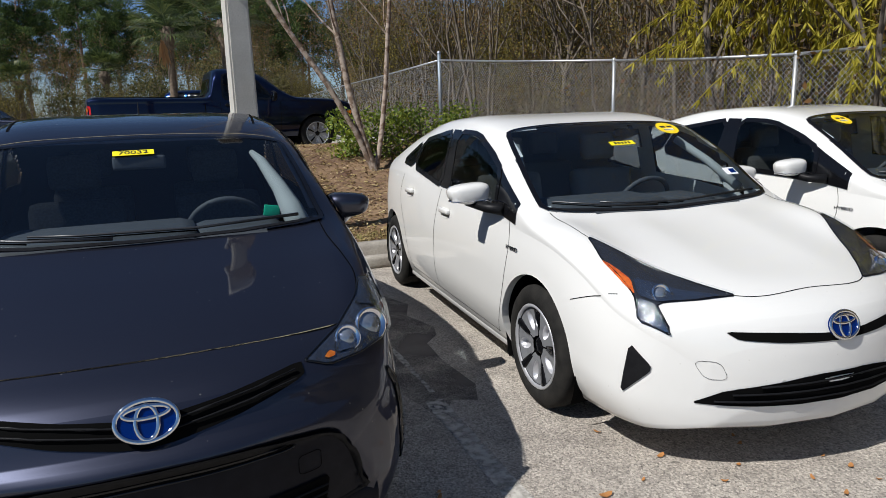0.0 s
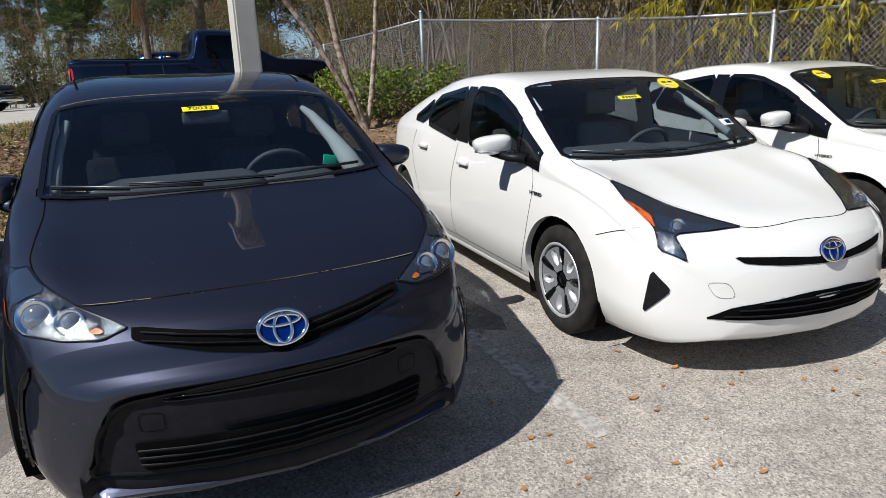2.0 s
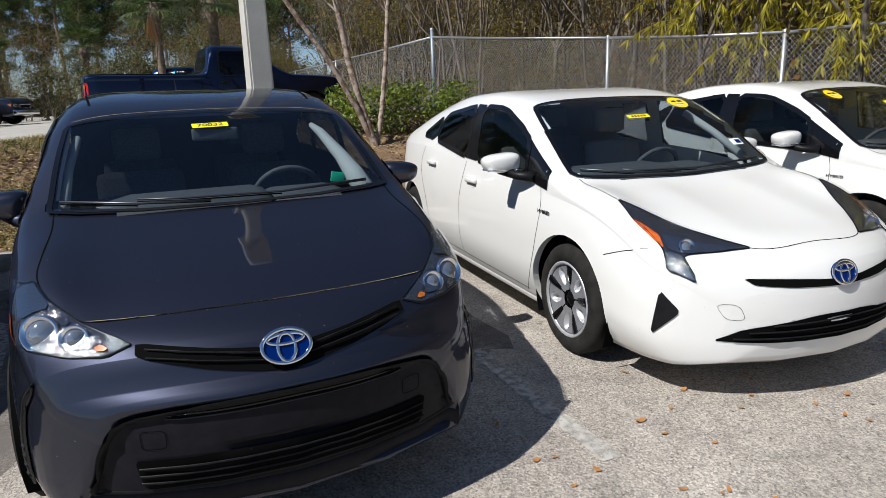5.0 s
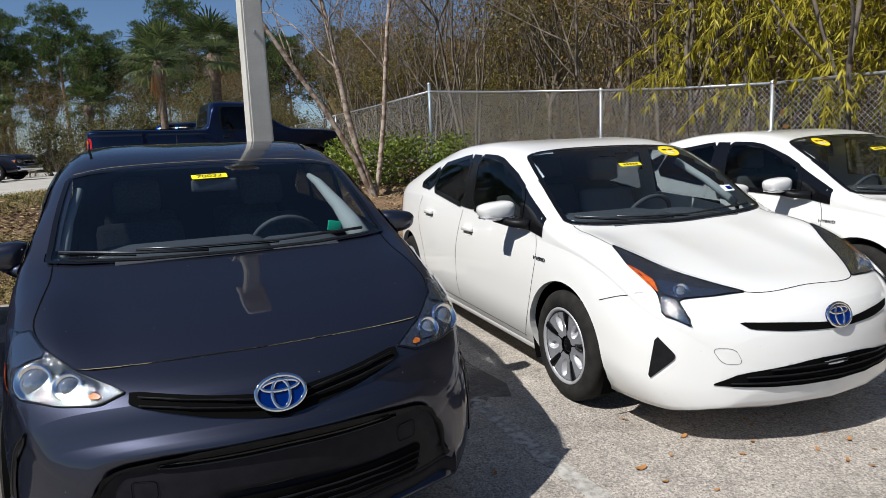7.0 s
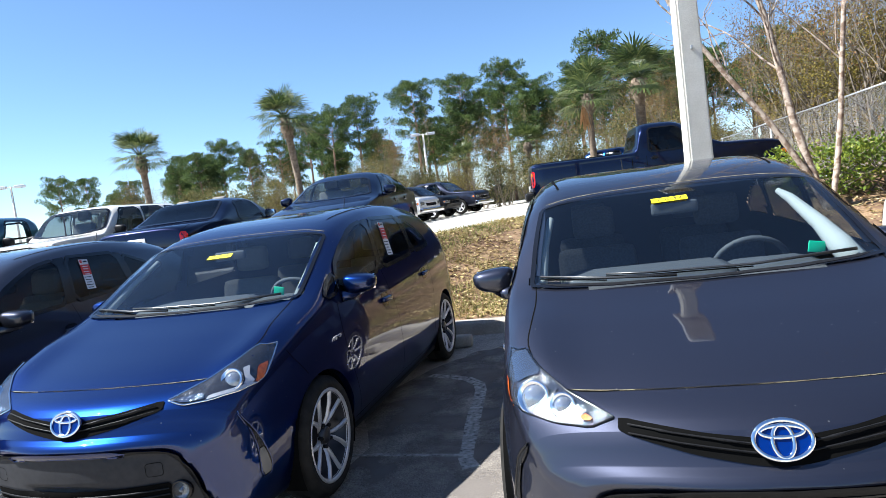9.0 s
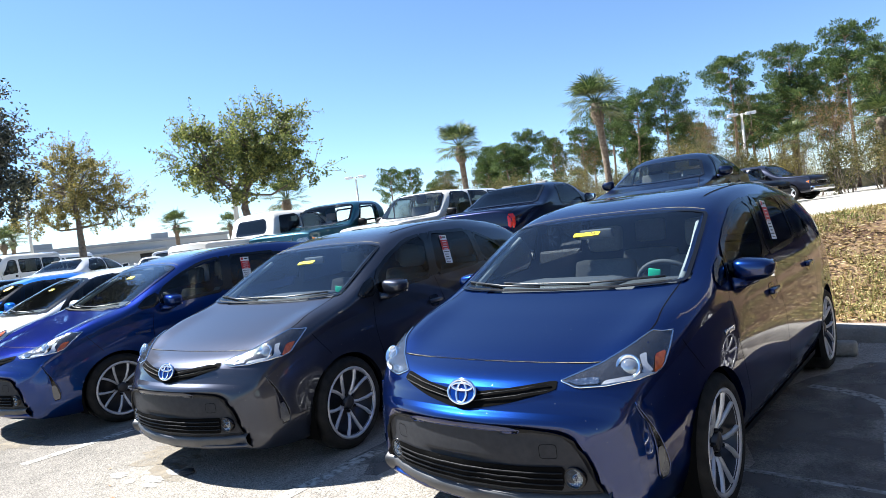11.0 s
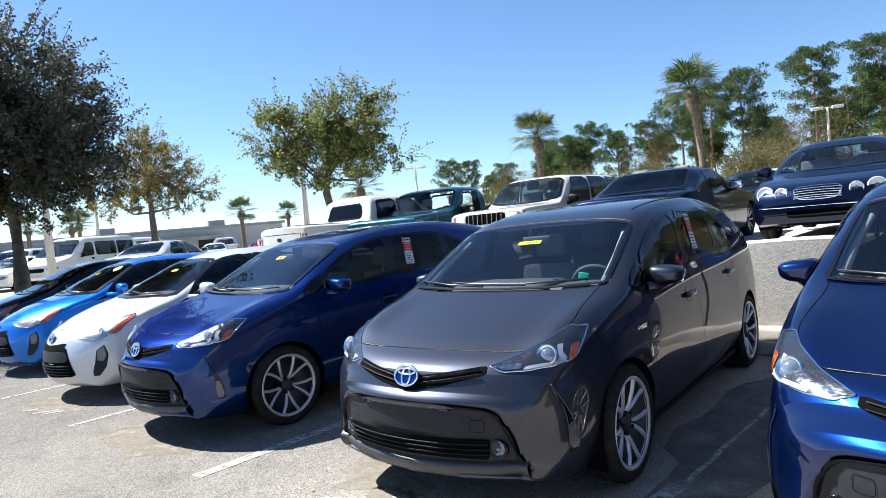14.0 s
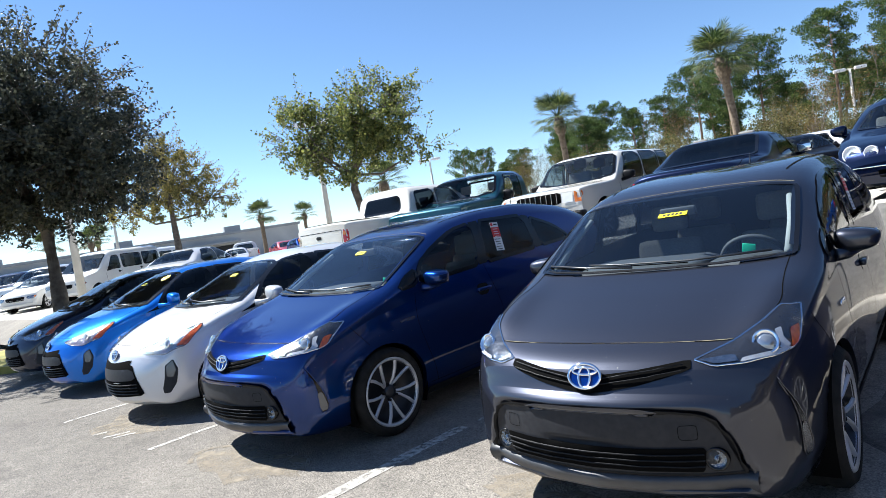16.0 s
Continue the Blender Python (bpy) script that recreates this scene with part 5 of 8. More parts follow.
    part("roof_lining", W.patch(W.above([(-0.56, 1.86), (0.56, 1.86), (0.58, 2.5), (0.5, 3.2), (-0.5, 3.2), (-0.58, 2.5)]), -0.035, 0.12, 0), HEADLINER, car)
    cabin(car, 1.32, 0.93, 0.72, 0.27, (1.9, 2.75), CLOTH)
    for s in (1, -1):
        bm = bmesh.new()
        tube(bm, [(0.70 * s, 1.28, 1.0), (0.65 * s, 1.50, 1.15), (0.58 * s, 1.72, 1.28)], [0.03, 0.026, 0.026], 8)
        part("pillar_trim", bm, CABIN_LIGHT, car)
        at = W.side([(1.20, 0.778)], s)[0]
        solid_text("HYBRID", 0.032, GREY_TRIM, car, facing(at + Vector((0.004 * s, 0, 0)), (s, 0, 0)), "badge", 0.0015, 1.25)
    place_body(sh, car, P, skin_regions([(-0.70, 1.07), (-0.70, 0.70), (-0.53, 0.385), (-0.34, 0.15), (-0.16, 0.115), (0.16, 0.115), (0.34, 0.15), (0.53, 0.385), (0.70, 0.70), (0.70, 1.07)], (1.27, 2.47, 3.26), 0.25, 0.97, 0.52, 4.1, 0.66))
    car.matrix_world = m
    return car, sh


# ---- the small hatchback ----
def compact(m, label):
    car = thing("car", label, "car", group="parked cars in the front row")
    P = P_SILVER
    hubs = [(0.82, 0.30), (3.37, 0.30)]
    sh = Shell(3.99,
               top=[(-0.005, 0.41), (0.0, 0.47), (0.008, 0.53), (0.026, 0.59), (0.09, 0.69), (0.3, 0.81), (0.65, 0.93), (1.0, 1.02), (1.35, 1.19), (1.75, 1.36), (2.2, 1.44), (2.6, 1.44), (3.2, 1.35), (3.65, 1.20), (3.88, 0.95), (3.99, 0.6)],
               low=[(-0.005, 0.395), (0.0, 0.33), (0.008, 0.27), (0.028, 0.22), (0.12, 0.17), (0.5, 0.17), (3.5, 0.18), (3.85, 0.24), (3.99, 0.38)],
               width=[(-0.005, 0.28), (0.0, 0.42), (0.02, 0.56), (0.08, 0.69), (0.18, 0.755), (0.4, 0.80), (0.8, 0.835), (1.5, 0.845), (2.9, 0.845), (3.5, 0.81), (3.85, 0.74), (3.99, 0.6)],
               belt=[(-0.005, 0.40), (0.02, 0.46), (0.08, 0.56), (0.25, 0.68), (0.6, 0.80), (1.0, 0.88), (1.6, 0.93), (2.6, 0.97), (3.3, 1.03), (3.7, 1.0), (3.99, 0.5)],
               power=[(0.0, 2.6), (0.7, 2.7), (1.0, 2.9), (1.75, 3.8), (2.4, 4.0), (3.2, 3.4), (3.99, 2.6)],
               lean=[(0.0, 0.0), (0.95, 0.0), (1.75, 0.15), (3.2, 0.17), (3.99, 0.05)], bow=0.34, hubs=hubs, arch=0.33, stations=80)
    W = sh
    ws = W.snap(W.front([(-0.50, 1.325), (0, 1.35), (0.50, 1.325)]) + [Vector((0.60, 1.55, 1.22)), Vector((0.72, 1.06, 0.965)), Vector((0.38, 0.92, 0.985)), Vector((0, 0.89, 0.99)), Vector((-0.38, 0.92, 0.985)), Vector((-0.72, 1.06, 0.965)), Vector((-0.60, 1.55, 1.22))])
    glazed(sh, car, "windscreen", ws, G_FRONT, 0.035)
    for s in (1, -1):
        glazed(sh, car, "front_window", W.side([(1.20, 0.935), (2.12, 0.975), (2.09, 1.365), (1.78, 1.335), (1.45, 1.17)], s), G_SIDE, 0.026)
        glazed(sh, car, "rear_window", W.side([(2.18, 0.98), (2.98, 1.03), (3.16, 1.13), (2.62, 1.335), (2.15, 1.365)], s), G_SIDE, 0.026)
        part("pillar_cover", W.patch(W.side([(1.04, 0.89), (1.27, 0.92), (1.46, 1.07), (1.22, 0.955)], s), 0.005, 0.04, 0), BLACK_GLOSS, car)
        part("pillar_cover", W.patch(W.side([(2.10, 0.972), (2.21, 0.98), (2.18, 1.362), (2.06, 1.36)], s), 0.0072, 0.05, 0), BLACK_GLOSS, car)
        lines(sh, car, W.side([(1.16, 0.90), (1.15, 0.6), (1.28, 0.25)], s), W.side([(2.13, 0.98), (2.15, 0.6), (2.12, 0.26)], s))
        handle(car, sh, 1.95, 0.865, s, P, 0.15)
        handle(car, sh, 2.85, 0.90, s, P, 0.15)
        mirror(car, (0.915, 1.40, 1.02), s, P, foot=(0.80, 1.22, 0.95))
        lamp = [(0.32, 0.16, 0.70), (0.46, 0.22, 0.63), (0.62, 0.31, 0.62), (0.74, 0.46, 0.69), (0.765, 0.64, 0.84), (0.73, 0.66, 0.895), (0.60, 0.42, 0.83), (0.46, 0.26, 0.765)]
        lp = W.snap([(p[0] * s, *p[1:]) for p in lamp])
        red = W.snap([(0.675 * s, 0.40, 0.675), (0.738 * s, 0.47, 0.70), (0.758 * s, 0.63, 0.845), (0.735 * s, 0.645, 0.875), (0.71 * s, 0.55, 0.80)])
        lens_lamp(sh, car, lp, reflector=REFLECTOR, projectors=[((0.60 * s, 0.335, 0.735), 0.044)], extra=[(red, AMBER_RED)], bezel=LAMP_DARK)
        pod = W.snap([(0.668 * s, 0.245, 0.545), (0.735 * s, 0.30, 0.60), (0.758 * s, 0.33, 0.50), (0.745 * s, 0.30, 0.37), (0.70 * s, 0.24, 0.28), (0.645 * s, 0.20, 0.28), (0.64 * s, 0.20, 0.33), (0.668 * s, 0.22, 0.43)])
        vent = part("corner_vent", W.patch(pod, 0.004, 0.02, 1, 0.1), GREY_TRIM, car)
        part("fog_reflector", W.patch(W.snap([(0.680 * s, 0.25, 0.545), (0.73 * s, 0.30, 0.585), (0.748 * s, 0.31, 0.49), (0.73 * s, 0.28, 0.43), (0.685 * s, 0.24, 0.44)]), 0.008, 0.02, 1, 0.1), LAMP_DARK, vent)
        part("tail_light", W.patch(W.snap([(0.76 * s, 3.6, 1.05), (0.79 * s, 3.55, 0.9), (0.68 * s, 3.85, 0.8), (0.64 * s, 3.82, 1.05)]), 0.005, 0.04), RED_LENS, car)
    lines(sh, car, W.above([(-0.70, 1.02), (-0.70, 0.72), (-0.58, 0.42), (-0.40, 0.24), (0, 0.17), (0.40, 0.24), (0.58, 0.42), (0.70, 0.72), (0.70, 1.02)]), w=0.0048)
    up = W.front([(-0.33, 0.63), (0, 0.60), (0.33, 0.63), (0.30, 0.585), (0, 0.565), (-0.30, 0.585)])
    grille(sh, car, up, [], "upper_grille")
    face = W.front([(-0.34, 0.59), (0, 0.585), (0.34, 0.59), (0.40, 0.45), (0.47, 0.29), (0, 0.265), (-0.47, 0.29), (-0.40, 0.45)])
    lg = grille(sh, car, face, [across(W, 0.40, z, 0.008) for z in (0.40, 0.37, 0.34, 0.31)], "lower_grille")
    plate = W.front([(-0.350, 0.548), (0, 0.543), (0.350, 0.548), (0.395, 0.44), (0, 0.43), (-0.395, 0.44)])
    part("plate_panel", W.patch(plate, 0.012, 0.04), GREY_TRIM, lg)
    at, n = W.bvh.find_nearest(Vector((0, 0.06, 0.675)))[:2]
    emblem(car, at + n * 0.012, (0, -1, 0.4), 0.062, 0.046)
    wiper(car, sh, [(0.55, 1.03), (0.1, 0.98), (-0.25, 1.04), (-0.40, 1.10)])
    wiper(car, sh, [(-0.08, 0.95), (-0.35, 0.98), (-0.58, 1.08)])
    part("cowl", W.patch(W.above([(-0.68, 1.04), (-0.36, 0.90), (0, 0.86), (0.36, 0.90), (0.68, 1.04), (0.36, 0.96), (0, 0.93), (-0.36, 0.96)]), 0.007, 0.05, 0), BLACK_TRIM, car)
    wheels(car, hubs, 0.82, "five", 0.30, arch=0.33, rim_r=0.20)
    cabin(car, 1.22, 0.94, 0.68, 0.27, (1.8, 2.6), CLOTH)
    place_body(sh, car, P, skin_regions([(-0.70, 1.02), (-0.70, 0.72), (-0.58, 0.42), (0, 0.17), (0.58, 0.42), (0.70, 0.72), (0.70, 1.02)], (1.16, 2.13, 2.95), 0.25, 0.96, 0.50, 3.6, 0.66))
    car.matrix_world = m
    return car, sh


def parked(x, y, yaw):
    return Matrix.Translation((x, y, 0)) @ Matrix.Rotation(yaw, 4, "Z")


wagon_blue, sh_full = wagon(parked(-2.811, 0.487, -0.019), "deep blue tall wagon with silver ten-spoke wheels, parked")
wagon_grey = copy_thing(wagon_blue, parked(-5.194, 0.374, 0.085))
tagged(wagon_grey, "dusty warm grey tall wagon with silver wheels, parked")
repaint(wagon_grey, [P_BLUE], [P_GREY2])
wagon_far = copy_thing(wagon_blue, parked(-8.115, 0.182, -0.02))
tagged(wagon_far, "dark blue tall wagon with price sheet in its window")
repaint(wagon_far, [P_BLUE], [P_BLUE_DARK])
wagon_near, sh_base = wagon(parked(0, 0, 0.027), "dark grey metallic tall wagon with halogen headlights, parked", full=False)
repaint(wagon_near, [P_BLUE], [P_GREY])
lift_a, sh_lift = liftback(parked(2.518, 0.157, -0.039), "pearl white low hatchback with yellow windscreen stickers")
lift_b = copy_thing(lift_a, parked(5.114, 0.259, 0.0))
compact_a, sh_comp = compact(parked(-10.55, 0.36, 0.0), "silver white small hatchback parked with nose out")
compact_b = copy_thing(compact_a, parked(-13.3, 0.50, 0.0))
tagged(compact_b, "bright azure blue small hatchback")
repaint(compact_b, [P_SILVER], [P_AZURE])
compact_c = copy_thing(compact_a, parked(-15.8, 0.62, 0.0))
tagged(compact_c, "blue black small hatchback under the oak")
repaint(compact_c, [P_SILVER], [P_NIGHT])


# ---- stickers and tags on the panes ----
def stock_tag(car, sh, c, words="", tilt=0.0, w=0.17, h=0.042):
    t = sticker(car, sh, c, w, h, YELLOW, "stock_tag", [] if words else [(k * w * 0.13, 0, w * 0.045, h * 0.26, INK) for k in (-2.2, -1.1, 0, 1.1, 2.2)], label="small yellow stock tag on the windscreen", tilt=tilt)
    if words:
        solid_text(words, h * 0.95, INK, t, Matrix.Translation((0, 0, 0.0025)), "stock_number", 0.0005, 1.25)


def smiley(car, sh, c):
    at, n = sh.bvh.find_nearest(Vector(c))[:2]
    bm = bmesh.new()
    bmesh.ops.create_cone(bm, cap_ends=True, segments=32, radius1=0.075, radius2=0.075, depth=0.0015)
    s = part("round_sticker", bm, SMILE_YELLOW, car, "round yellow sticker with dark marks", smooth=False)
    s.matrix_local = facing(at + n * 0.0105, n)
    for x, y, a, b, mt in ((-0.026, 0.016, 0.018, 0.010, INK), (0.026, 0.016, 0.018, 0.010, INK), (0, -0.024, 0.034, 0.011, STICK_WHITE), (0, -0.024, 0.038, 0.003, INK)):
        bm = bmesh.new()
        box(bm, (x - a, y - b, 0.001), (x + a, y + b, 0.0022 if mt != INK else 0.0026))
        part("print_bar", bm, mt, s, smooth=False)


def price_sheet(car, sh, y, z, sign=1):
    at = sh.side([(y, z)], sign)[0]
    n = sh.bvh.find_nearest(at)[1]
    bm = bmesh.new()
    box(bm, (-0.06, -0.15, 0), (0.06, 0.15, 0.0015))
    s = part("price_sheet", bm, STICK_WHITE, car, "red and white price sheet in the rear window", smooth=False)
    s.matrix_local = facing(at + n * 0.010, n) @ Matrix.Rotation(radians(-4), 4, "Z") @ Matrix.Scale(0.87, 4)
    rows = [(0, 0.045, 0.061, 0.052, STICK_RED), (-0.037, 0.127, 0.016, 0.015, STICK_RED), (0.018, 0.127, 0.026, 0.007, GREY_TRIM)]
    for k in range(4):
        rows.append((0, 0.078 - 0.026 * k, 0.038 - 0.006 * (k % 2), 0.0035, STICK_WHITE))
    for k in range(5):
        rows.append((-0.008, -0.03 - 0.026 * k, 0.044 - 0.007 * (k % 3), 0.0035, GREY_TRIM))
    for x, y2, a, b, mt in rows:
        bm = bmesh.new()
        box(bm, (x - a, y2 - b, 0.001), (x + a, y2 + b, 0.0024 if mt == STICK_RED else 0.003))
        part("print_bar", bm, mt, s, smooth=False)


def green_tag(car, c, tilt=10):
    bm = bmesh.new()
    box(bm, (-0.035, -0.004, -0.025), (0.035, 0.004, 0.025), 0.004)
    t = part("green_tag", bm, STICK_GREEN, car, "small green tag hanging inside")
    t.matrix_local = Matrix.Translation(c) @ Matrix.Rotation(radians(tilt), 4, "Y")


stock_tag(wagon_near, sh_base, (-0.02, 1.62, 1.345), "70032", 2)
stock_tag(wagon_blue, sh_full, (-0.03, 1.545, 1.31), "70004", 2)
stock_tag(wagon_grey, sh_full, (0.0, 1.515, 1.30), "", 2)
stock_tag(wagon_far, sh_full, (0.0, 1.54, 1.31), "", 0, 0.12, 0.05)
for c in (wagon_blue, wagon_grey, wagon_far):
    price_sheet(c, sh_full, 2.46, 1.27)
    green_tag(c, (0.42, 1.42, 1.075))
green_tag(wagon_near, (0.52, 1.30, 1.09))
stock_tag(lift_a, sh_lift, (0.02, 1.51, 1.28), "", 2)
smiley(lift_a, sh_lift, (0.45, 1.655, 1.348))
stock_tag(lift_b, sh_lift, (0.15, 1.51, 1.28), "", 2)
smiley(lift_b, sh_lift, (-0.36, 1.66, 1.35))
sticker(lift_a, sh_lift, (0.60, 1.25, 1.10), 0.09, 0.06, STICK_WHITE, "permit", [(0.015, 0.0, 0.022, 0.018, EMBLEM_BLUE)], label="pale blue paper permit on the windscreen")
stock_tag(compact_a, sh_comp, (0.05, 1.45, 1.24), "", 0, 0.12, 0.05)
stock_tag(compact_b, sh_comp, (-0.10, 1.45, 1.24), "", 0, 0.12, 0.05)
smiley(compact_b, sh_comp, (0.35, 1.58, 1.29))

# ---- cars of the upper lot: one plan for all, with the numbers of each kind ----
KINDS = {
    # length, half width, tyre radius, hubs
    "sedan": dict(L=4.80, w=0.91, r=0.32, hubs=(0.92, 3.78), x=0.885, arch=0.35,
                  top=[(0, 0.52), (0.03, 0.62), (0.12, 0.72), (0.5, 0.83), (1.25, 0.96), (1.5, 1.06), (2.0, 1.33), (2.4, 1.44), (3.0, 1.45), (3.5, 1.36), (4.05, 1.10), (4.5, 1.04), (4.72, 0.98), (4.8, 0.65)],
                  belt=[(0, 0.45), (0.1, 0.6), (0.5, 0.74), (1.2, 0.87), (2.0, 0.92), (3.5, 0.95), (4.5, 0.96), (4.8, 0.55)],
                  ws=(1.30, 0.96, 1.95, 1.345, 0.74, 0.60), side=[[(1.75, 0.97), (2.62, 0.98), (2.60, 1.38), (2.30, 1.36)], [(2.70, 0.98), (3.45, 0.99), (3.62, 1.07), (3.20, 1.36), (2.68, 1.385)]],
                  back=[(-0.56, 1.34), (0.56, 1.34), (0.66, 1.08), (-0.66, 1.08)], rear="trunk",
                  power=[(0, 2.6), (1.2, 2.8), (1.9, 3.8), (3.4, 3.6), (4.8, 2.8)], lean=[(0, 0), (1.2, 0), (2.0, 0.13), (3.3, 0.14), (4.1, 0.0), (4.8, 0)]),
    "coupe": dict(L=5.05, w=0.93, r=0.34, hubs=(1.0, 3.75), x=0.885, arch=0.37,
                  top=[(0, 0.60), (0.03, 0.74), (0.3, 0.83), (1.3, 0.93), (1.75, 0.98), (2.1, 1.18), (2.45, 1.36), (2.9, 1.385), (3.3, 1.35), (3.75, 1.12), (4.05, 0.99), (4.9, 0.95), (5.02, 0.90), (5.05, 0.62)],
                  belt=[(0, 0.50), (0.2, 0.72), (1.3, 0.84), (2.5, 0.88), (4.2, 0.90), (5.05, 0.55)],
                  ws=(1.80, 0.97, 2.36, 1.32, 0.76, 0.64), side=[[(2.25, 0.94), (3.30, 0.94), (3.22, 1.29), (2.62, 1.31)]],
                  back=None, rear="coupe", power=5.0, lean=[(0, 0), (1.8, 0), (2.4, 0.12), (3.3, 0.12), (4.0, 0), (5.05, 0)]),
    "boxy_suv": dict(L=4.25, w=0.88, r=0.36, hubs=(0.75, 3.33), x=0.865, arch=0.42,
                     top=[(0, 0.72), (0.02, 0.96), (0.10, 1.00), (1.0, 1.055), (1.25, 1.08), (1.45, 1.24), (1.78, 1.55), (2.0, 1.60), (3.9, 1.60), (4.12, 1.45), (4.22, 1.0), (4.25, 0.7)],
                     belt=[(0, 0.70), (0.02, 0.88), (1.0, 0.96), (4.0, 1.0), (4.25, 0.8)],
                     ws=(1.27, 1.075, 1.75, 1.535, 0.78, 0.71), side=[[(1.56, 1.04), (2.48, 1.05), (2.48, 1.525), (1.90, 1.52)], [(2.57, 1.05), (3.30, 1.06), (3.30, 1.525), (2.57, 1.53)], [(3.37, 1.06), (4.04, 1.08), (3.97, 1.50), (3.37, 1.525)]],
                     back=[(-0.58, 1.48), (0.58, 1.48), (0.62, 1.08), (-0.62, 1.08)], rear="gate", power=6.0, lean=[(0, 0), (1.2, 0), (1.9, 0.06), (4.25, 0.06)], bow=0.03, tuck=0.06),
    "old_pickup": dict(L=5.30, w=0.98, r=0.37, hubs=(0.90, 4.15), x=0.95, arch=0.43,
                       top=[(0, 0.80), (0.03, 1.09), (0.15, 1.15), (1.3, 1.22), (1.5, 1.24), (1.75, 1.46), (2.05, 1.73), (2.3, 1.78), (3.0, 1.78), (3.12, 1.72), (3.18, 1.22), (3.3, 1.20), (5.2, 1.20), (5.28, 1.17), (5.3, 0.7)],
                       belt=[(0, 0.76), (0.03, 1.01), (1.3, 1.10), (3.0, 1.12), (3.3, 1.10), (5.3, 1.10)],
                       ws=(1.53, 1.25, 2.02, 1.70, 0.87, 0.78), side=[[(1.86, 1.15), (2.84, 1.15), (2.84, 1.68), (2.18, 1.68)]],
                       back=None, rear="bed", power=6.0, lean=[(0, 0), (1.5, 0), (2.2, 0.07), (3.0, 0.07), (3.3, 0), (5.3, 0)], bow=0.06, tuck=0.06),
    "pickup": dict(L=5.65, w=1.0, r=0.39, hubs=(1.0, 4.45), x=0.97, arch=0.44,
                   top=[(0, 0.72), (0.03, 0.98), (0.15, 1.10), (0.9, 1.18), (1.35, 1.22), (1.6, 1.34), (2.1, 1.72), (2.5, 1.85), (3.4, 1.86), (3.72, 1.78), (3.80, 1.26), (3.9, 1.24), (5.5, 1.26), (5.62, 1.22), (5.65, 0.72)],
                   belt=[(0, 0.66), (0.03, 0.90), (1.3, 1.08), (3.6, 1.14), (3.9, 1.12), (5.65, 1.12)],
                   ws=(1.52, 1.22, 2.16, 1.75, 0.87, 0.75), side=[[(1.92, 1.17), (2.88, 1.18), (2.86, 1.73), (2.34, 1.72)], [(2.96, 1.18), (3.60, 1.19), (3.52, 1.70), (2.95, 1.735)]],
                   back=None, rear="bed", power=5.0, lean=[(0, 0), (1.5, 0), (2.3, 0.10), (3.5, 0.10), (3.85, 0), (5.65, 0)], bow=0.10, tuck=0.08),
    "long_pickup": dict(L=5.75, w=1.0, r=0.40, hubs=(1.0, 4.60), x=0.97, arch=0.45,
                        top=[(0, 0.75), (0.03, 1.02), (0.15, 1.14), (0.9, 1.22), (1.4, 1.25), (1.65, 1.36), (2.15, 1.74), (2.45, 1.87), (3.0, 1.89), (3.22, 1.82), (3.32, 1.30), (3.42, 1.27), (5.6, 1.29), (5.72, 1.24), (5.75, 0.74)],
                        belt=[(0, 0.70), (0.03, 0.94), (1.3, 1.12), (3.1, 1.17), (3.4, 1.14), (5.75, 1.14)],
                        ws=(1.58, 1.25, 2.2, 1.77, 0.87, 0.75), side=[[(1.96, 1.20), (3.06, 1.21), (3.02, 1.75), (2.40, 1.74)]],
                        back=None, rear="bed", power=5.0, lean=[(0, 0), (1.5, 0), (2.3, 0.10), (3.1, 0.10), (3.4, 0), (5.75, 0)], bow=0.12, tuck=0.08),
    "suv": dict(L=4.75, w=0.94, r=0.37, hubs=(0.92, 3.72), x=0.91, arch=0.42,
                top=[(0, 0.65), (0.03, 0.88), (0.15, 1.0), (0.9, 1.10), (1.25, 1.14), (1.5, 1.28), (2.0, 1.62), (2.4, 1.72), (3.8, 1.70), (4.3, 1.58), (4.6, 1.15), (4.75, 0.75)],
                belt=[(0, 0.6), (0.1, 0.85), (1.2, 1.0), (3.0, 1.06), (4.4, 1.10), (4.75, 0.8)],
                ws=(1.40, 1.14, 2.0, 1.62, 0.80, 0.68), side=[[(1.85, 1.10), (2.70, 1.11), (2.68, 1.57), (2.28, 1.56)], [(2.78, 1.11), (3.55, 1.12), (3.58, 1.54), (2.77, 1.58)], [(3.65, 1.13), (4.25, 1.16), (4.10, 1.48), (3.66, 1.53)]],
                back=[(-0.58, 1.54), (0.58, 1.54), (0.64, 1.16), (-0.64, 1.16)], rear="gate", power=4.2, lean=[(0, 0), (1.3, 0), (2.2, 0.11), (4.75, 0.10)]),
    "van": dict(L=5.5, w=1.0, r=0.36, hubs=(0.85, 4.35), x=0.97, arch=0.40,
                top=[(0, 0.7), (0.03, 0.95), (0.2, 1.10), (0.8, 1.22), (1.0, 1.30), (1.4, 1.65), (1.9, 2.0), (2.3, 2.07), (5.2, 2.07), (5.4, 1.9), (5.5, 0.8)],
                belt=[(0, 0.66), (0.1, 0.9), (0.9, 1.12), (2.0, 1.2), (5.2, 1.2), (5.5, 0.9)],
                ws=(0.96, 1.28, 1.78, 1.92, 0.88, 0.79), side=[[(1.55, 1.22), (2.35, 1.24), (2.33, 1.80), (1.95, 1.78)], [(2.5, 1.24), (3.8, 1.24), (3.8, 1.80), (2.5, 1.81)], [(3.9, 1.24), (5.1, 1.24), (5.08, 1.78), (3.9, 1.80)]],
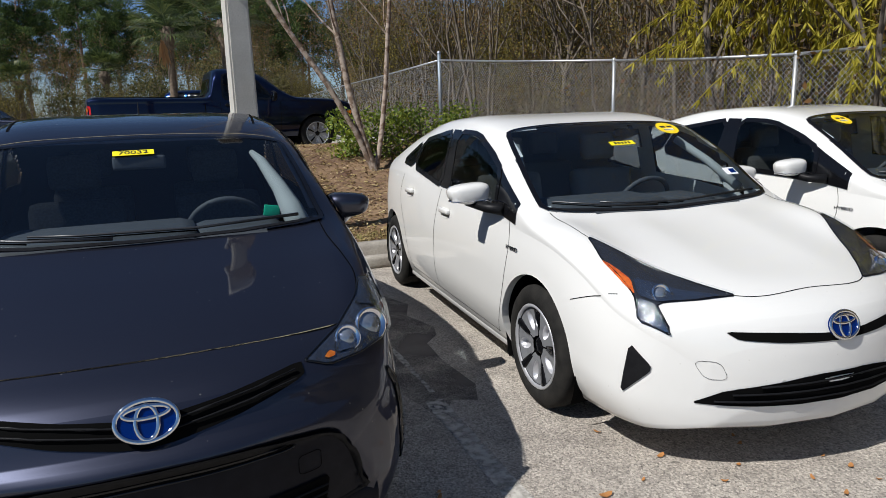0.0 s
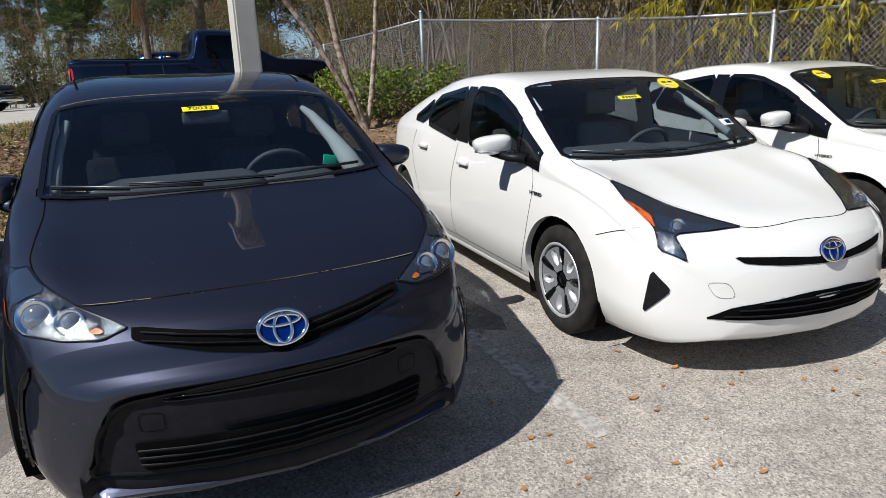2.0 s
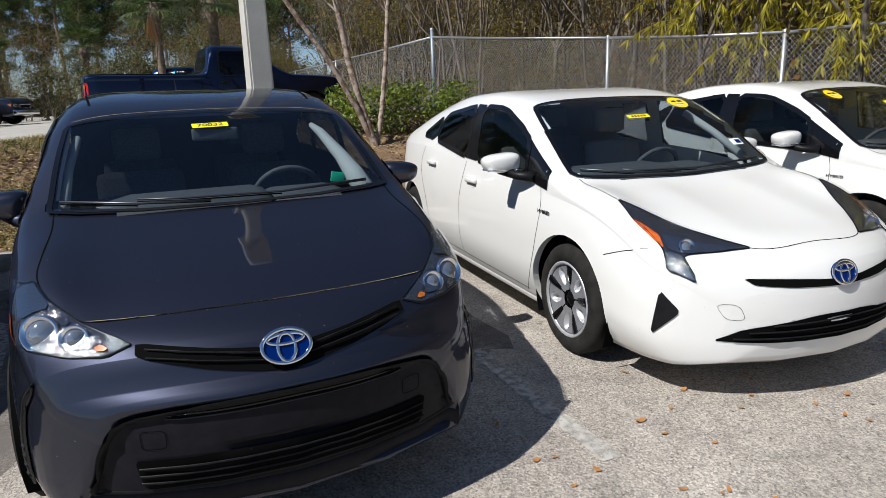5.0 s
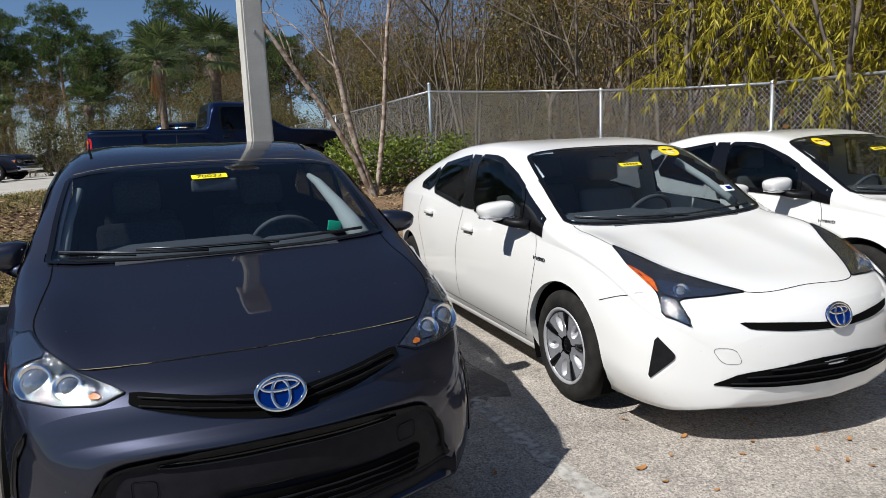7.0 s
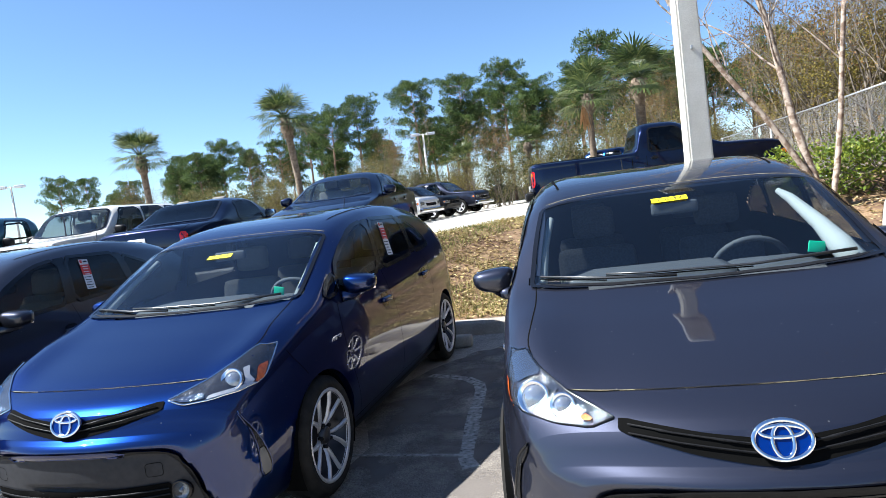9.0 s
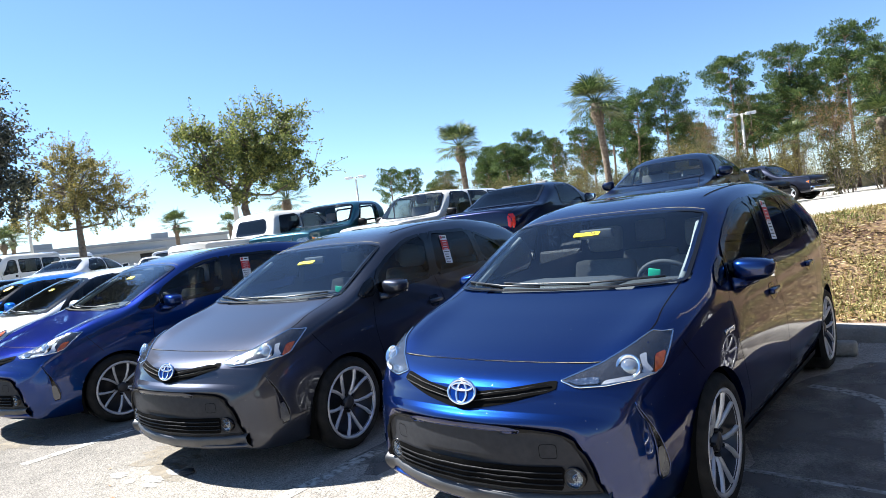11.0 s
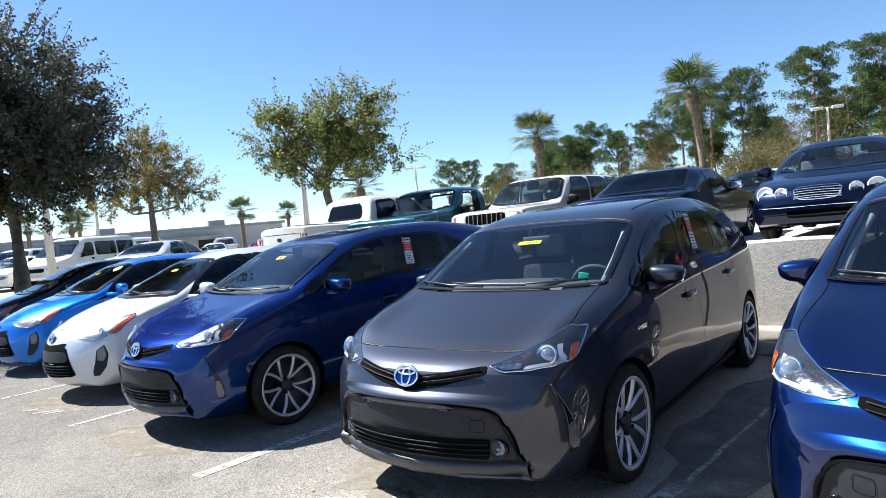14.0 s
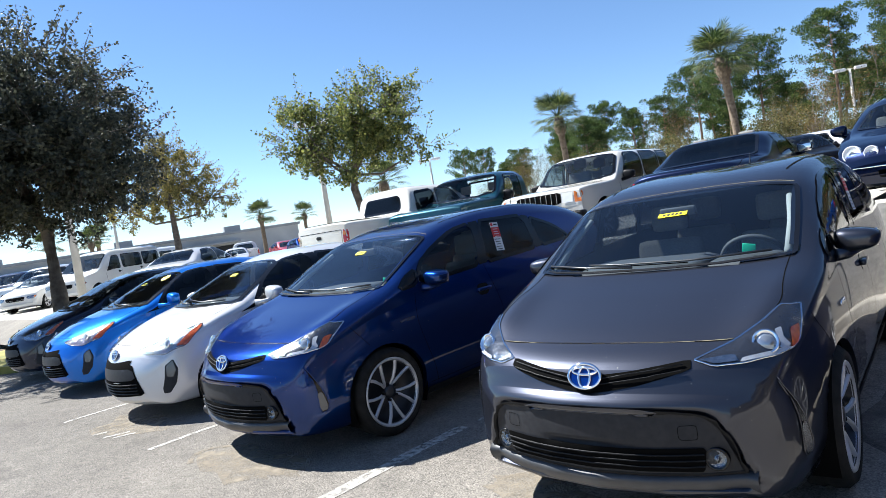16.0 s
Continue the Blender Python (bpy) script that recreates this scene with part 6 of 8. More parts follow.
                back=[(-0.6, 1.8), (0.6, 1.8), (0.64, 1.28), (-0.64, 1.28)], rear="gate", power=6.0, lean=[(0, 0), (1.0, 0), (2.0, 0.09), (5.5, 0.09)], bow=0.12),
    "hatch": dict(L=4.2, w=0.87, r=0.315, hubs=(0.85, 3.45), x=0.85, arch=0.35,
                  top=[(0, 0.55), (0.03, 0.68), (0.15, 0.80), (0.8, 0.94), (1.1, 1.0), (1.5, 1.22), (1.9, 1.42), (2.4, 1.49), (3.2, 1.45), (3.8, 1.28), (4.1, 0.95), (4.2, 0.65)],
                  belt=[(0, 0.5), (0.15, 0.7), (1.0, 0.9), (2.5, 0.98), (3.8, 1.02), (4.2, 0.7)],
                  ws=(1.15, 0.99, 1.85, 1.39, 0.74, 0.60), side=[[(1.55, 0.98), (2.30, 1.0), (2.28, 1.38), (1.95, 1.36)], [(2.38, 1.0), (3.2, 1.03), (3.25, 1.32), (2.36, 1.39)]],
                  back=[(-0.5, 1.36), (0.5, 1.36), (0.58, 1.08), (-0.58, 1.08)], rear="gate", power=[(0, 2.6), (1.0, 2.8), (1.9, 3.8), (4.2, 3.4)], lean=[(0, 0), (1.1, 0), (2.0, 0.13), (4.2, 0.1)]),
}


def vehicle(kind, label, p, m, category="car", wheel_style="truck", glass_side=None, glass_front=None, group="vehicles of the upper lot", lamps="wide", grille_mat=BLACK_TRIM, bumper=None, plain=False):
    K = KINDS[kind]
    L, w = K["L"], K["w"]
    car = thing({"coupe": "car", "sedan": "car", "hatch": "car"}.get(kind, "truck" if "pickup" in kind else ("van" if kind == "van" else "suv")), label, category, group=group)
    low_z = 0.20 if kind in ("sedan", "hatch", "coupe") else 0.36
    hubs = [(y, K["r"]) for y in K["hubs"]]
    sh = Shell(L, top=K["top"], belt=K["belt"],
               low=[(0, low_z + 0.16), (0.05, low_z + 0.05), (0.4, low_z), (L - 0.5, low_z), (L - 0.08, low_z + 0.06), (L, low_z + 0.2)],
               width=[(0, w * 0.80 if "bow" not in K or K["bow"] > 0.2 else w * 0.93), (0.06, w * 0.92), (0.4, w * 0.965), (1.2, w), (L - 1.2, w), (L - 0.3, w * 0.965), (L, w * 0.88)],
               power=K.get("power", 2.4), bow=K.get("bow", 0.22), tuck=K.get("tuck", 0.08), tail_bow=0.08, hubs=hubs, arch=K["arch"], stations=84, shoulder=0.03, lean=K.get("lean", 0.0))
    gs, gf = glass_side or G_DOOR, glass_front or G_FRONT
    y0, z0, y1, z1, hw0, hw1 = K["ws"]
    ws = sh.snap([(-hw1, y1, z1), (0, y1 + 0.02, z1 + 0.03), (hw1, y1, z1), (hw0, y0 + 0.12, z0 + 0.02), (hw0 * 0.5, y0, z0 + 0.01), (0, y0 - 0.02, z0 + 0.01), (-hw0 * 0.5, y0, z0 + 0.01), (-hw0, y0 + 0.12, z0 + 0.02)])
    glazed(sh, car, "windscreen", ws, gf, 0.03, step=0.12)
    for s in (1, -1):
        for poly in K["side"]:
            glazed(sh, car, "side_window", sh.side(poly, s), gs, 0.025, step=0.12)
        f = K["side"][0]
        top_z = f[0][1] - 0.06
        lines(sh, car, sh.side([(f[0][0] - 0.15, top_z), (f[0][0] - 0.12, low_z + 0.12)], s), sh.side([(f[1][0] + 0.05, top_z), (f[1][0] + 0.05, low_z + 0.12)], s), w=0.010)
        mirror(car, (w + 0.10, f[0][0] + 0.02, f[0][1] + 0.06), s, p if kind in ("sedan", "coupe", "hatch") else BLACK_TRIM, size=(0.11, 0.06, 0.08 if "pickup" not in kind else 0.11), foot=(w - 0.05, f[0][0] - 0.02, f[0][1] - 0.02))
        for poly in K["side"][:2]:
            yh = poly[1][0] - 0.12
            handle(car, sh, yh, poly[0][1] - 0.12, s, P_BLACK, 0.16)
        zt = K["belt"][1][1]
        if lamps == "round":
            for cx, cz, r in ((0.66, 0.66, 0.105), (0.44, 0.655, 0.078)):
                at = sh.front([(cx * s, cz)])[0]
                bm = bmesh.new()
                fm = facing(at, (0.25 * s, -1, 0.12)) @ Matrix.Rotation(radians(-90), 4, "Y")
                lathe(bm, [(-0.05, r * 1.1), (0.008, r * 1.08), (0.014, r), (0.004, r * 0.93), (-0.006, r * 0.5), (-0.008, 0)], 24, fm)
                bmesh.ops.recalc_face_normals(bm, faces=bm.faces)
                hl = part("headlight", bm, WHITE_LENS, car)
                bm = bmesh.new()
                lathe(bm, [(-0.01, r * 0.34), (0.0, r * 0.32), (0.004, 0)], 12, fm)
                part("bulb", bm, REFLECTOR, hl)
                bm = bmesh.new()
                lathe(bm, [(0.008, r * 0.98), (0.018, r * 0.7), (0.022, 0)], 24, fm)
                part("lens", bm, G_CLEAR, hl)
        elif lamps == "square":
            la = part("headlight", sh.patch(sh.front([(0.46 * s, 0.93), (0.66 * s, 0.93), (0.66 * s, 0.77), (0.46 * s, 0.77)]), 0.012, 0.06, 0), WHITE_LENS, car)
            part("indicator", sh.patch(sh.snap([(0.69 * s, 0.03, 0.94), (0.84 * s, 0.10, 0.94), (0.84 * s, 0.10, 0.76), (0.69 * s, 0.03, 0.76)]), 0.012, 0.06, 0), AMBER, la)
        elif lamps == "wide":
            la = part("headlight", sh.patch(sh.snap([(0.56 * w * s, 0.05, zt - 0.02), (0.90 * w * s, 0.16, zt + 0.0), (0.93 * w * s, 0.30, zt - 0.04), (0.90 * w * s, 0.14, zt - 0.16), (0.58 * w * s, 0.04, zt - 0.14)]), 0.008, 0.06), REFLECTOR, car)
            part("indicator", sh.patch(sh.snap([(0.86 * w * s, 0.14, zt - 0.02), (0.92 * w * s, 0.26, zt - 0.05), (0.90 * w * s, 0.15, zt - 0.13)]), 0.013, 0.06, 0), AMBER, la)
        zr = K["belt"][-2][1]
        tl = part("tail_light", sh.patch(sh.snap([(0.80 * w * s, L - 0.02, zr - 0.02), (0.97 * w * s, L - 0.12, zr - 0.02), (0.97 * w * s, L - 0.10, zr - (0.16 if kind == "sedan" else 0.30 if kind == "coupe" else 0.38)), (0.80 * w * s, L, zr - (0.16 if kind == "sedan" else 0.30 if kind == "coupe" else 0.38))]), 0.008, 0.06), RED_LENS, car)
        if "pickup" in kind:
            part("indicator", sh.patch(sh.snap([(0.82 * w * s, L, zr - 0.06), (0.95 * w * s, L - 0.06, zr - 0.06), (0.95 * w * s, L - 0.06, zr - 0.13), (0.82 * w * s, L, zr - 0.13)]), 0.014, 0.06, 0), AMBER, tl)
    zt = K["belt"][1][1]
    tops = [(-0.48 * w, zt - 0.04), (0.48 * w, zt - 0.04), (0.44 * w, zt - 0.20), (-0.44 * w, zt - 0.20)]
    if lamps == "round":
        tops = [(-0.30, 0.72), (0, 0.735), (0.30, 0.72), (0.25, 0.56), (0, 0.545), (-0.25, 0.56)]
        grille(sh, car, sh.front(tops), [sh.front([(-0.28, z), (0, z + 0.008), (0.28, z)]) for z in (0.69, 0.66, 0.63, 0.60, 0.575)], frame=CHROME, slat_mat=CHROME)
        part("bumper_trim", sh.band(across(sh, 0.74, 0.47), 0.016, 0.004, closed=False, lift=0.006), CHROME, car)
        grille(sh, car, sh.front([(-0.4, 0.42), (0.4, 0.42), (0.36, 0.32), (-0.36, 0.32)]), [], "lower_intake")
    elif lamps == "square":
        tops = [(-0.44, 0.95), (0.44, 0.95), (0.44, 0.76), (-0.44, 0.76)]
        g = grille(sh, car, sh.front(tops), [sh.front([(x, 0.94), (x, 0.77)]) for x in (-0.36, -0.26, -0.16, -0.055, 0.055, 0.16, 0.26, 0.36)], slat_mat=p)
    elif not plain:
        grille(sh, car, sh.front(tops), [sh.front([(-0.46 * w, z), (0.46 * w, z)]) for z in (zt - 0.08, zt - 0.12, zt - 0.16)], frame=CHROME if "pickup" in kind else BLACK_GLOSS, slat_mat=grille_mat)
    if K["back"]:
        glazed(sh, car, "rear_screen", sh.rear(K["back"]), gs, 0.03, step=0.12)
    if kind == "coupe":
        glazed(sh, car, "rear_screen", sh.snap([(-0.64, 3.36, 1.32), (0.64, 3.36, 1.32), (0.74, 3.97, 1.02), (-0.74, 3.97, 1.02)]), gs, 0.03, BLACK_GLOSS, step=0.12)
        lines(sh, car, sh.above([(-0.70, 4.08), (0.70, 4.08)]), sh.above([(-0.72, 4.08), (-0.72, 4.98)]), sh.above([(0.72, 4.08), (0.72, 4.98)]), w=0.01)
    if "pickup" in kind:
        yb = {"pickup": 3.76, "long_pickup": 3.27, "old_pickup": 3.16}[kind]
        glazed(sh, car, "rear_screen", sh.snap([(-0.58, yb - 0.03, 1.66), (0.58, yb - 0.03, 1.66), (0.66, yb + 0.02, 1.30), (-0.66, yb + 0.02, 1.30)]), gs, 0.03, hole=kind == "old_pickup", step=0.12)
        part("bed_cover", sh.patch(sh.above([(-0.80, yb + 0.35), (0.80, yb + 0.35), (0.80, L - 0.18), (-0.80, L - 0.18)]), 0.012, 0.2, 1, 0.05), BLACK_TRIM, car)
        part("tailgate_gap", sh.band(sh.rear([(-0.76, zr - 0.02), (0.76, zr - 0.02), (0.76, 0.62), (-0.76, 0.62)]), 0.010, 0.003, rounds=0), SEAM, car)
        part("tailgate_handle", sh.patch(sh.rear([(-0.09, zr - 0.10), (0.09, zr - 0.10), (0.09, zr - 0.17), (-0.09, zr - 0.17)]), 0.008, 0.05), BLACK_TRIM, car)
        lines(sh, car, *[sh.side([(yb + 0.16, 1.12), (yb + 0.16, 0.5)], s) for s in (1, -1)], w=0.02)
    bumper = bumper or (CHROME if "pickup" in kind else p)
    if kind in ("pickup", "long_pickup", "old_pickup", "boxy_suv"):
        b1 = bmesh.new()
        box(b1, (-w * 0.97, -0.10, 0.42), (w * 0.97, 0.10, 0.62), 0.04)
        part("front_bumper", b1, bumper if kind != "boxy_suv" else BLACK_TRIM, car)
        b2 = bmesh.new()
        box(b2, (-w * 0.97, L - 0.08, 0.45), (w * 0.97, L + 0.12, 0.63), 0.04)
        part("rear_bumper", b2, bumper if kind != "boxy_suv" else BLACK_TRIM, car)
    pl = bmesh.new()
    py = sh.rear([(0, 0.72)])[0].y
    box(pl, (-0.155, py - 0.002, 0.66), (0.155, py + 0.014, 0.80), 0.004)
    pt = part("number_plate", pl, STICK_WHITE, car)
    part("plate_bar", boxed(((-0.10, py + 0.013, 0.70), (0.10, py + 0.0165, 0.755))), INK, pt, smooth=False)
    wheels(car, hubs, K["x"], wheel_style, K["r"], inner=0.5, arch=K["arch"], rim_r=K["r"] * 0.66, width=0.22)
    cabin(car, y0 + 0.38, z0 - 0.02, w * 0.80, low_z + 0.16, (y1 + 0.15,) if "pickup" in kind or kind == "coupe" else (y1 + 0.15, y1 + 1.0), CLOTH)
    place_body(sh, car, p)
    car.matrix_world = m
    return car


def spot(x, y, yaw=0.0, z=None):
    """Stand a car with its nose at (x, y); yaw 0 looks south."""
    zz = lot_z(x, y) if z is None else z
    return Matrix.Translation((x, y, zz)) @ Matrix.Rotation(radians(yaw), 4, "Z")


vehicle("sedan", "navy saloon with twin round headlights and chrome grille", P_NAVY, spot(-4.86, 7.81, 2.8), lamps="round", wheel_style="multi")
vehicle("coupe", "blue black two-door coupe seen from behind", P_NAVY, spot(-7.68, 12.23, 182.4, 0.72), glass_side=G_SIDE, glass_front=G_SIDE, wheel_style="steel")
vehicle("boxy_suv", "boxy aged white off-road wagon with slotted grille", P_CREAM, spot(-10.05, 7.33, 2.5), "off-road car", lamps="square", wheel_style="steel")
vehicle("old_pickup", "old dark teal pickup truck facing the wall", P_TEAL, spot(-12.83, 7.27, 11.6), "pickup truck", wheel_style="truck", glass_side=G_CLEAR, glass_front=G_CLEAR, grille_mat=CHROME)
vehicle("pickup", "white pickup truck with covered bed, tailgate outward", P_CREAM, spot(-14.85, 11.92, 178.6, 0.52), "pickup truck", glass_side=G_DARK)
vehicle("long_pickup", "blue black pickup truck parked beyond the bank", P_NAVY, Matrix.Translation((3.9, 14.8, 0.79)) @ Matrix.Rotation(radians(96), 4, "Z"), "pickup truck", bumper=BLACK_TRIM, wheel_style="five", glass_side=G_DARK)
FAR = [
    ("pickup", "blue pickup behind the black truck", P_BLUE_DARK, 3.2, 21.5, 60), ("pickup", "silver pickup parked far back", P_SILVER, -7.3, 26.6, 74),
    ("suv", "black off-road car parked far back", P_BLACK, -6.7, 29.2, 74), ("pickup", "dark grey pickup parked far back", P_GREY, -5.7, 31.8, 74),
    ("suv", "black off-road car beside the saloon", P_BLACK, -8.7, 20.5, 30), ("hatch", "red hatchback beyond the coupe", P_RED, -13.0, 24.0, 60),
    ("pickup", "navy pickup at the far end", P_NAVY, -41.5, 5.2, 40), ("pickup", "white pickup at the far end", P_SILVER, -37.4, 5.6, 40),
    ("van", "white passenger van behind the island", P_WHITE, -32.6, 6.3, 32), ("hatch", "white hatchback beside the van", P_WHITE, -35.2, 5.2, 42),
    ("van", "white delivery van behind the others", P_WHITE, -39.4, 11.0, 36), ("sedan", "silver grey saloon seen from behind", P_SILVER, -25.4, 9.9, -146),
    ("sedan", "pale silver saloon far off", P_SILVER, -44.5, 20.5, 60), ("pickup", "white pickup far off", P_WHITE, -56.0, 27.5, -115), ("sedan", "red saloon far off", P_RED, -47.0, 27.0, 75), ("hatch", "blue hatchback far off", P_BLUE_DARK, -43.0, 26.0, 75),
]
made, first = {}, {}
for kind, label, p, x, y, yaw in FAR:
    if kind not in made:
        made[kind] = vehicle(kind, label, p, spot(x, y, yaw), {"pickup": "pickup truck", "suv": "off-road car", "van": "van"}.get(kind, "car"), group="far vehicles")
        first[kind] = p
    else:
        c = copy_thing(made[kind], spot(x, y, yaw))
        tagged(c, label)
        repaint(c, [first[kind]], [p])

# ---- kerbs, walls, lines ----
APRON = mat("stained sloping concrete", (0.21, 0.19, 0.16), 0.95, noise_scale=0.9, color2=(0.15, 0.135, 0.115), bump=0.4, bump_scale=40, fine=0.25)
STONE = mat("kerb concrete", (0.40, 0.37, 0.32), 0.92, noise_scale=3, color2=(0.27, 0.245, 0.21), bump=0.5, bump_scale=50, fine=0.3)
WALL_CONC = mat("rough wall concrete", (0.56, 0.525, 0.465), 0.95, noise_scale=1.3, color2=(0.44, 0.41, 0.36), bump=0.5, bump_scale=70, fine=0.35)
GRASS_MAT = mat("dry winter grass", (0.13, 0.155, 0.035), 0.9, noise_scale=1.4, color2=(0.34, 0.28, 0.11))
GREEN_GRASS = mat("green grass", (0.15, 0.15, 0.03), 0.9, noise_scale=2, color2=(0.30, 0.26, 0.06))
LEAF_DRY = mat("dry fallen leaf", (0.42, 0.19, 0.05), 0.8, noise_scale=3, color2=(0.28, 0.12, 0.04))
POLE_CONC = mat("pale pole concrete", (0.55, 0.53, 0.48), 0.85, noise_scale=3, color2=(0.46, 0.44, 0.39), bump=0.3, bump_scale=70, fine=0.12)
GALV = mat("galvanised steel", (0.42, 0.43, 0.44), 0.45, 0.7, noise_scale=12, color2=(0.33, 0.34, 0.35))
WIRE = mat("dull galvanised wire", (0.44, 0.45, 0.46), 0.55, 0.3, noise_scale=9, color2=(0.36, 0.37, 0.38))
GALV_BLUE = mat("weathered steel post", (0.20, 0.24, 0.28), 0.5, 0.5, noise_scale=9, color2=(0.28, 0.31, 0.34))
TAR = mat("tar crack seal", (0.05, 0.05, 0.05), 0.7)


def strip_mesh(rows):
    """A skin over rows of points."""
    bm = bmesh.new()
    vs = [[bm.verts.new(p) for p in r] for r in rows]
    for a, b in zip(vs, vs[1:]):
        for i in range(len(a) - 1):
            bm.faces.new((a[i], a[i + 1], b[i + 1], b[i]))
    bmesh.ops.recalc_face_normals(bm, faces=bm.faces)
    return bm


def prism(outline, z0, z1):
    bm = bmesh.new()
    lo = [bm.verts.new((x, y, z0)) for x, y in outline]
    hi = [bm.verts.new((x, y, z1)) for x, y in outline]
    bm.faces.new(lo[::-1])
    bm.faces.new(hi)
    k = len(outline)
    for i in range(k):
        bm.faces.new((lo[i], lo[(i + 1) % k], hi[(i + 1) % k], hi[i]))
    bmesh.ops.recalc_face_normals(bm, faces=bm.faces)
    return bm


def lot_sheet():
    """Paving of the upper lot, one skin with a skirt along its front edge."""
    bm = bmesh.new()
    xs = [-120, -80, -60, -45, -36, -30, -25, -22, -19.5, -17.6, -16, -13, -10, -7, -4.5, -3.05, -3.04, -2.5, -1.9, -1.3, 1.5, 4, 6.4, 8.5]

    def front(x):
        if x <= -19.5:
            return 3.62
        if x < -17.6:
            return 5.4 - (-17.6 - x) / 1.9 * 1.78
        return 5.40 if x <= -3.05 else min(8.45 + (x + 3.1) * 2.3, 12.4)
    cols = []
    for x in xs:
        f = front(x)
        ys = [f + (64 - f) * (k / 12) ** 1.6 for k in range(13)]
        cols.append([bm.verts.new((x, f, -0.1))] + [bm.verts.new((x, y, lot_z(x, y))) for y in ys])
    for a, b in zip(cols, cols[1:]):
        for i in range(len(a) - 1):
            bm.faces.new((a[i], b[i], b[i + 1], a[i + 1]))
    bmesh.ops.recalc_face_normals(bm, faces=bm.faces)
    return part("upper_lot", bm, CONCRETE)


tagged(lot_sheet(), "pale concrete paving of the upper car park", "paving", kind="structure")


def kerb_profile(x, lean=0.0):
    return [(x, KERB_Y, -0.02), (x, KERB_Y + 0.012, 0.11), (x, KERB_Y + 0.035, 0.148), (x, KERB_Y + 0.15, 0.152), (x, KERB_Y + 0.16, 0.0)]


x = -17.6
while x < 6.9:
    step = 3.0
    k = tagged(part("kerb", strip_mesh([kerb_profile(x + 0.006), kerb_profile(min(x + step, 6.9) - 0.006)]), STONE), "weathered concrete kerb, stained along its foot", "kerb", kind="structure")
    x += step
rows = []
for x in (-17.6, -16, -13, -10, -7, -4.5, -2.95):
    h = lot_z(x) + 0.20
    rows.append([(x, 5.29, 0), (x, 5.29, h - 0.02), (x, 5.31, h), (x, 5.50, h), (x, 5.50, 0)])
bm = strip_mesh(rows)
bm.verts.ensure_lookup_table()
bm.faces.new(bm.verts[-5:])
wall = part("wall_north", bm, WALL_CONC, smooth=False)
tagged(wall, "rough pale concrete retaining wall behind the row", "wall", kind="structure")
for i in range(5):
    part("wall_joint", boxed(((-16 + 3.0 * i - 0.008, 5.286, 0.15), (-16 + 3.0 * i + 0.008, 5.30, lot_z(-16 + 3.0 * i) + 0.20))), SEAM, wall, smooth=False)
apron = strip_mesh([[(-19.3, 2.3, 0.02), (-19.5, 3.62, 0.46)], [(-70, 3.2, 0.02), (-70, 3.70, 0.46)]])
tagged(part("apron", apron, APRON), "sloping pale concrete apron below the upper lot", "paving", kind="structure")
# grassy island at the end of the row
isl = [(-17.3, 1.0), (-17.0, 2.5), (-17.1, 5.1), (-19.4, 5.1), (-21.5, 2.4), (-21.0, 0.6), (-18.6, 0.3)]
tagged(part("island", prism(isl, -0.02, 0.13), GREEN_GRASS, smooth=False), "kerbed island of yellowish grass at the row's end", "island", kind="structure")
side_kerb = strip_mesh([[(6.74, y, -0.02), (6.745, y, 0.12), (6.77, y, 0.15), (6.90, y, 0.152)] for y in (-40, 5.12)])
tagged(part("kerb", side_kerb, STONE), "concrete kerb along the wood's edge", "kerb", kind="structure")


def wood_ground(x, y):
    return 0.20 + 0.75 * smooth((y - 5) / 8) + 0.05 * noise.noise((x * 0.5, y * 0.5, 1)) + 0.02 * max(0, x - 8)


sheet("wood_floor", 6.85, 90, -40, 110, 60, 90, wood_ground, WOODFLOOR, "leaf litter under the thicket")

def ribbon(pts, w, z, closed=False, jitter=0.0):
    bm = bmesh.new()
    pts = [Vector((*p, 0)) for p in pts]
    rows = []
    for i, p in enumerate(pts):
        d = (pts[min(i + 1, len(pts) - 1)] - pts[max(i - 1, 0)]).normalized()
        s = Vector((-d.y, d.x, 0)) * w * (1 + random.uniform(-jitter, jitter))
        rows.append((bm.verts.new((p - s) + Vector((0, 0, z))), bm.verts.new((p + s) + Vector((0, 0, z)))))
    for a, b in zip(rows, rows[1:]):
        bm.faces.new((a[0], a[1], b[1], b[0]))
    return bm


# parking bay lines, worn through in places
random.seed(5)
for x in (-15.0, -11.45, -9.24, -6.87, -4.22, 1.24, 3.95):
    pts = [(x + 0.012 * noise.noise((k * 0.3, x, 0)), 0.10 + k * 0.1) for k in range(14)]
    inner = [(x + 0.03 + 0.02 * noise.noise((k * 0.3, x, 5)), 1.5 + k * 0.1) for k in range(33)]
    tagged(part("bay_line", ribbon(inner, 0.014, 0.004, jitter=0.5), OLD_PAINT, smooth=False), "thin worn remains of a parking line", "line", group="bay lines", kind="structure")
    tagged(part("bay_line", ribbon(pts, 0.030 if x < -9 else 0.050, 0.004, jitter=0.08), LINE_PAINT, smooth=False), "worn white parking line on the paving", "line", group="bay lines", kind="structure")
old = [(-1.95, 3.60), (-1.75, 3.52), (-1.58, 3.42), (-1.46, 3.26), (-1.42, 3.1), (-1.40, 2.9), (-1.38, 2.6), (-1.35, 2.3), (-1.32, 2.0), (-1.30, 1.80), (-1.24, 1.66)]
tagged(part("old_line", ribbon(old, 0.048, 0.0055, jitter=0.15), OLD_PAINT, smooth=False), "faded curved edge of an old line", "line", kind="structure")
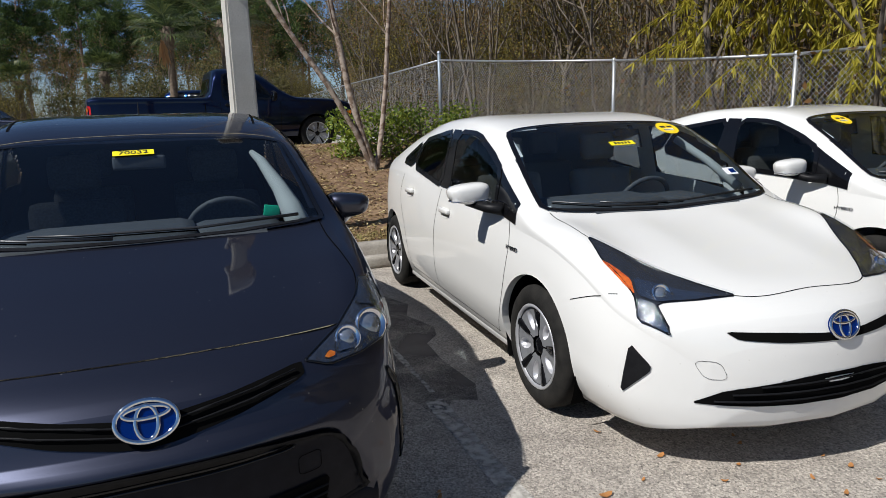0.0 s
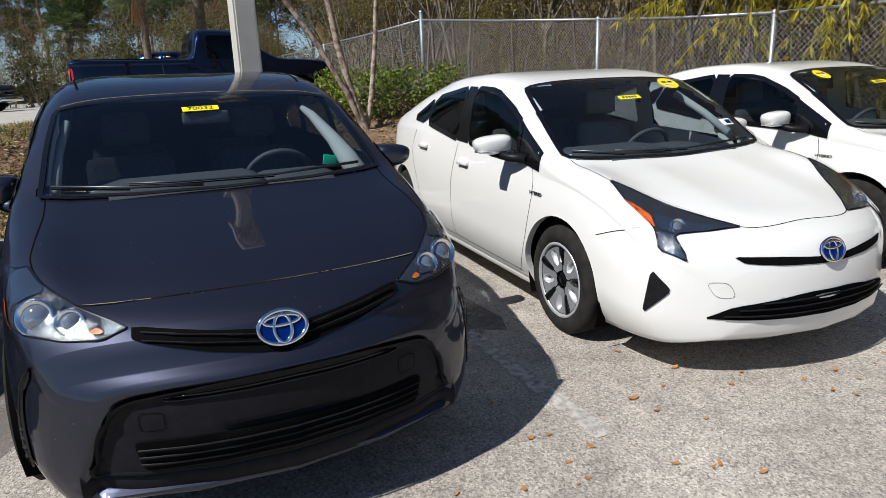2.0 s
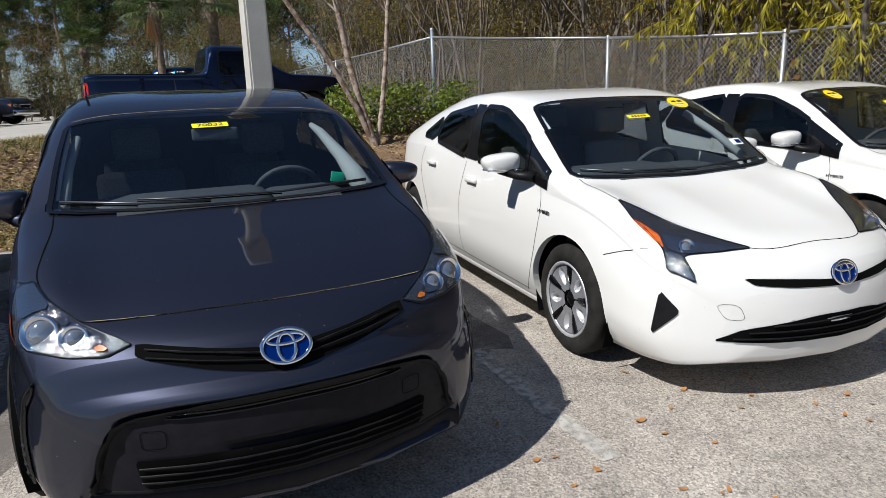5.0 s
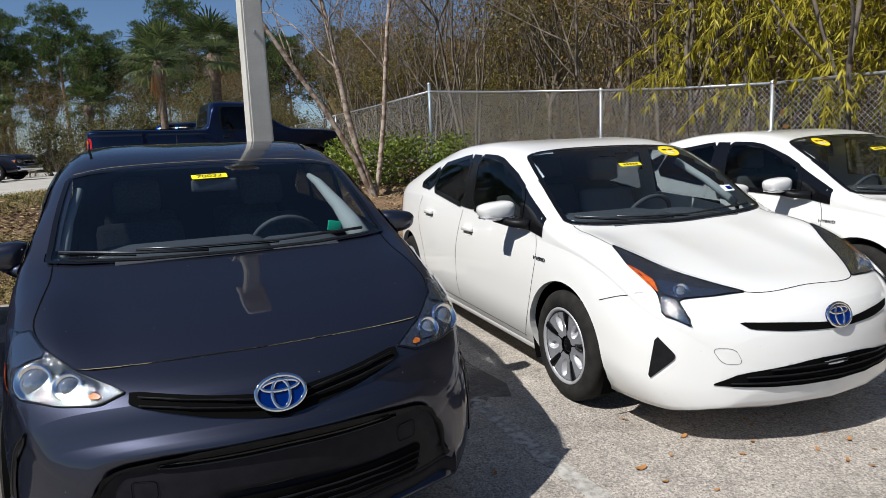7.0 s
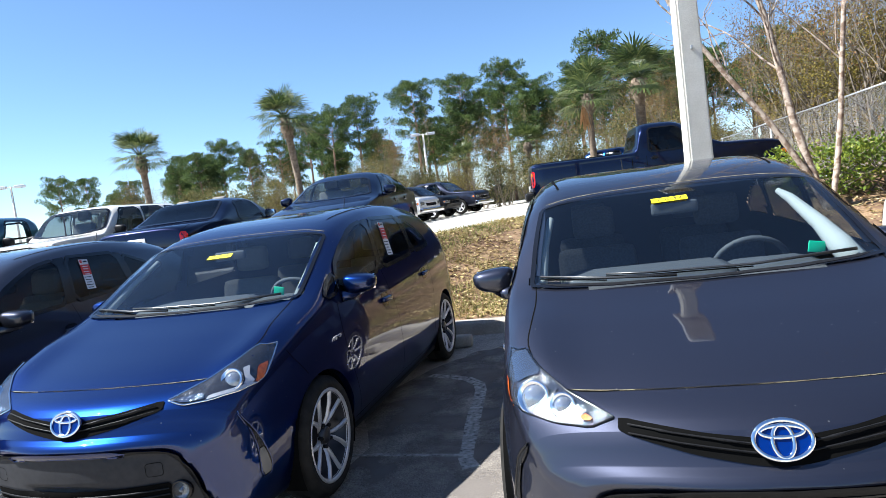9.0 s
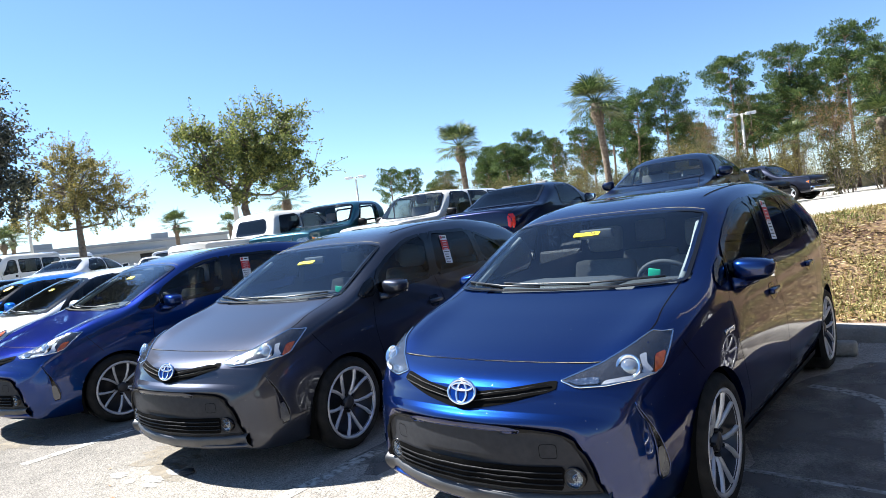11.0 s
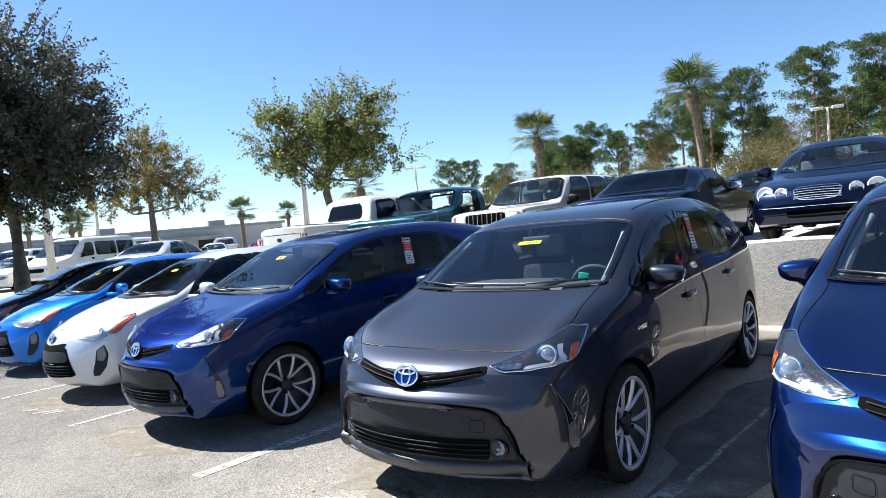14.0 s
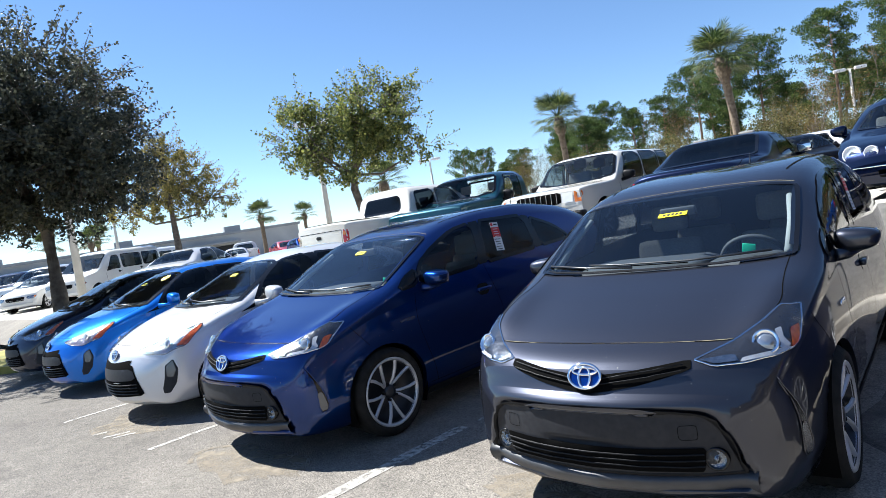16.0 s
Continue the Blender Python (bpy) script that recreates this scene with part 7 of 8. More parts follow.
tagged(part("old_line", ribbon([(-2.6, 1.92), (-1.9, 1.90), (-1.3, 1.84)], 0.02, 0.005), OLD_PAINT, smooth=False), "faint old line across the bay", "line", kind="structure")
for k in range(3):
    x0, y0, a = random.uniform(-10, -3), random.uniform(-1.5, 3.5), random.uniform(0, 6.3)
    pts = []
    for i in range(14):
        pts.append((x0, y0))
        a += random.uniform(-0.5, 0.5)
        x0 += 0.13 * math.cos(a)
        y0 += 0.13 * math.sin(a)
    tagged(part("crack", ribbon(pts, 0.0011, 0.003, jitter=0.6), TAR, smooth=False), "thin dark crack in the paving", "crack", kind="structure")
stop = part("wheel_stop", boxed(((-3.55, 4.55, 0.0), (-1.75, 4.69, 0.12), 0.03)), STONE)
tagged(stop, "low concrete wheel stop behind the blue wagon", "wheel stop", group="wheel stops")
for x in (-0.0, 2.6, -5.4):
    copy_thing(stop, Matrix.Translation((x + 2.65, 0, 0)))

# ---- fallen leaves, clods ----
random.seed(11)
bm = bmesh.new()
for k in range(7):
    a = 2 * math.pi * k / 7
    bm.verts.new((0.032 * math.cos(a), 0.016 * math.sin(a), 0.006 + 0.006 * math.cos(2 * a)))
mid = bm.verts.new((0, 0, 0.0))
vs = bm.verts[:7]
for k in range(7):
    bm.faces.new((vs[k], vs[(k + 1) % 7], mid))
leaf = tagged(part("fallen_leaf", bm, LEAF_DRY), "orange brown dry leaf lying on the paving", "leaf", group="fallen leaves")
leaf.matrix_world = pose(1.55, 0.30, 0.004)
for i in range(130):
    x, y = random.uniform(0.9, 4.2), random.uniform(-1.1, 0.75)
    if i > 70:
        x, y = random.uniform(-6.5, 1.0), random.uniform(-1.2, 0.5)
    s = random.uniform(0.3, 0.7)
    c = copy_thing(leaf, pose(x, y, 0.005, random.uniform(-12, 12), random.uniform(-12, 12), random.uniform(0, 360)))
    c.scale = (s, s * random.uniform(0.7, 1.2), s)
bm = bmesh.new()
bmesh.ops.create_icosphere(bm, subdivisions=3, radius=0.04)
for v in bm.verts:
    v.co = v.co * (1 + 0.9 * noise.noise(v.co * 24) + 0.3 * noise.noise(v.co * 90))
    v.co.z *= 0.35
    v.co.x *= 1.3
tagged(part("clod", bm, TAR), "dark clod of asphalt on the paving", "clod").matrix_world = pose(-5.25, 0.56, 0.016, 0, 0, 40)
random.seed(14)
for x, y, a, b in ((-5.74, 0.33, 0.09, 0.05), (-5.40, 0.40, 0.13, 0.05), (-5.37, 0.54, 0.10, 0.045), (-5.30, 0.33, 0.08, 0.04), (-5.52, 0.30, 0.05, 0.04)):
    bm = bmesh.new()
    k = 18
    ring = [bm.verts.new((x + a * math.cos(6.2832 * i / k) * random.uniform(0.75, 1.15), y + b * math.sin(6.2832 * i / k) * random.uniform(0.7, 1.2), 0.0045)) for i in range(k)]
    bm.faces.new(ring)
    tagged(part("paint_mark", bm, OLD_PAINT, smooth=False), "pale blotch of old paint on the paving", "paint mark", kind="structure")

for x, y, a, b in ((-8.0, 0.30, 0.60, 0.26), (-5.72, 0.72, 0.36, 0.20), (-5.42, 0.52, 0.24, 0.13), (-10.3, 0.35, 0.5, 0.3)):
    bm = bmesh.new()
    k = 26
    bm.faces.new([bm.verts.new((x + a * math.cos(6.2832 * i / k) * (1 + 0.7 * noise.noise((x, y, i * 0.45))), y + b * math.sin(6.2832 * i / k) * (1 + 0.7 * noise.noise((y, x, i * 0.45))), 0.0025)) for i in range(k)])
    tagged(part("dirt_patch", bm, SAND, smooth=False), "sandy dirt dried on the paving", "dirt patch", kind="structure")
# dark patches in the gaps of the row, painted to deepen the shade there
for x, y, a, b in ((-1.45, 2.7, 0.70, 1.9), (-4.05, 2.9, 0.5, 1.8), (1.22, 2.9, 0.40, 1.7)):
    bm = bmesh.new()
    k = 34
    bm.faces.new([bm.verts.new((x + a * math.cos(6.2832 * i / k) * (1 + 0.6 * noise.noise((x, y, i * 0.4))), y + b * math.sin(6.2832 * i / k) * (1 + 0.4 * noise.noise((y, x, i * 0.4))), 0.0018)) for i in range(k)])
    tagged(part("oil_stain", bm, BAY_SHADE, smooth=False), "dark patch in the bay, scuffs with painted shade between the cars", "stain", kind="structure")
tagged(part("dirt_rim", ribbon([(-8.1 + 0.55 * math.cos(t * 0.16), 0.28 + 0.24 * math.sin(t * 0.16)) for t in range(12, 26)], 0.022, 0.0032, jitter=0.3), SAND, smooth=False), "pale curved rim of a dried puddle", "dirt patch", kind="structure")
for x, y, l in ((-10.42, 0.05, 0.14), (-10.18, 0.06, 0.26), (-10.05, 0.10, 0.22)):
    tagged(part("paint_mark", ribbon([(x + 0.1 * l * k, y + 0.2 * l * k) for k in range(5)], 0.022, 0.0045, jitter=0.2), OLD_PAINT, smooth=False), "short worn dash of old paint", "paint mark", kind="structure")

# grit and crumbs on the paving
random.seed(17)
bm = bmesh.new()
for i in range(5200):
    x, y, r = random.uniform(-11, 5.5), random.uniform(-1.6, 1.2), random.uniform(0.0018, 0.0055)
    p = [bm.verts.new((x + r * math.cos(a) * random.uniform(0.6, 1.3), y + r * math.sin(a) * random.uniform(0.6, 1.3), 0.001)) for a in (0.3, 2.4, 4.5)]
    q = bm.verts.new((x, y, r * 0.9))
    for i0 in range(3):
        bm.faces.new((p[i0], p[(i0 + 1) % 3], q))
GRIT = mat("loose grit", (0.10, 0.09, 0.08), 0.95)
gn, gg, gr = GRIT.node_tree, GRIT.node_tree.nodes.new("ShaderNodeNewGeometry"), GRIT.node_tree.nodes.new("ShaderNodeValToRGB")
gr.color_ramp.elements[0].color, gr.color_ramp.elements[1].color = (0.05, 0.04, 0.03, 1), (0.50, 0.44, 0.36, 1)
gn.links.new(gg.outputs["Random Per Island"], gr.inputs["Fac"])
gn.links.new(gr.outputs["Color"], gn.nodes["Principled BSDF"].inputs["Base Color"])
tagged(part("grit", bm, GRIT, smooth=False), "loose grit and crumbs on the paving", "grit", kind="stuff")

# ---- bank cover: dry leaves and grass ----
random.seed(21)
bm = bmesh.new()
for i in range(36000):
    near = i >= 24000
    x, y = (random.uniform(-2.95, 2.2), random.uniform(5.3, 9.0)) if near else (random.uniform(-2.95, 6.8), random.uniform(5.3, 12.4))
    crest = min(max(8.4 + (x + 3.1) * 2.3, 7.6), 12.5)
    if y > crest + 0.3:
        continue
    z = bank(x, y) + 0.01
    a, t = random.uniform(0, 6.3), random.uniform(-0.6, 0.6)
    l, w = random.uniform(0.015, 0.05), random.uniform(0.006, 0.016)
    if near:
        l, w = random.uniform(0.018, 0.038), random.uniform(0.005, 0.013)
    d, s = Vector((math.cos(a), math.sin(a), t * 0.6)), Vector((-math.sin(a), math.cos(a), random.uniform(-0.5, 0.5)))
    c = Vector((x, y, z + random.uniform(0, 0.03)))
    bm.faces.new([bm.verts.new(c - d * l), bm.verts.new(c + s * w), bm.verts.new(c + d * l), bm.verts.new(c - s * w)])
LITTER = mat("bark and leaf litter", (0.22, 0.13, 0.06), 0.95, spec=0.1)
nt = LITTER.node_tree
gi, rr = nt.nodes.new("ShaderNodeNewGeometry"), nt.nodes.new("ShaderNodeValToRGB")
for p, c in ((0.0, (0.11, 0.065, 0.03)), (0.45, (0.22, 0.15, 0.065)), (0.75, (0.33, 0.26, 0.11)), (1.0, (0.52, 0.42, 0.24))):
    e = rr.color_ramp.elements.new(p) if p not in (0.0, 1.0) else rr.color_ramp.elements[0 if p == 0 else -1]
    e.color = (*c, 1)
nt.links.new(gi.outputs["Random Per Island"], rr.inputs["Fac"])
nt.links.new(rr.outputs["Color"], nt.nodes["Principled BSDF"].inputs["Base Color"])
tagged(part("litter", bm, LITTER, smooth=False), "brown bark chips and dry leaves strewn over the bank", "litter", kind="stuff")
bm = bmesh.new()
for i in range(44000):
    x, y = random.uniform(-2.98, 3.0), random.uniform(5.3, 12.6)
    crest = min(max(8.4 + (x + 3.1) * 2.3, 7.6), 12.5)
    if y > crest + 0.3 or noise.noise((x * 0.8, y * 0.8, 7)) + (0.5 if y > crest - 1.6 or y < 5.7 else -0.12) - 0.25 * max(0, x - 0.2) < -0.06:
        continue
    z = bank(x, y) - 0.005
    a, h = random.uniform(0, 6.3), random.uniform(0.03, 0.10)
    b = Vector((x, y, z))
    tip = b + Vector((random.uniform(-0.05, 0.05), random.uniform(-0.05, 0.05), h))
    s = Vector((math.cos(a), math.sin(a), 0)) * 0.006
    bm.faces.new([bm.verts.new(b - s), bm.verts.new(b + s), bm.verts.new(tip)])
tagged(part("grass", bm, GRASS_MAT, smooth=False), "short dry yellow green grass on the bank", "grass", kind="stuff")

# ---- light pole on the bank ----
pole = thing("light_pole", "square pale concrete light pole on the bank", "pole", pose(0.77, 5.85, 0.14, 0, 0, 8))
bm = bmesh.new()
w0, w1, h = 0.135, 0.095, 6.0
lo = [bm.verts.new((sx * w0, sy * w0, -0.1)) for sx, sy in ((-1, -1), (1, -1), (1, 1), (-1, 1))]
hi = [bm.verts.new((sx * w1, sy * w1, h)) for sx, sy in ((-1, -1), (1, -1), (1, 1), (-1, 1))]
for i in range(4):
    bm.faces.new((lo[i], lo[(i + 1) % 4], hi[(i + 1) % 4], hi[i]))
bm.faces.new(hi)
bmesh.ops.bevel(bm, geom=[e for e in bm.edges if abs(e.verts[0].co.z - e.verts[1].co.z) > 5], offset=0.02, segments=2, affect="EDGES")
part("shaft", bm, POLE_CONC, pole, smooth=False)
part("lamp_head", boxed(((-0.15, -0.42, h + 0.02), (0.25, 0.30, h + 0.16), 0.04)), STICK_WHITE, pole)
part("bolt", boxed(((-0.012, -0.15, 2.62), (0.012, -0.11, 2.66), 0.004)), GALV, pole)


def street_light(x, y, z, h, turn=0, heads=2, r=0.09, label="slim white car park light with two box heads"):
    p = thing("street_light", label, "street light", pose(x, y, z, 0, 0, turn), group="car park lights")
    bm = bmesh.new()
    tube(bm, [(0, 0, 0), (0, 0, h)], [r * 1.25, r * 0.75], 10)
    part("shaft", bm, POLE_CONC, p)
    bm = bmesh.new()
    tube(bm, [(-0.45, 0, h - 0.05), (0.45, 0, h - 0.05)], 0.04, 8)
    part("arm", bm, POLE_CONC, p)
    for s in ((-1, 1) if heads == 2 else (1,)):
        hd = part("lamp_head", boxed(((s * 0.28, -0.22, h - 0.14), (s * 0.98, 0.22, h + 0.06), 0.03)), STICK_WHITE, p)
        part("diffuser", boxed(((s * 0.33, -0.18, h - 0.155), (s * 0.93, 0.18, h - 0.14), 0.004)), G_CLEAR, hd)
    return p


street_light(-13.2, 51.0, 0.4, 6.9, 20, r=0.11)
street_light(-44.0, 40.5, 0.4, 6.6, 30)
street_light(-30.75, 6.43, 0.4, 7.4, 0, r=0.13, label="pale round concrete light pole beside the oak")
street_light(-65.2, 20.6, 0.4, 8.0, 10, r=0.13)
street_light(-30.5, 18.3, 0.4, 7.0, 40, r=0.13, label="pale light pole behind the small oak")

# ---- chain-link fence ----
FENCE = [(6.35, 45.0), (6.30, 33.0), (6.2, 24.0), (6.085, 13.7), (6.94, 7.8), (7.35, 4.6), (7.7, 1.4), (8.0, -1.8), (8.3, -5.0)]


def fence_foot(x, y):
    return 0.24 + 0.73 * smooth((y - 5) / 8)


def fence(points, height, label, posts_every=True, cell=0.075):
    f = thing("fence", label, "fence")
    tops = []
    for i, (x, y) in enumerate(points):
        z = fence_foot(x, y)
        corner = (x, y) == (6.085, 13.7)
        bm = bmesh.new()
        h = height + (0.17 if corner else 0.0)
        r = 0.045 if corner else 0.03
        tube(bm, [(x, y, z - 0.05), (x, y, z + h)], r, 10)
        p = part("post", bm, GALV_BLUE if corner else GALV, f)
        bm = bmesh.new()
        lathe(bm, [(0, r * 1.25), (0.03, r * 1.15), (0.05, 0.005)], 10, Matrix.Translation((x, y, z + h)) @ Matrix.Rotation(radians(-90), 4, "Y"))
        part("post_cap", bm, GALV, p)
        tops.append(Vector((x, y, z + height)))
    for a, b in zip(tops, tops[1:]):
        bm = bmesh.new()
        sag = Vector((0, 0, -0.02))
        tube(bm, [a, a.lerp(b, 0.5) + sag, b], 0.022, 8)
        part("rail", bm, GALV, f)
        L = (b - a).length
        d = (b - a) / L
        bm = bmesh.new()
        hw = height - 0.04
        n = int((L + hw) / cell) + 1
        side = Vector((-d.y, d.x, 0))
        for s in (1, -1):
            for k in range(n):
                u0 = k * cell - hw
                lo, hi = max(u0, 0), min(u0 + hw, L)
                if hi <= lo:
                    continue
                q0, q1 = lo - u0, hi - u0
                if s < 0:
                    p0, p1 = a + d * (L - lo), a + d * (L - hi)
                else:
                    p0, p1 = a + d * lo, a + d * hi
                p0, p1 = p0 - Vector((0, 0, hw - q0)), p1 - Vector((0, 0, hw - q1))
                t = (p1 - p0).normalized()
                w = t.cross(side.normalized()) * 0.0017
                bm.faces.new([bm.verts.new(p0 - w), bm.verts.new(p1 - w), bm.verts.new(p1 + w), bm.verts.new(p0 + w)])
        part("mesh", bm, WIRE, f, smooth=False)
    return f


fence(FENCE, 1.86, "galvanised chain-link fence at the edge of the wood")

# ---- long low building, far left ----
BLD = mat("weathered stucco", (0.46, 0.46, 0.45), 0.9, noise_scale=0.3, color2=(0.36, 0.36, 0.36))
ROOFM = mat("flat roof edge", (0.30, 0.31, 0.32), 0.8, noise_scale=0.5, color2=(0.24, 0.25, 0.26))
WIN = mat("dark far glass", (0.02, 0.025, 0.03), 0.1, coat=0.5)
hall = thing("warehouse", "long low grey flat-roofed building far off", "building", pose(-92, 18, 0.6, 0, 0, 68))
part("wall", boxed(((-34, 0, 0), (34, 18, 3.4), 0.02)), BLD, hall, smooth=False)
part("roof", boxed(((-34.3, -0.3, 3.4), (34.3, 18.3, 3.75), 0.02)), ROOFM, hall, smooth=False)
part("awning", boxed(((-20, -1.8, 2.3), (26, 0.02, 2.5), 0.02)), ROOFM, hall, smooth=False)
for i in range(9):
    x = -30 + 6.6 * i
    w = part("window", boxed(((x, -0.06, 0.7), (x + 2.6, 0.02, 2.1), 0.01)), BLD, hall, smooth=False)
    part("pane", boxed(((x + 0.08, -0.075, 0.78), (x + 2.52, -0.05, 2.02), 0.005)), WIN, w, smooth=False)
for x in (-22, -4, 11, 25):
    part("roof_unit", boxed(((x, 6, 3.75), (x + 2.2, 8, 4.7), 0.05)), ROOFM, hall, smooth=False)

# ---- plants ----


def leaf_mat(name, *colors, glow=0.35, rough=0.6):
    """Leaves: each takes its own shade; some light comes through."""
    m = bpy.data.materials.new(name)
    m.use_nodes = True
    n, l = m.node_tree.nodes, m.node_tree.links
    b = n["Principled BSDF"]
    b.inputs["Roughness"].default_value = rough
    g, r, tr, mx = n.new("ShaderNodeNewGeometry"), n.new("ShaderNodeValToRGB"), n.new("ShaderNodeBsdfTranslucent"), n.new("ShaderNodeMixShader")
    k = len(colors)
    for i, c in enumerate(colors):
        e = r.color_ramp.elements[0] if i == 0 else (r.color_ramp.elements[-1] if i == k - 1 else r.color_ramp.elements.new(i / (k - 1)))
        e.color = (*c, 1)
    l.new(g.outputs["Random Per Island"], r.inputs["Fac"])
    l.new(r.outputs["Color"], b.inputs["Base Color"])
    l.new(r.outputs["Color"], tr.inputs["Color"])
    mx.inputs["Fac"].default_value = glow
    l.new(b.outputs[0], mx.inputs[1])
    l.new(tr.outputs[0], mx.inputs[2])
    l.new(mx.outputs[0], n["Material Output"].inputs["Surface"])
    return m


BARK = mat("grey brown bark", (0.09, 0.07, 0.052), 0.95, noise_scale=7, color2=(0.19, 0.16, 0.125), bump=0.8, bump_scale=18)
BARK_PALE = mat("peeling pale bark", (0.38, 0.31, 0.25), 0.9, noise_scale=11, color2=(0.17, 0.115, 0.08), bump=0.9, bump_scale=16, fine=0.4, contrast=(0.46, 0.58))
BARK_PINE = mat("pine bark", (0.14, 0.09, 0.06), 0.95, noise_scale=3, color2=(0.24, 0.16, 0.11), bump=0.8, bump_scale=10)
PALM_BARK = mat("palm bark", (0.20, 0.155, 0.11), 0.95, noise_scale=9, color2=(0.11, 0.08, 0.055), bump=0.9, bump_scale=24)
L_PINE = leaf_mat("pine needles", (0.020, 0.044, 0.012), (0.050, 0.090, 0.020), (0.13, 0.17, 0.034), glow=0.25, rough=0.8)
L_OAK = leaf_mat("live oak leaves", (0.060, 0.084, 0.024), (0.145, 0.175, 0.045), (0.33, 0.33, 0.085), glow=0.42)
# darker, greyer oak leaves: the tree's backlit side is put into the colour
L_OAK_DARK = leaf_mat("oak leaves darkened as backlit", (0.030, 0.037, 0.028), (0.062, 0.070, 0.050), (0.14, 0.14, 0.085), glow=0.28)
L_OAK_PALE = leaf_mat("thin oak leaves", (0.11, 0.105, 0.03), (0.20, 0.175, 0.05), (0.32, 0.25, 0.08), glow=0.4)
L_UNDER = leaf_mat("dark green scrub leaves", (0.045, 0.052, 0.018), (0.105, 0.105, 0.035), (0.22, 0.18, 0.07), glow=0.35, rough=0.95)
L_BRUSH = leaf_mat("thicket leaves", (0.060, 0.036, 0.016), (0.13, 0.080, 0.024), (0.23, 0.16, 0.035), (0.22, 0.10, 0.04), glow=0.35)
L_BRUSH2 = leaf_mat("olive thicket leaves", (0.045, 0.038, 0.012), (0.115, 0.095, 0.018), (0.26, 0.205, 0.03), glow=0.35)
L_BAMBOO = leaf_mat("long yellow green leaves", (0.22, 0.20, 0.014), (0.40, 0.35, 0.022), (0.55, 0.46, 0.05), glow=0.45)
L_HEDGE = leaf_mat("glossy hedge leaves", (0.07, 0.12, 0.015), (0.17, 0.24, 0.025), (0.32, 0.36, 0.04), glow=0.35, rough=0.6)
L_PALM = leaf_mat("palm fronds", (0.030, 0.054, 0.016), (0.065, 0.098, 0.027), (0.16, 0.18, 0.055), glow=0.3, rough=0.5)
L_DEAD = leaf_mat("dead palm fronds", (0.40, 0.22, 0.10), (0.52, 0.32, 0.16), glow=0.2)


def rand_dir():
    z, a = random.uniform(-1, 1), random.uniform(0, 2 * math.pi)
    r = math.sqrt(1 - z * z)
    return Vector((r * math.cos(a), r * math.sin(a), z))


def leaves(bm, c, spread, count, size, narrow=0.5, droop=0.0):
    for _ in range(count):
        p = c + rand_dir() * spread * random.random() ** 0.5
        d = (rand_dir() + Vector((0, 0, -droop))).normalized()
        s = d.cross(rand_dir()).normalized()
        l = size * random.uniform(0.6, 1.3)
        w = l * narrow * 0.5
        bm.faces.new([bm.verts.new(p), bm.verts.new(p + d * l * 0.5 + s * w), bm.verts.new(p + d * l), bm.verts.new(p + d * l * 0.5 - s * w)])


def limb(bm, start, way, length, r, depth, tips, bend=0.35, split=3, up=0.15, shrink=0.66, sides=6):
    pts, p, d = [start.copy()], start.copy(), way.normalized()
    k = 4
    for i in range(k):
        d = (d + rand_dir() * bend * 0.5 + Vector((0, 0, up * 0.4))).normalized()
        p = p + d * length / k
        pts.append(p.copy())
    tube(bm, pts, [r * (1 - 0.45 * i / k) for i in range(k + 1)], sides if depth > 1 else 3, closed_ends=False)
    tips.append((pts[-1], depth))
    if depth > 0:
        for i in range(split):
            at = pts[random.choice((2, 3, 4))]
            w = (d * 0.8 + rand_dir() * 0.9 + Vector((0, 0, up))).normalized()
            limb(bm, at, w, length * shrink * random.uniform(0.75, 1.2), r * 0.55, depth - 1, tips, bend, split, up, shrink, sides)


def tree_thing(name, label, category, wood, bark, crown, leaf, group=""):
    t = thing(name, label, category, group=group)
    part("trunk", wood, bark, t)
    if crown:
        part("crown", crown, leaf, t, smooth=False)
    return t


def needles(bm, c, spread, count):
    """A flat-bottomed tuft of needle sprays that point up and out."""
    for _ in range(count):
        d = rand_dir()
        p = c + Vector((d.x * spread, d.y * spread, d.z * spread * 0.7)) * random.random() ** 0.4
        w = (d + Vector((0, 0, 0.7))).normalized()
        s = w.cross(rand_dir()).normalized() * random.uniform(0.030, 0.050)
        l = random.uniform(0.16, 0.30)
        bm.faces.new([bm.verts.new(p), bm.verts.new(p + w * l * 0.55 + s), bm.verts.new(p + w * l), bm.verts.new(p + w * l * 0.55 - s)])


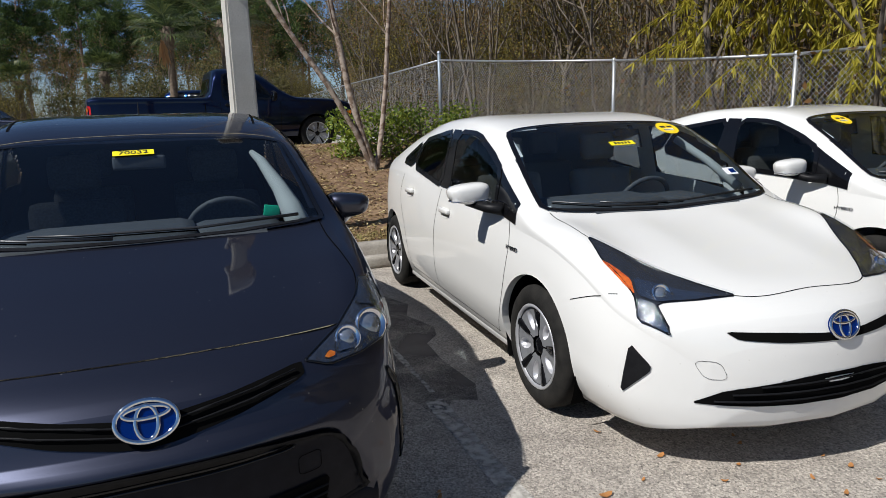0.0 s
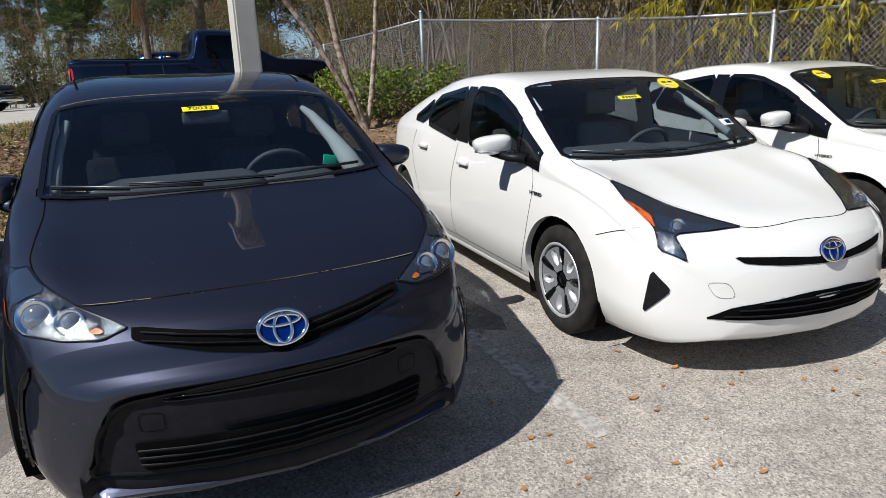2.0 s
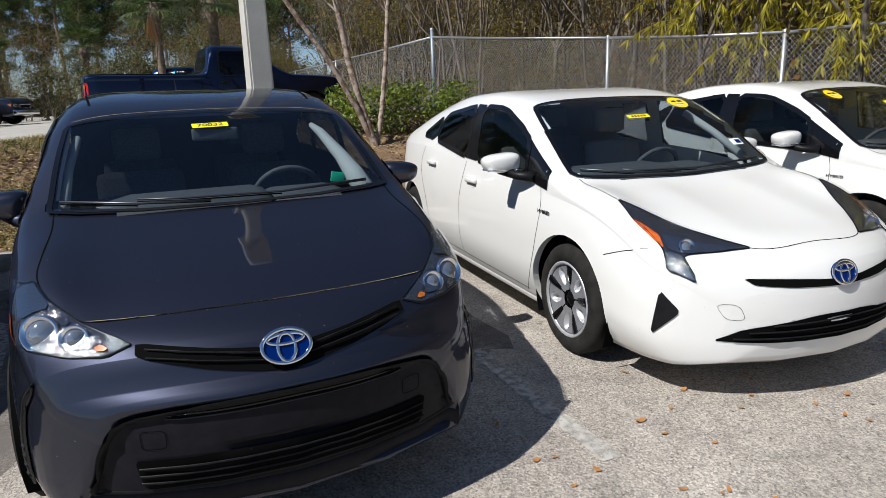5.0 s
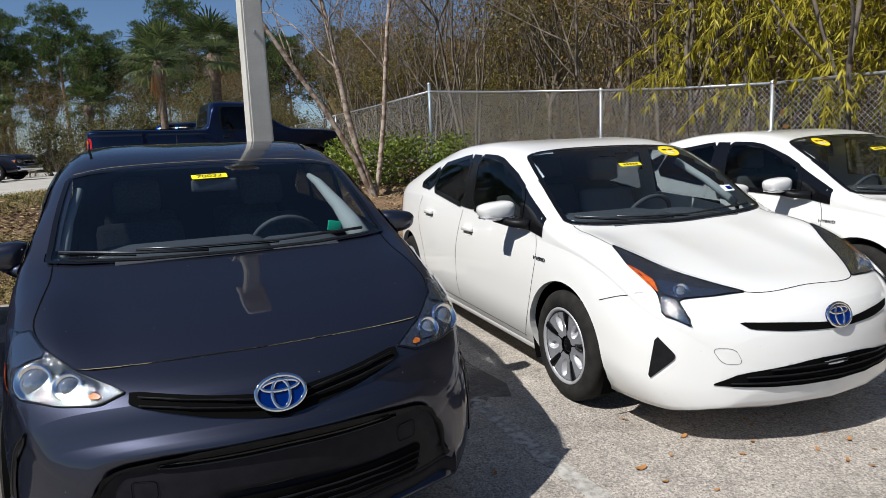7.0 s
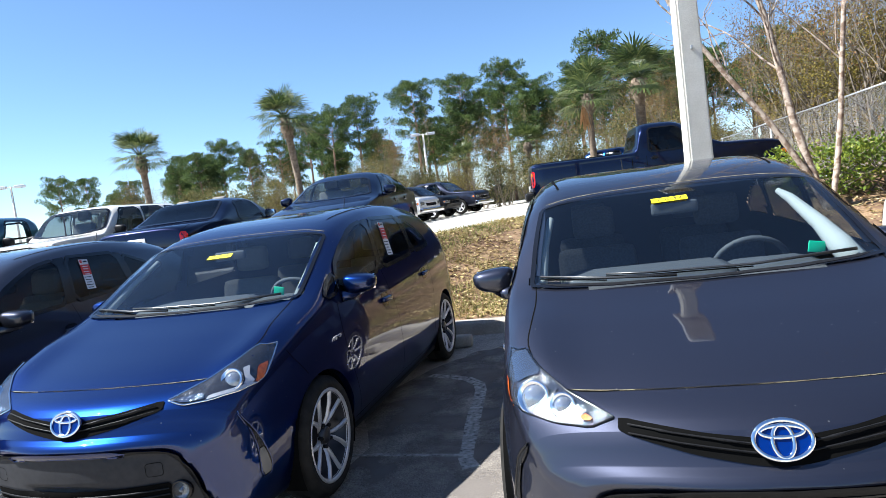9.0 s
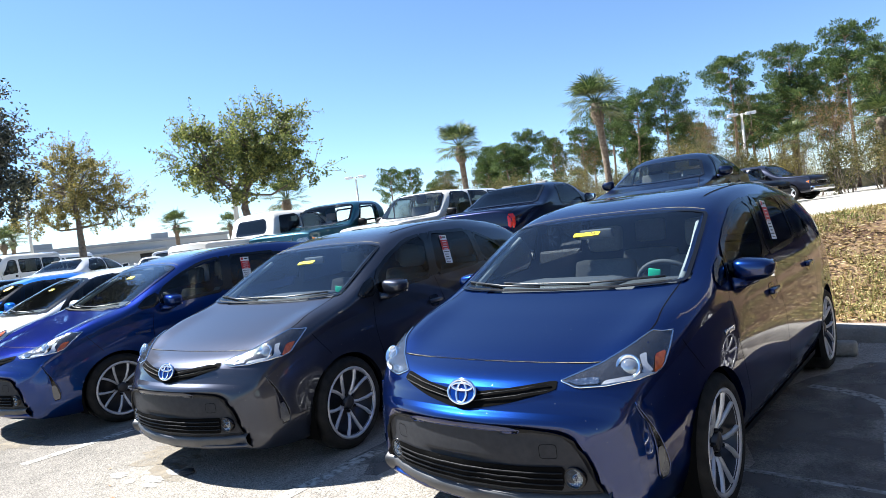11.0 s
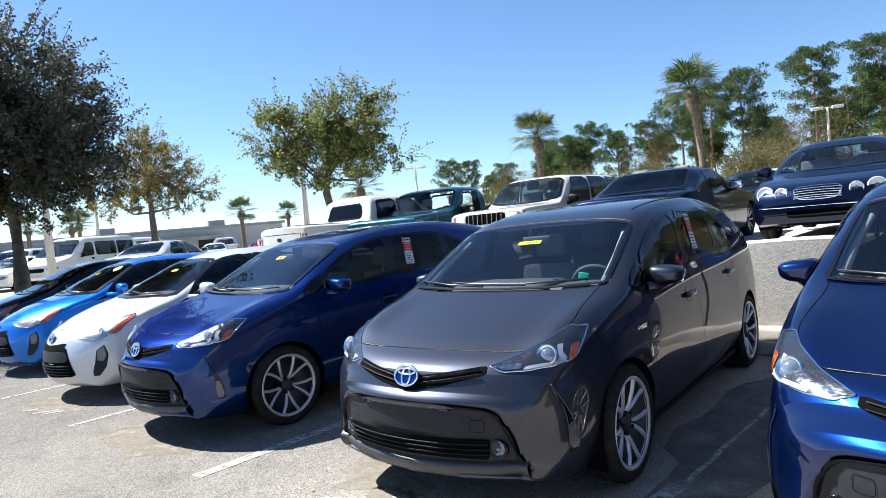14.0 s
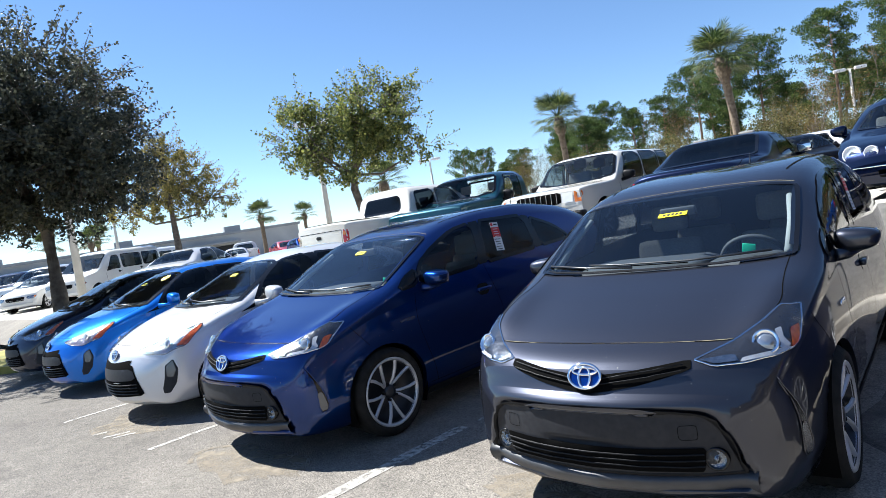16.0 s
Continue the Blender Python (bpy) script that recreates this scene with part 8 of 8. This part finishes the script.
def pine(seed, h):
    random.seed(seed)
    wood, crown = bmesh.new(), bmesh.new()
    lean = Vector((random.uniform(-0.03, 0.03), random.uniform(-0.03, 0.03), 1))
    tube(wood, [lean * (h * f) + Vector((0.15 * math.sin(f * 5 + seed), 0.1 * math.cos(f * 4), 0)) for f in (0, 0.25, 0.5, 0.75, 1.0)], [0.20, 0.17, 0.14, 0.09, 0.03], 8)
    base = random.uniform(0.46, 0.60)
    for i in range(24):
        f = base + (0.98 - base) * (i / 23) ** 0.8
        c = lean * (h * f)
        a = i * 2.4 + random.uniform(-0.5, 0.5)
        g = (f - base) / (1 - base)
        R = h * 0.25 * (0.55 + 0.9 * g - 1.15 * g ** 3) * random.uniform(0.5, 1.15)
        tip = c + Vector((math.cos(a) * R, math.sin(a) * R, R * random.uniform(0.1, 0.5)))
        tube(wood, [c, c.lerp(tip, 0.5) + Vector((0, 0, 0.1)), tip], [0.05, 0.035, 0.015], 4, closed_ends=False)
        for j in range(4):
            q = c.lerp(tip, 0.55 + 0.17 * j) + Vector((random.uniform(-0.35, 0.35), random.uniform(-0.35, 0.35), random.uniform(-0.1, 0.25)))
            needles(crown, q + Vector((0, 0, 0.12)), 0.56, 130)
    return tree_thing("pine_tree", "tall slender pine with bare lower trunk", "pine tree", wood, BARK_PINE, crown, L_PINE, "row of pines")


def oak(seed, h, lobes, leaf, clumps, per, label, lean=(0, 0), trunk_h=0.3, leaf_size=0.08, start_r=None, sprigs=0, gap=-0.36):
    """A broad tree: limbs grow out to lobes of many small leafy clumps."""
    random.seed(seed)
    wood, crown = bmesh.new(), bmesh.new()
    r = start_r or h * 0.022
    th = h * trunk_h
    top = Vector((lean[0] * th, lean[1] * th, th))
    core = sum((Vector(c) for c, _ in lobes), Vector()) / len(lobes)
    tube(wood, [(0, 0, -0.15), top * 0.5 + Vector((0.05, 0, 0)), top, top.lerp(core, 0.6), core + Vector((0, 0, 0.6))], [r * 1.25, r, r * 0.85, r * 0.55, r * 0.2], 10, closed_ends=False)
    total = sum(a * b * c for _, (a, b, c) in lobes)
    for ctr, rad in lobes:
        ctr = Vector(ctr)
        n = max(3, int(clumps * rad[0] * rad[1] * rad[2] / total))
        mid = top.lerp(ctr, 0.5) + rand_dir() * 0.2
        tube(wood, [top.lerp(core, 0.25), mid, ctr], [r * 0.34, r * 0.25, r * 0.12], 6, closed_ends=False)
        for k in range(n):
            d = rand_dir()
            f = random.random() ** 0.4
            bump = 1 + 0.25 * noise.noise(d * 2.2 + ctr)
            p = ctr + Vector((d.x * rad[0], d.y * rad[1], d.z * rad[2])) * f * bump
            if noise.noise(p * 1.1 + Vector((seed, 0, 0))) < gap:
                continue
            if k % 3 == 0:
                tube(wood, [ctr.lerp(p, 0.15), ctr.lerp(p, 0.6) + rand_dir() * 0.12, p], [r * 0.16, r * 0.1, 0.006], 4, closed_ends=False)
            leaves(crown, p, random.uniform(0.12, 0.28), per, leaf_size, 0.6)
        for k in range(int(sprigs * n)):
            d = rand_dir()
            d.z = abs(d.z)
            p = ctr + Vector((d.x * rad[0], d.y * rad[1], d.z * rad[2])) * 0.9
            e = p + (d + rand_dir() * 0.5).normalized() * random.uniform(0.4, 0.9)
            tube(wood, [p, p.lerp(e, 0.5) + rand_dir() * 0.06, e], [0.012, 0.008, 0.004], 3, closed_ends=False)
            for f in (0.4, 0.6, 0.8, 1.0):
                leaves(crown, p.lerp(e, f), 0.10, max(2, per // 12), leaf_size * 0.9, 0.6)
    return tree_thing("oak_tree", label, "tree", wood, BARK, crown, leaf, "car park trees")


def brush_tree(seed, h, leaf, density, stems, bark, label, leaf_size=0.085):
    random.seed(seed)
    wood, crown = bmesh.new(), bmesh.new()
    tips = []
    for s in range(stems):
        a = random.uniform(0, 6.3)
        b = Vector((math.cos(a), math.sin(a), 0)) * random.uniform(0, 0.7)
        limb(wood, b - Vector((0, 0, 0.1)), Vector((math.cos(a) * 0.25, math.sin(a) * 0.25, 1)), h * 0.5, random.uniform(0.03, 0.065), 3, tips, bend=0.4, split=3, up=0.35, shrink=0.6, sides=5)
    for p, d in tips:
        if d <= 2 and random.random() < 0.85:
            leaves(crown, p, 0.55, int(density * 0.8), leaf_size, 0.5)
    for _ in range(12):
        p = Vector((random.uniform(-1.2, 1.2), random.uniform(-1.2, 1.2), random.uniform(0.2, h * 0.45)))
        leaves(crown, p, 0.6, int(density * 1.5), leaf_size, 0.5)
    return tree_thing("thicket_tree", label, "tree", wood, bark, crown, leaf, "trees of the thicket")


def fan_palm(seed, h, R, fronds, label, dead=0, lean=(0, 0), tr=0.15):
    random.seed(seed)
    wood, crown = bmesh.new(), bmesh.new()
    top = Vector((lean[0], lean[1], h))
    pts = [Vector((lean[0] * f * f, lean[1] * f * f, h * f)) for f in (0, 0.3, 0.6, 0.82, 0.9, 1.0)]
    tube(wood, pts, [tr * 1.25, tr, tr * 0.9, tr * 0.95, tr * 1.7, tr * 1.1], 10)
    for i in range(30):
        a, z = i * 2.4, h * (0.82 + 0.15 * i / 30)
        c = top * (z / h) + Vector((0, 0, 0))
        o = Vector((math.cos(a), math.sin(a), 0))
        tube(wood, [c + o * tr * 0.9, c + o * tr * 1.9 + Vector((0, 0, 0.16))], [0.03, 0.015], 4)

    def fan(bm, c, d, size, spread, drop):
        side = d.cross(Vector((0, 0, 1))).normalized()
        nor = side.cross(d).normalized()
        k = 15
        for j in range(k):
            t = (j / (k - 1) - 0.5) * spread
            w = (d * math.cos(t) + side * math.sin(t)).normalized()
            l = size * (1 - 0.25 * abs(t) / spread * 2) * random.uniform(0.85, 1.1)
            mid = c + w * l * 0.6 + nor * 0.04
            tip = c + w * l + Vector((0, 0, -drop * l * random.uniform(0.6, 1.3)))
            s = w.cross(nor).normalized() * 0.028 * size / 0.8
            bm.faces.new([bm.verts.new(c), bm.verts.new(mid + s), bm.verts.new(tip), bm.verts.new(mid - s)])
    for i in range(fronds):
        a = i * 2.399 + random.uniform(-0.2, 0.2)
        el = math.sin(random.uniform(-0.45, 1.4))
        d = Vector((math.cos(a) * math.sqrt(max(0.05, 1 - el * el)), math.sin(a) * math.sqrt(max(0.05, 1 - el * el)), el)).normalized()
        L = R * random.uniform(0.42, 0.58)
        e = top + d * L + Vector((0, 0, -0.08 * (1 - el)))
        tube(crown, [top, top + d * L * 0.5 + Vector((0, 0, 0.05)), e], [0.018, 0.014, 0.010], 3, closed_ends=False)
        dd = (d + Vector((0, 0, -0.05))).normalized()
        fan(crown, e, dd, R * random.uniform(0.5, 0.65), 2.9, 0.14)
    t = tree_thing("palm_tree", label, "palm tree", wood, PALM_BARK, crown, L_PALM, "cabbage palms")
    if dead:
        bm = bmesh.new()
        for i in range(dead):
            a = random.uniform(0, 6.3)
            c = top + Vector((math.cos(a) * 0.15, math.sin(a) * 0.15, -0.1))
            for j in range(16):
                tip = c + Vector((random.uniform(-0.22, 0.22), random.uniform(-0.22, 0.22), -random.uniform(0.7, 1.3)))
                s = Vector((random.uniform(-1, 1), random.uniform(-1, 1), 0)).normalized() * 0.025
                bm.faces.new([bm.verts.new(c), bm.verts.new(c.lerp(tip, 0.6) + s * 2 + Vector((s.y, s.x, 0)) * 3), bm.verts.new(tip), bm.verts.new(c.lerp(tip, 0.6) - s * 2)])
        part("dead_fronds", bm, L_DEAD, t, "hanging dead orange brown fronds", smooth=False)
    return t


# pines beyond the upper lot
pines = [pine(31, 13.5), pine(32, 12.0), pine(33, 15.0), pine(34, 11.0)]
random.seed(77)
spots = []
for i in range(54):
    f = i / 53
    x = -46 + 62 * f + random.uniform(-1.5, 1.5)
    y = 46 + 16 * min(f * 1.7, 1) + random.uniform(-4, 9) - 20 * max(0, f - 0.70)
    spots.append((x, y, f))
for i, (x, y, f) in enumerate(spots):
    s = (0.52 + 0.32 * min(1, f * 1.5)) * random.uniform(0.84, 1.12)
    m = pose(x, y, 0.4, 0, 0, random.uniform(0, 360))
    t = pines[i] if i < 4 else copy_thing(pines[i % 4], m)
    t.matrix_world = m @ Matrix.Diagonal((s, s, s, 1))

# cabbage palms
def put(t, x, y, z, turn=0.0, s=1.0):
    t.matrix_world = pose(x, y, z, 0, 0, turn) @ Matrix.Diagonal((s, s, s, 1))
    return t


put(fan_palm(41, 5.0, 1.45, 50, "cabbage palm with bare grey trunk", tr=0.155, lean=(-0.25, 0.1)), -19.9, 24.4, 0.35)
put(fan_palm(42, 5.25, 1.4, 52, "tall cabbage palm with bare grey trunk", tr=0.15, lean=(-0.30, 0.0)), -11.75, 22.9, 0.45)
p3 = put(fan_palm(43, 3.9, 1.4, 34, "cabbage palm with dead hanging fronds", dead=2, tr=0.13), -0.1, 22.4, 0.75)
p4 = put(fan_palm(44, 4.3, 1.6, 40, "cabbage palm before the thicket", tr=0.19), 1.75, 23.4, 0.75)
for x, y, s in ((-58, 36, 0.9), (-76, 18, 1.1), (-80, 24, 1.2), (-70, 20, 1.0), (-40.5, 20.5, 0.75), (-24, 16.5, 0.72), (-15, 47, 0.9), (-4, 42, 1.0), (-24, 45, 0.8), (-8, 40, 0.85)):
    c = copy_thing(p4, pose(x, y, 0.4, 0, 0, x * 31 % 360))
    c.matrix_world = pose(x, y, 0.4, 0, 0, x * 31 % 360) @ Matrix.Diagonal((s, s, s, 1))

# trees of the car park
put(oak(51, 7.2, [((0, -0.2, 4.5), (2.4, 2.1, 2.1)), ((-1.6, -0.9, 4.3), (1.9, 1.8, 1.8)), ((1.0, 0.5, 3.8), (1.5, 1.5, 1.5)), ((0.4, -1.4, 4.2), (1.6, 1.6, 1.8))], L_OAK_DARK, 2300, 62,
        "dense dark live oak at the end of the row", trunk_h=0.34, leaf_size=0.085, start_r=0.15, sprigs=0.14, gap=-0.28), -18.75, 2.30, 0.10)
put(oak(52, 6.8, [((0.3, 0.2, 4.3), (1.3, 1.3, 1.2)), ((1.35, 1.2, 3.35), (0.7, 0.7, 0.45)), ((-1.3, -1.0, 4.0), (0.95, 0.95, 0.95)), ((-0.4, -0.4, 3.2), (1.0, 1.0, 0.6)), ((0.9, 0.8, 5.25), (0.7, 0.7, 0.65)), ((-1.3, -1.2, 5.0), (0.7, 0.7, 0.4))], L_OAK, 760, 48,
        "leaning young oak with a ragged crown", lean=(-0.12, -0.1), trunk_h=0.36, leaf_size=0.10, sprigs=0.35, gap=-0.16), -19.4, 11.6, 0.45)
put(oak(53, 8.4, [((0, 0, 4.9), (2.4, 2.4, 1.9)), ((1.5, 1.3, 3.9), (1.5, 1.5, 1.0)), ((-1.6, -1.4, 3.9), (1.4, 1.4, 1.0)), ((0, 0, 6.5), (1.2, 1.2, 0.9))], L_OAK_PALE, 620, 46,
        "thin-leaved young oak on the upper lot", trunk_h=0.30, leaf_size=0.11, sprigs=0.3, gap=-0.2), -35.1, 12.4, 0.42)
put(oak(54, 8.0, [((0, 0, 4.6), (3.2, 3.2, 2.4)), ((1.5, 0, 3.5), (2, 2, 1.4))], L_OAK, 380, 45, "live oak far down the car park", trunk_h=0.25, leaf_size=0.11), -46, 1.5, 0.3)

# slender peeling trees on the bank
random.seed(61)
wood = bmesh.new()
tips = []
for dx, dy, r, mid in ((-2.6, 0.25, 0.052, 0.10), (-1.05, 0.4, 0.066, -0.06), (0.75, 0.2, 0.048, 0.05)):
    pts = []
    for k in range(9):
        f = k / 8
        pts.append(Vector((dx * f * 1.25 + mid * math.sin(f * 9), dy * f + 0.05 * math.sin(f * 7 + dx), 6.2 * f - 0.1)))
    tube(wood, pts, [r * (1 - 0.6 * k / 8) for k in range(9)], 9, closed_ends=False)
    for k in (3, 4, 5, 6, 7, 8):
        for _ in range(2):
            limb(wood, pts[k], Vector((random.uniform(-1, 1), random.uniform(-0.6, 0.6), 1.0)), random.uniform(0.9, 1.6), r * 0.28, 2, tips, bend=0.45, split=2, up=0.2, sides=4)
crown = bmesh.new()
for p, d in tips:
    if random.random() < 0.15:
        leaves(crown, p, 0.25, 5, 0.05, 0.5)
put(tree_thing("bank_tree", "three-stemmed tree with peeling pale bark", "tree", wood, BARK_PALE, crown, L_BRUSH), 3.12, 9.2, bank(3.12, 9.2) - 0.02)

# clipped hedge by the fence
random.seed(62)
hedge = thing("hedge", "clipped glossy green shrub by the fence", "shrub", pose(3.95, 10.25, 0.72))
bm = bmesh.new()
for _ in range(30):
    tube(bm, [(random.uniform(-1.0, 1.0), random.uniform(-0.4, 0.4), 0), (random.uniform(-1.2, 1.2), random.uniform(-0.5, 0.5), random.uniform(0.5, 0.9))], [0.015, 0.006], 4)
part("trunk", bm, BARK, hedge)
bm = bmesh.new()
for _ in range(150):
    c = Vector((random.uniform(-1.3, 1.35), random.uniform(-0.5, 0.5), random.uniform(0.1, 0.95) * (1 - 0.12 * random.random())))
    leaves(bm, c, 0.2, 34, 0.075, 0.55)
part("crown", bm, L_HEDGE, hedge, smooth=False)

# thicket behind the fence
kinds = [brush_tree(71, 7.5, L_BRUSH, 30, 5, BARK, "tangled half-bare thicket tree with brown leaves"),
         brush_tree(72, 6.0, L_BRUSH2, 38, 5, BARK, "tangled thicket tree with olive leaves"),
         brush_tree(73, 8.5, L_BRUSH, 22, 4, BARK, "thin bare-limbed thicket tree"),
         brush_tree(74, 5.0, L_BRUSH2, 42, 6, BARK, "low bushy thicket tree with olive leaves"),
         brush_tree(75, 5.5, L_UNDER, 28, 6, BARK, "dark green bushy tree under the pines", 0.17),
         brush_tree(76, 5.0, L_UNDER, 24, 5, BARK, "dark green scrub under the pines", 0.17)]
random.seed(80)
places = []
for i in range(60):
    row = i % 3
    x = 8.6 + row * 3.2 + random.uniform(-0.8, 0.8)
    y = -4 + (i // 3) * 2.05 + random.uniform(-0.8, 0.8)
    places.append((x + max(0, y - 14) * 0.02, y, wood_ground(x, y)))
for i in range(32):
    places.append((-38 + i * 1.55 + random.uniform(-0.6, 0.6), 41 + 0.12 * i + random.uniform(-2.0, 2.5), 0.4))
for i in range(10):
    places.append((2.5 + random.uniform(0, 4.5), 31 + i * 1.3, 0.7))
for i in range(15):
    places.append((-26 + i * 2.0 + random.uniform(-0.5, 0.5), 37.5 + 0.1 * i + random.uniform(-0.8, 0.8), 0.1))
used = set()
for i, (x, y, z) in enumerate(places):
    k = random.choice((0, 1, 2, 3)) if i < 60 else random.choice((4, 5, 1, 3, 0))
    s = random.uniform(0.8, 1.25) * (0.75 if i >= 60 else 1.0)
    m = pose(x, y, z, 0, 0, random.uniform(0, 360))
    t = kinds[k] if k not in used else copy_thing(kinds[k], m)
    used.add(k)
    t.matrix_world = m @ Matrix.Diagonal((s, s, s, 1))

# leafy tangle close behind the fence
random.seed(88)
for mat_leaf, cnt, zmax, tag in ((L_BRUSH2, 520, 3.6, "olive gold leaves of the tangle behind the fence"), (L_BRUSH, 420, 4.4, "brown leaves of the tangle behind the fence")):
    bm = bmesh.new()
    for i in range(cnt):
        y = random.uniform(-2.0, 15.0)
        x = 6.75 + 0.135 * max(0, 13.7 - y) * 0.9 + random.uniform(0.3, 2.6)
        z = wood_ground(x, y) + 0.1 + zmax * random.random()
        if noise.noise((x * 0.6, y * 0.6, z * 0.8)) < -0.15:
            continue
        leaves(bm, Vector((x, y, z)), 0.5, 44, 0.058, 0.45, 0.3)
    tagged(part("undergrowth", bm, mat_leaf, smooth=False), tag, "undergrowth", kind="stuff")

# undergrowth and the depth of the wood
random.seed(90)
bm = bmesh.new()
for i in range(700):
    y = random.uniform(-8, 42)
    x = random.uniform(7.9, 19) if y < 20 else random.uniform(7.2, 16)
    leaves(bm, Vector((x, y, wood_ground(x, y) + random.uniform(0.1, 1.9))), 0.7, 46, 0.075, 0.5)
tagged(part("undergrowth", bm, L_BRUSH2, smooth=False), "olive undergrowth filling the thicket behind the fence", "undergrowth", kind="stuff")
bm = bmesh.new()
for i in range(900):
    y = random.uniform(-8, 40)
    x = random.uniform(8.2, 18)
    z = wood_ground(x, y)
    a = random.uniform(0, 6.3)
    p0 = Vector((x, y, z + random.uniform(0, 1)))
    d = Vector((math.cos(a) * 0.5, math.sin(a) * 0.5, random.uniform(0.4, 1.2)))
    L = random.uniform(0.8, 2.4)
    p1 = p0 + d * L * 0.5 + rand_dir() * 0.15
    tube(bm, [p0, p1, p1 + (d + rand_dir() * 0.5) * L * 0.5], [0.012, 0.009, 0.004], 3, closed_ends=False)
TWIG = mat("dry twigs", (0.26, 0.20, 0.14), 0.9, noise_scale=2, color2=(0.14, 0.10, 0.07))
tagged(part("twigs", bm, TWIG, smooth=False), "tangle of bare dry twigs and vines", "twigs", kind="stuff")
# bamboo sprays over the fence
bm = bmesh.new()
wood = bmesh.new()
for i in range(330):
    y = random.uniform(1.5, 6.9)
    x = 7.0 + 0.13 * (7.8 - y) + random.uniform(-0.05, 1.6)
    z = random.uniform(2.05, 4.6) + 0.42 * max(0, y - 5.5)
    d = Vector((random.uniform(-1, 0.6), random.uniform(-0.8, 0.8), random.uniform(-0.7, 0.4))).normalized()
    p = Vector((x, y, z))
    pts = [p]
    for k in range(5):
        d = (d + Vector((0, 0, -0.16))).normalized()
        p = p + d * 0.2
        pts.append(p)
        for _ in range(9):
            w = (d * 0.5 + rand_dir() * 0.6 + Vector((0, 0, -0.75))).normalized()
            l = random.uniform(0.12, 0.24)
            s = w.cross(rand_dir()).normalized() * 0.012
            bm.faces.new([bm.verts.new(p), bm.verts.new(p + w * l * 0.4 + s), bm.verts.new(p + w * l), bm.verts.new(p + w * l * 0.4 - s)])
    tube(wood, pts, [0.007] * 6, 3, closed_ends=False)
for i in range(26):
    x, y = 8.6 + random.uniform(0, 1.5), random.uniform(1.5, 7.5)
    tube(wood, [(x, y, 0.3), (x - 0.1, y, 2.5), (x - 0.5, y + random.uniform(-0.3, 0.3), 4.8)], [0.018, 0.014, 0.006], 5)
bam = thing("bamboo", "yellow green bamboo leaning over the fence", "bamboo")
part("trunk", wood, L_BAMBOO, bam)
part("crown", bm, L_BAMBOO, bam, smooth=False)
# low dark scrub line far behind the pines
bm = bmesh.new()
low, high = [], []
for i in range(120):
    x = -75 + i * 0.85
    y = 66 + 3 * noise.noise((x * 0.2, 1, 1))
    low.append(bm.verts.new((x, y, 0)))
    high.append(bm.verts.new((x, y, 2.5 + 1.3 * noise.noise((x * 0.5, 3, 3)) + 0.8 * noise.noise((x * 1.9, 5, 1)))))
for i in range(119):
    bm.faces.new((low[i], low[i + 1], high[i + 1], high[i]))
SCRUB = mat("far scrub", (0.055, 0.060, 0.032), 1.0, noise_scale=2.5, color2=(0.13, 0.115, 0.07), fine=0.6)
tagged(part("backdrop", bm, SCRUB), "far dark scrub behind the pines", "woodland", kind="structure")
# the wood's far depth: one dark uneven sheet behind the trees, shade in its colour
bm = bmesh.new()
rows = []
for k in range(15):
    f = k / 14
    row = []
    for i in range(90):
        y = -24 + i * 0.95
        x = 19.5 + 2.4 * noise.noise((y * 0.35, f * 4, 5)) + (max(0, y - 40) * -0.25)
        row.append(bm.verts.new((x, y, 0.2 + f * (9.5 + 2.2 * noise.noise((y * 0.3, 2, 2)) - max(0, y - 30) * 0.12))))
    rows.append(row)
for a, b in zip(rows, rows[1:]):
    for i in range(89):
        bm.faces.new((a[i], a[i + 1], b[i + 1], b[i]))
DEEP = mat("painted shade of the thicket", (0.03, 0.022, 0.010), 1.0, noise_scale=1.2, color2=(0.09, 0.065, 0.025), bump=1.0, bump_scale=4, fine=0.6)
tagged(part("backdrop", bm, DEEP), "dark brown olive sheet, the wood's shaded depth put into its colour", "woodland", kind="structure")
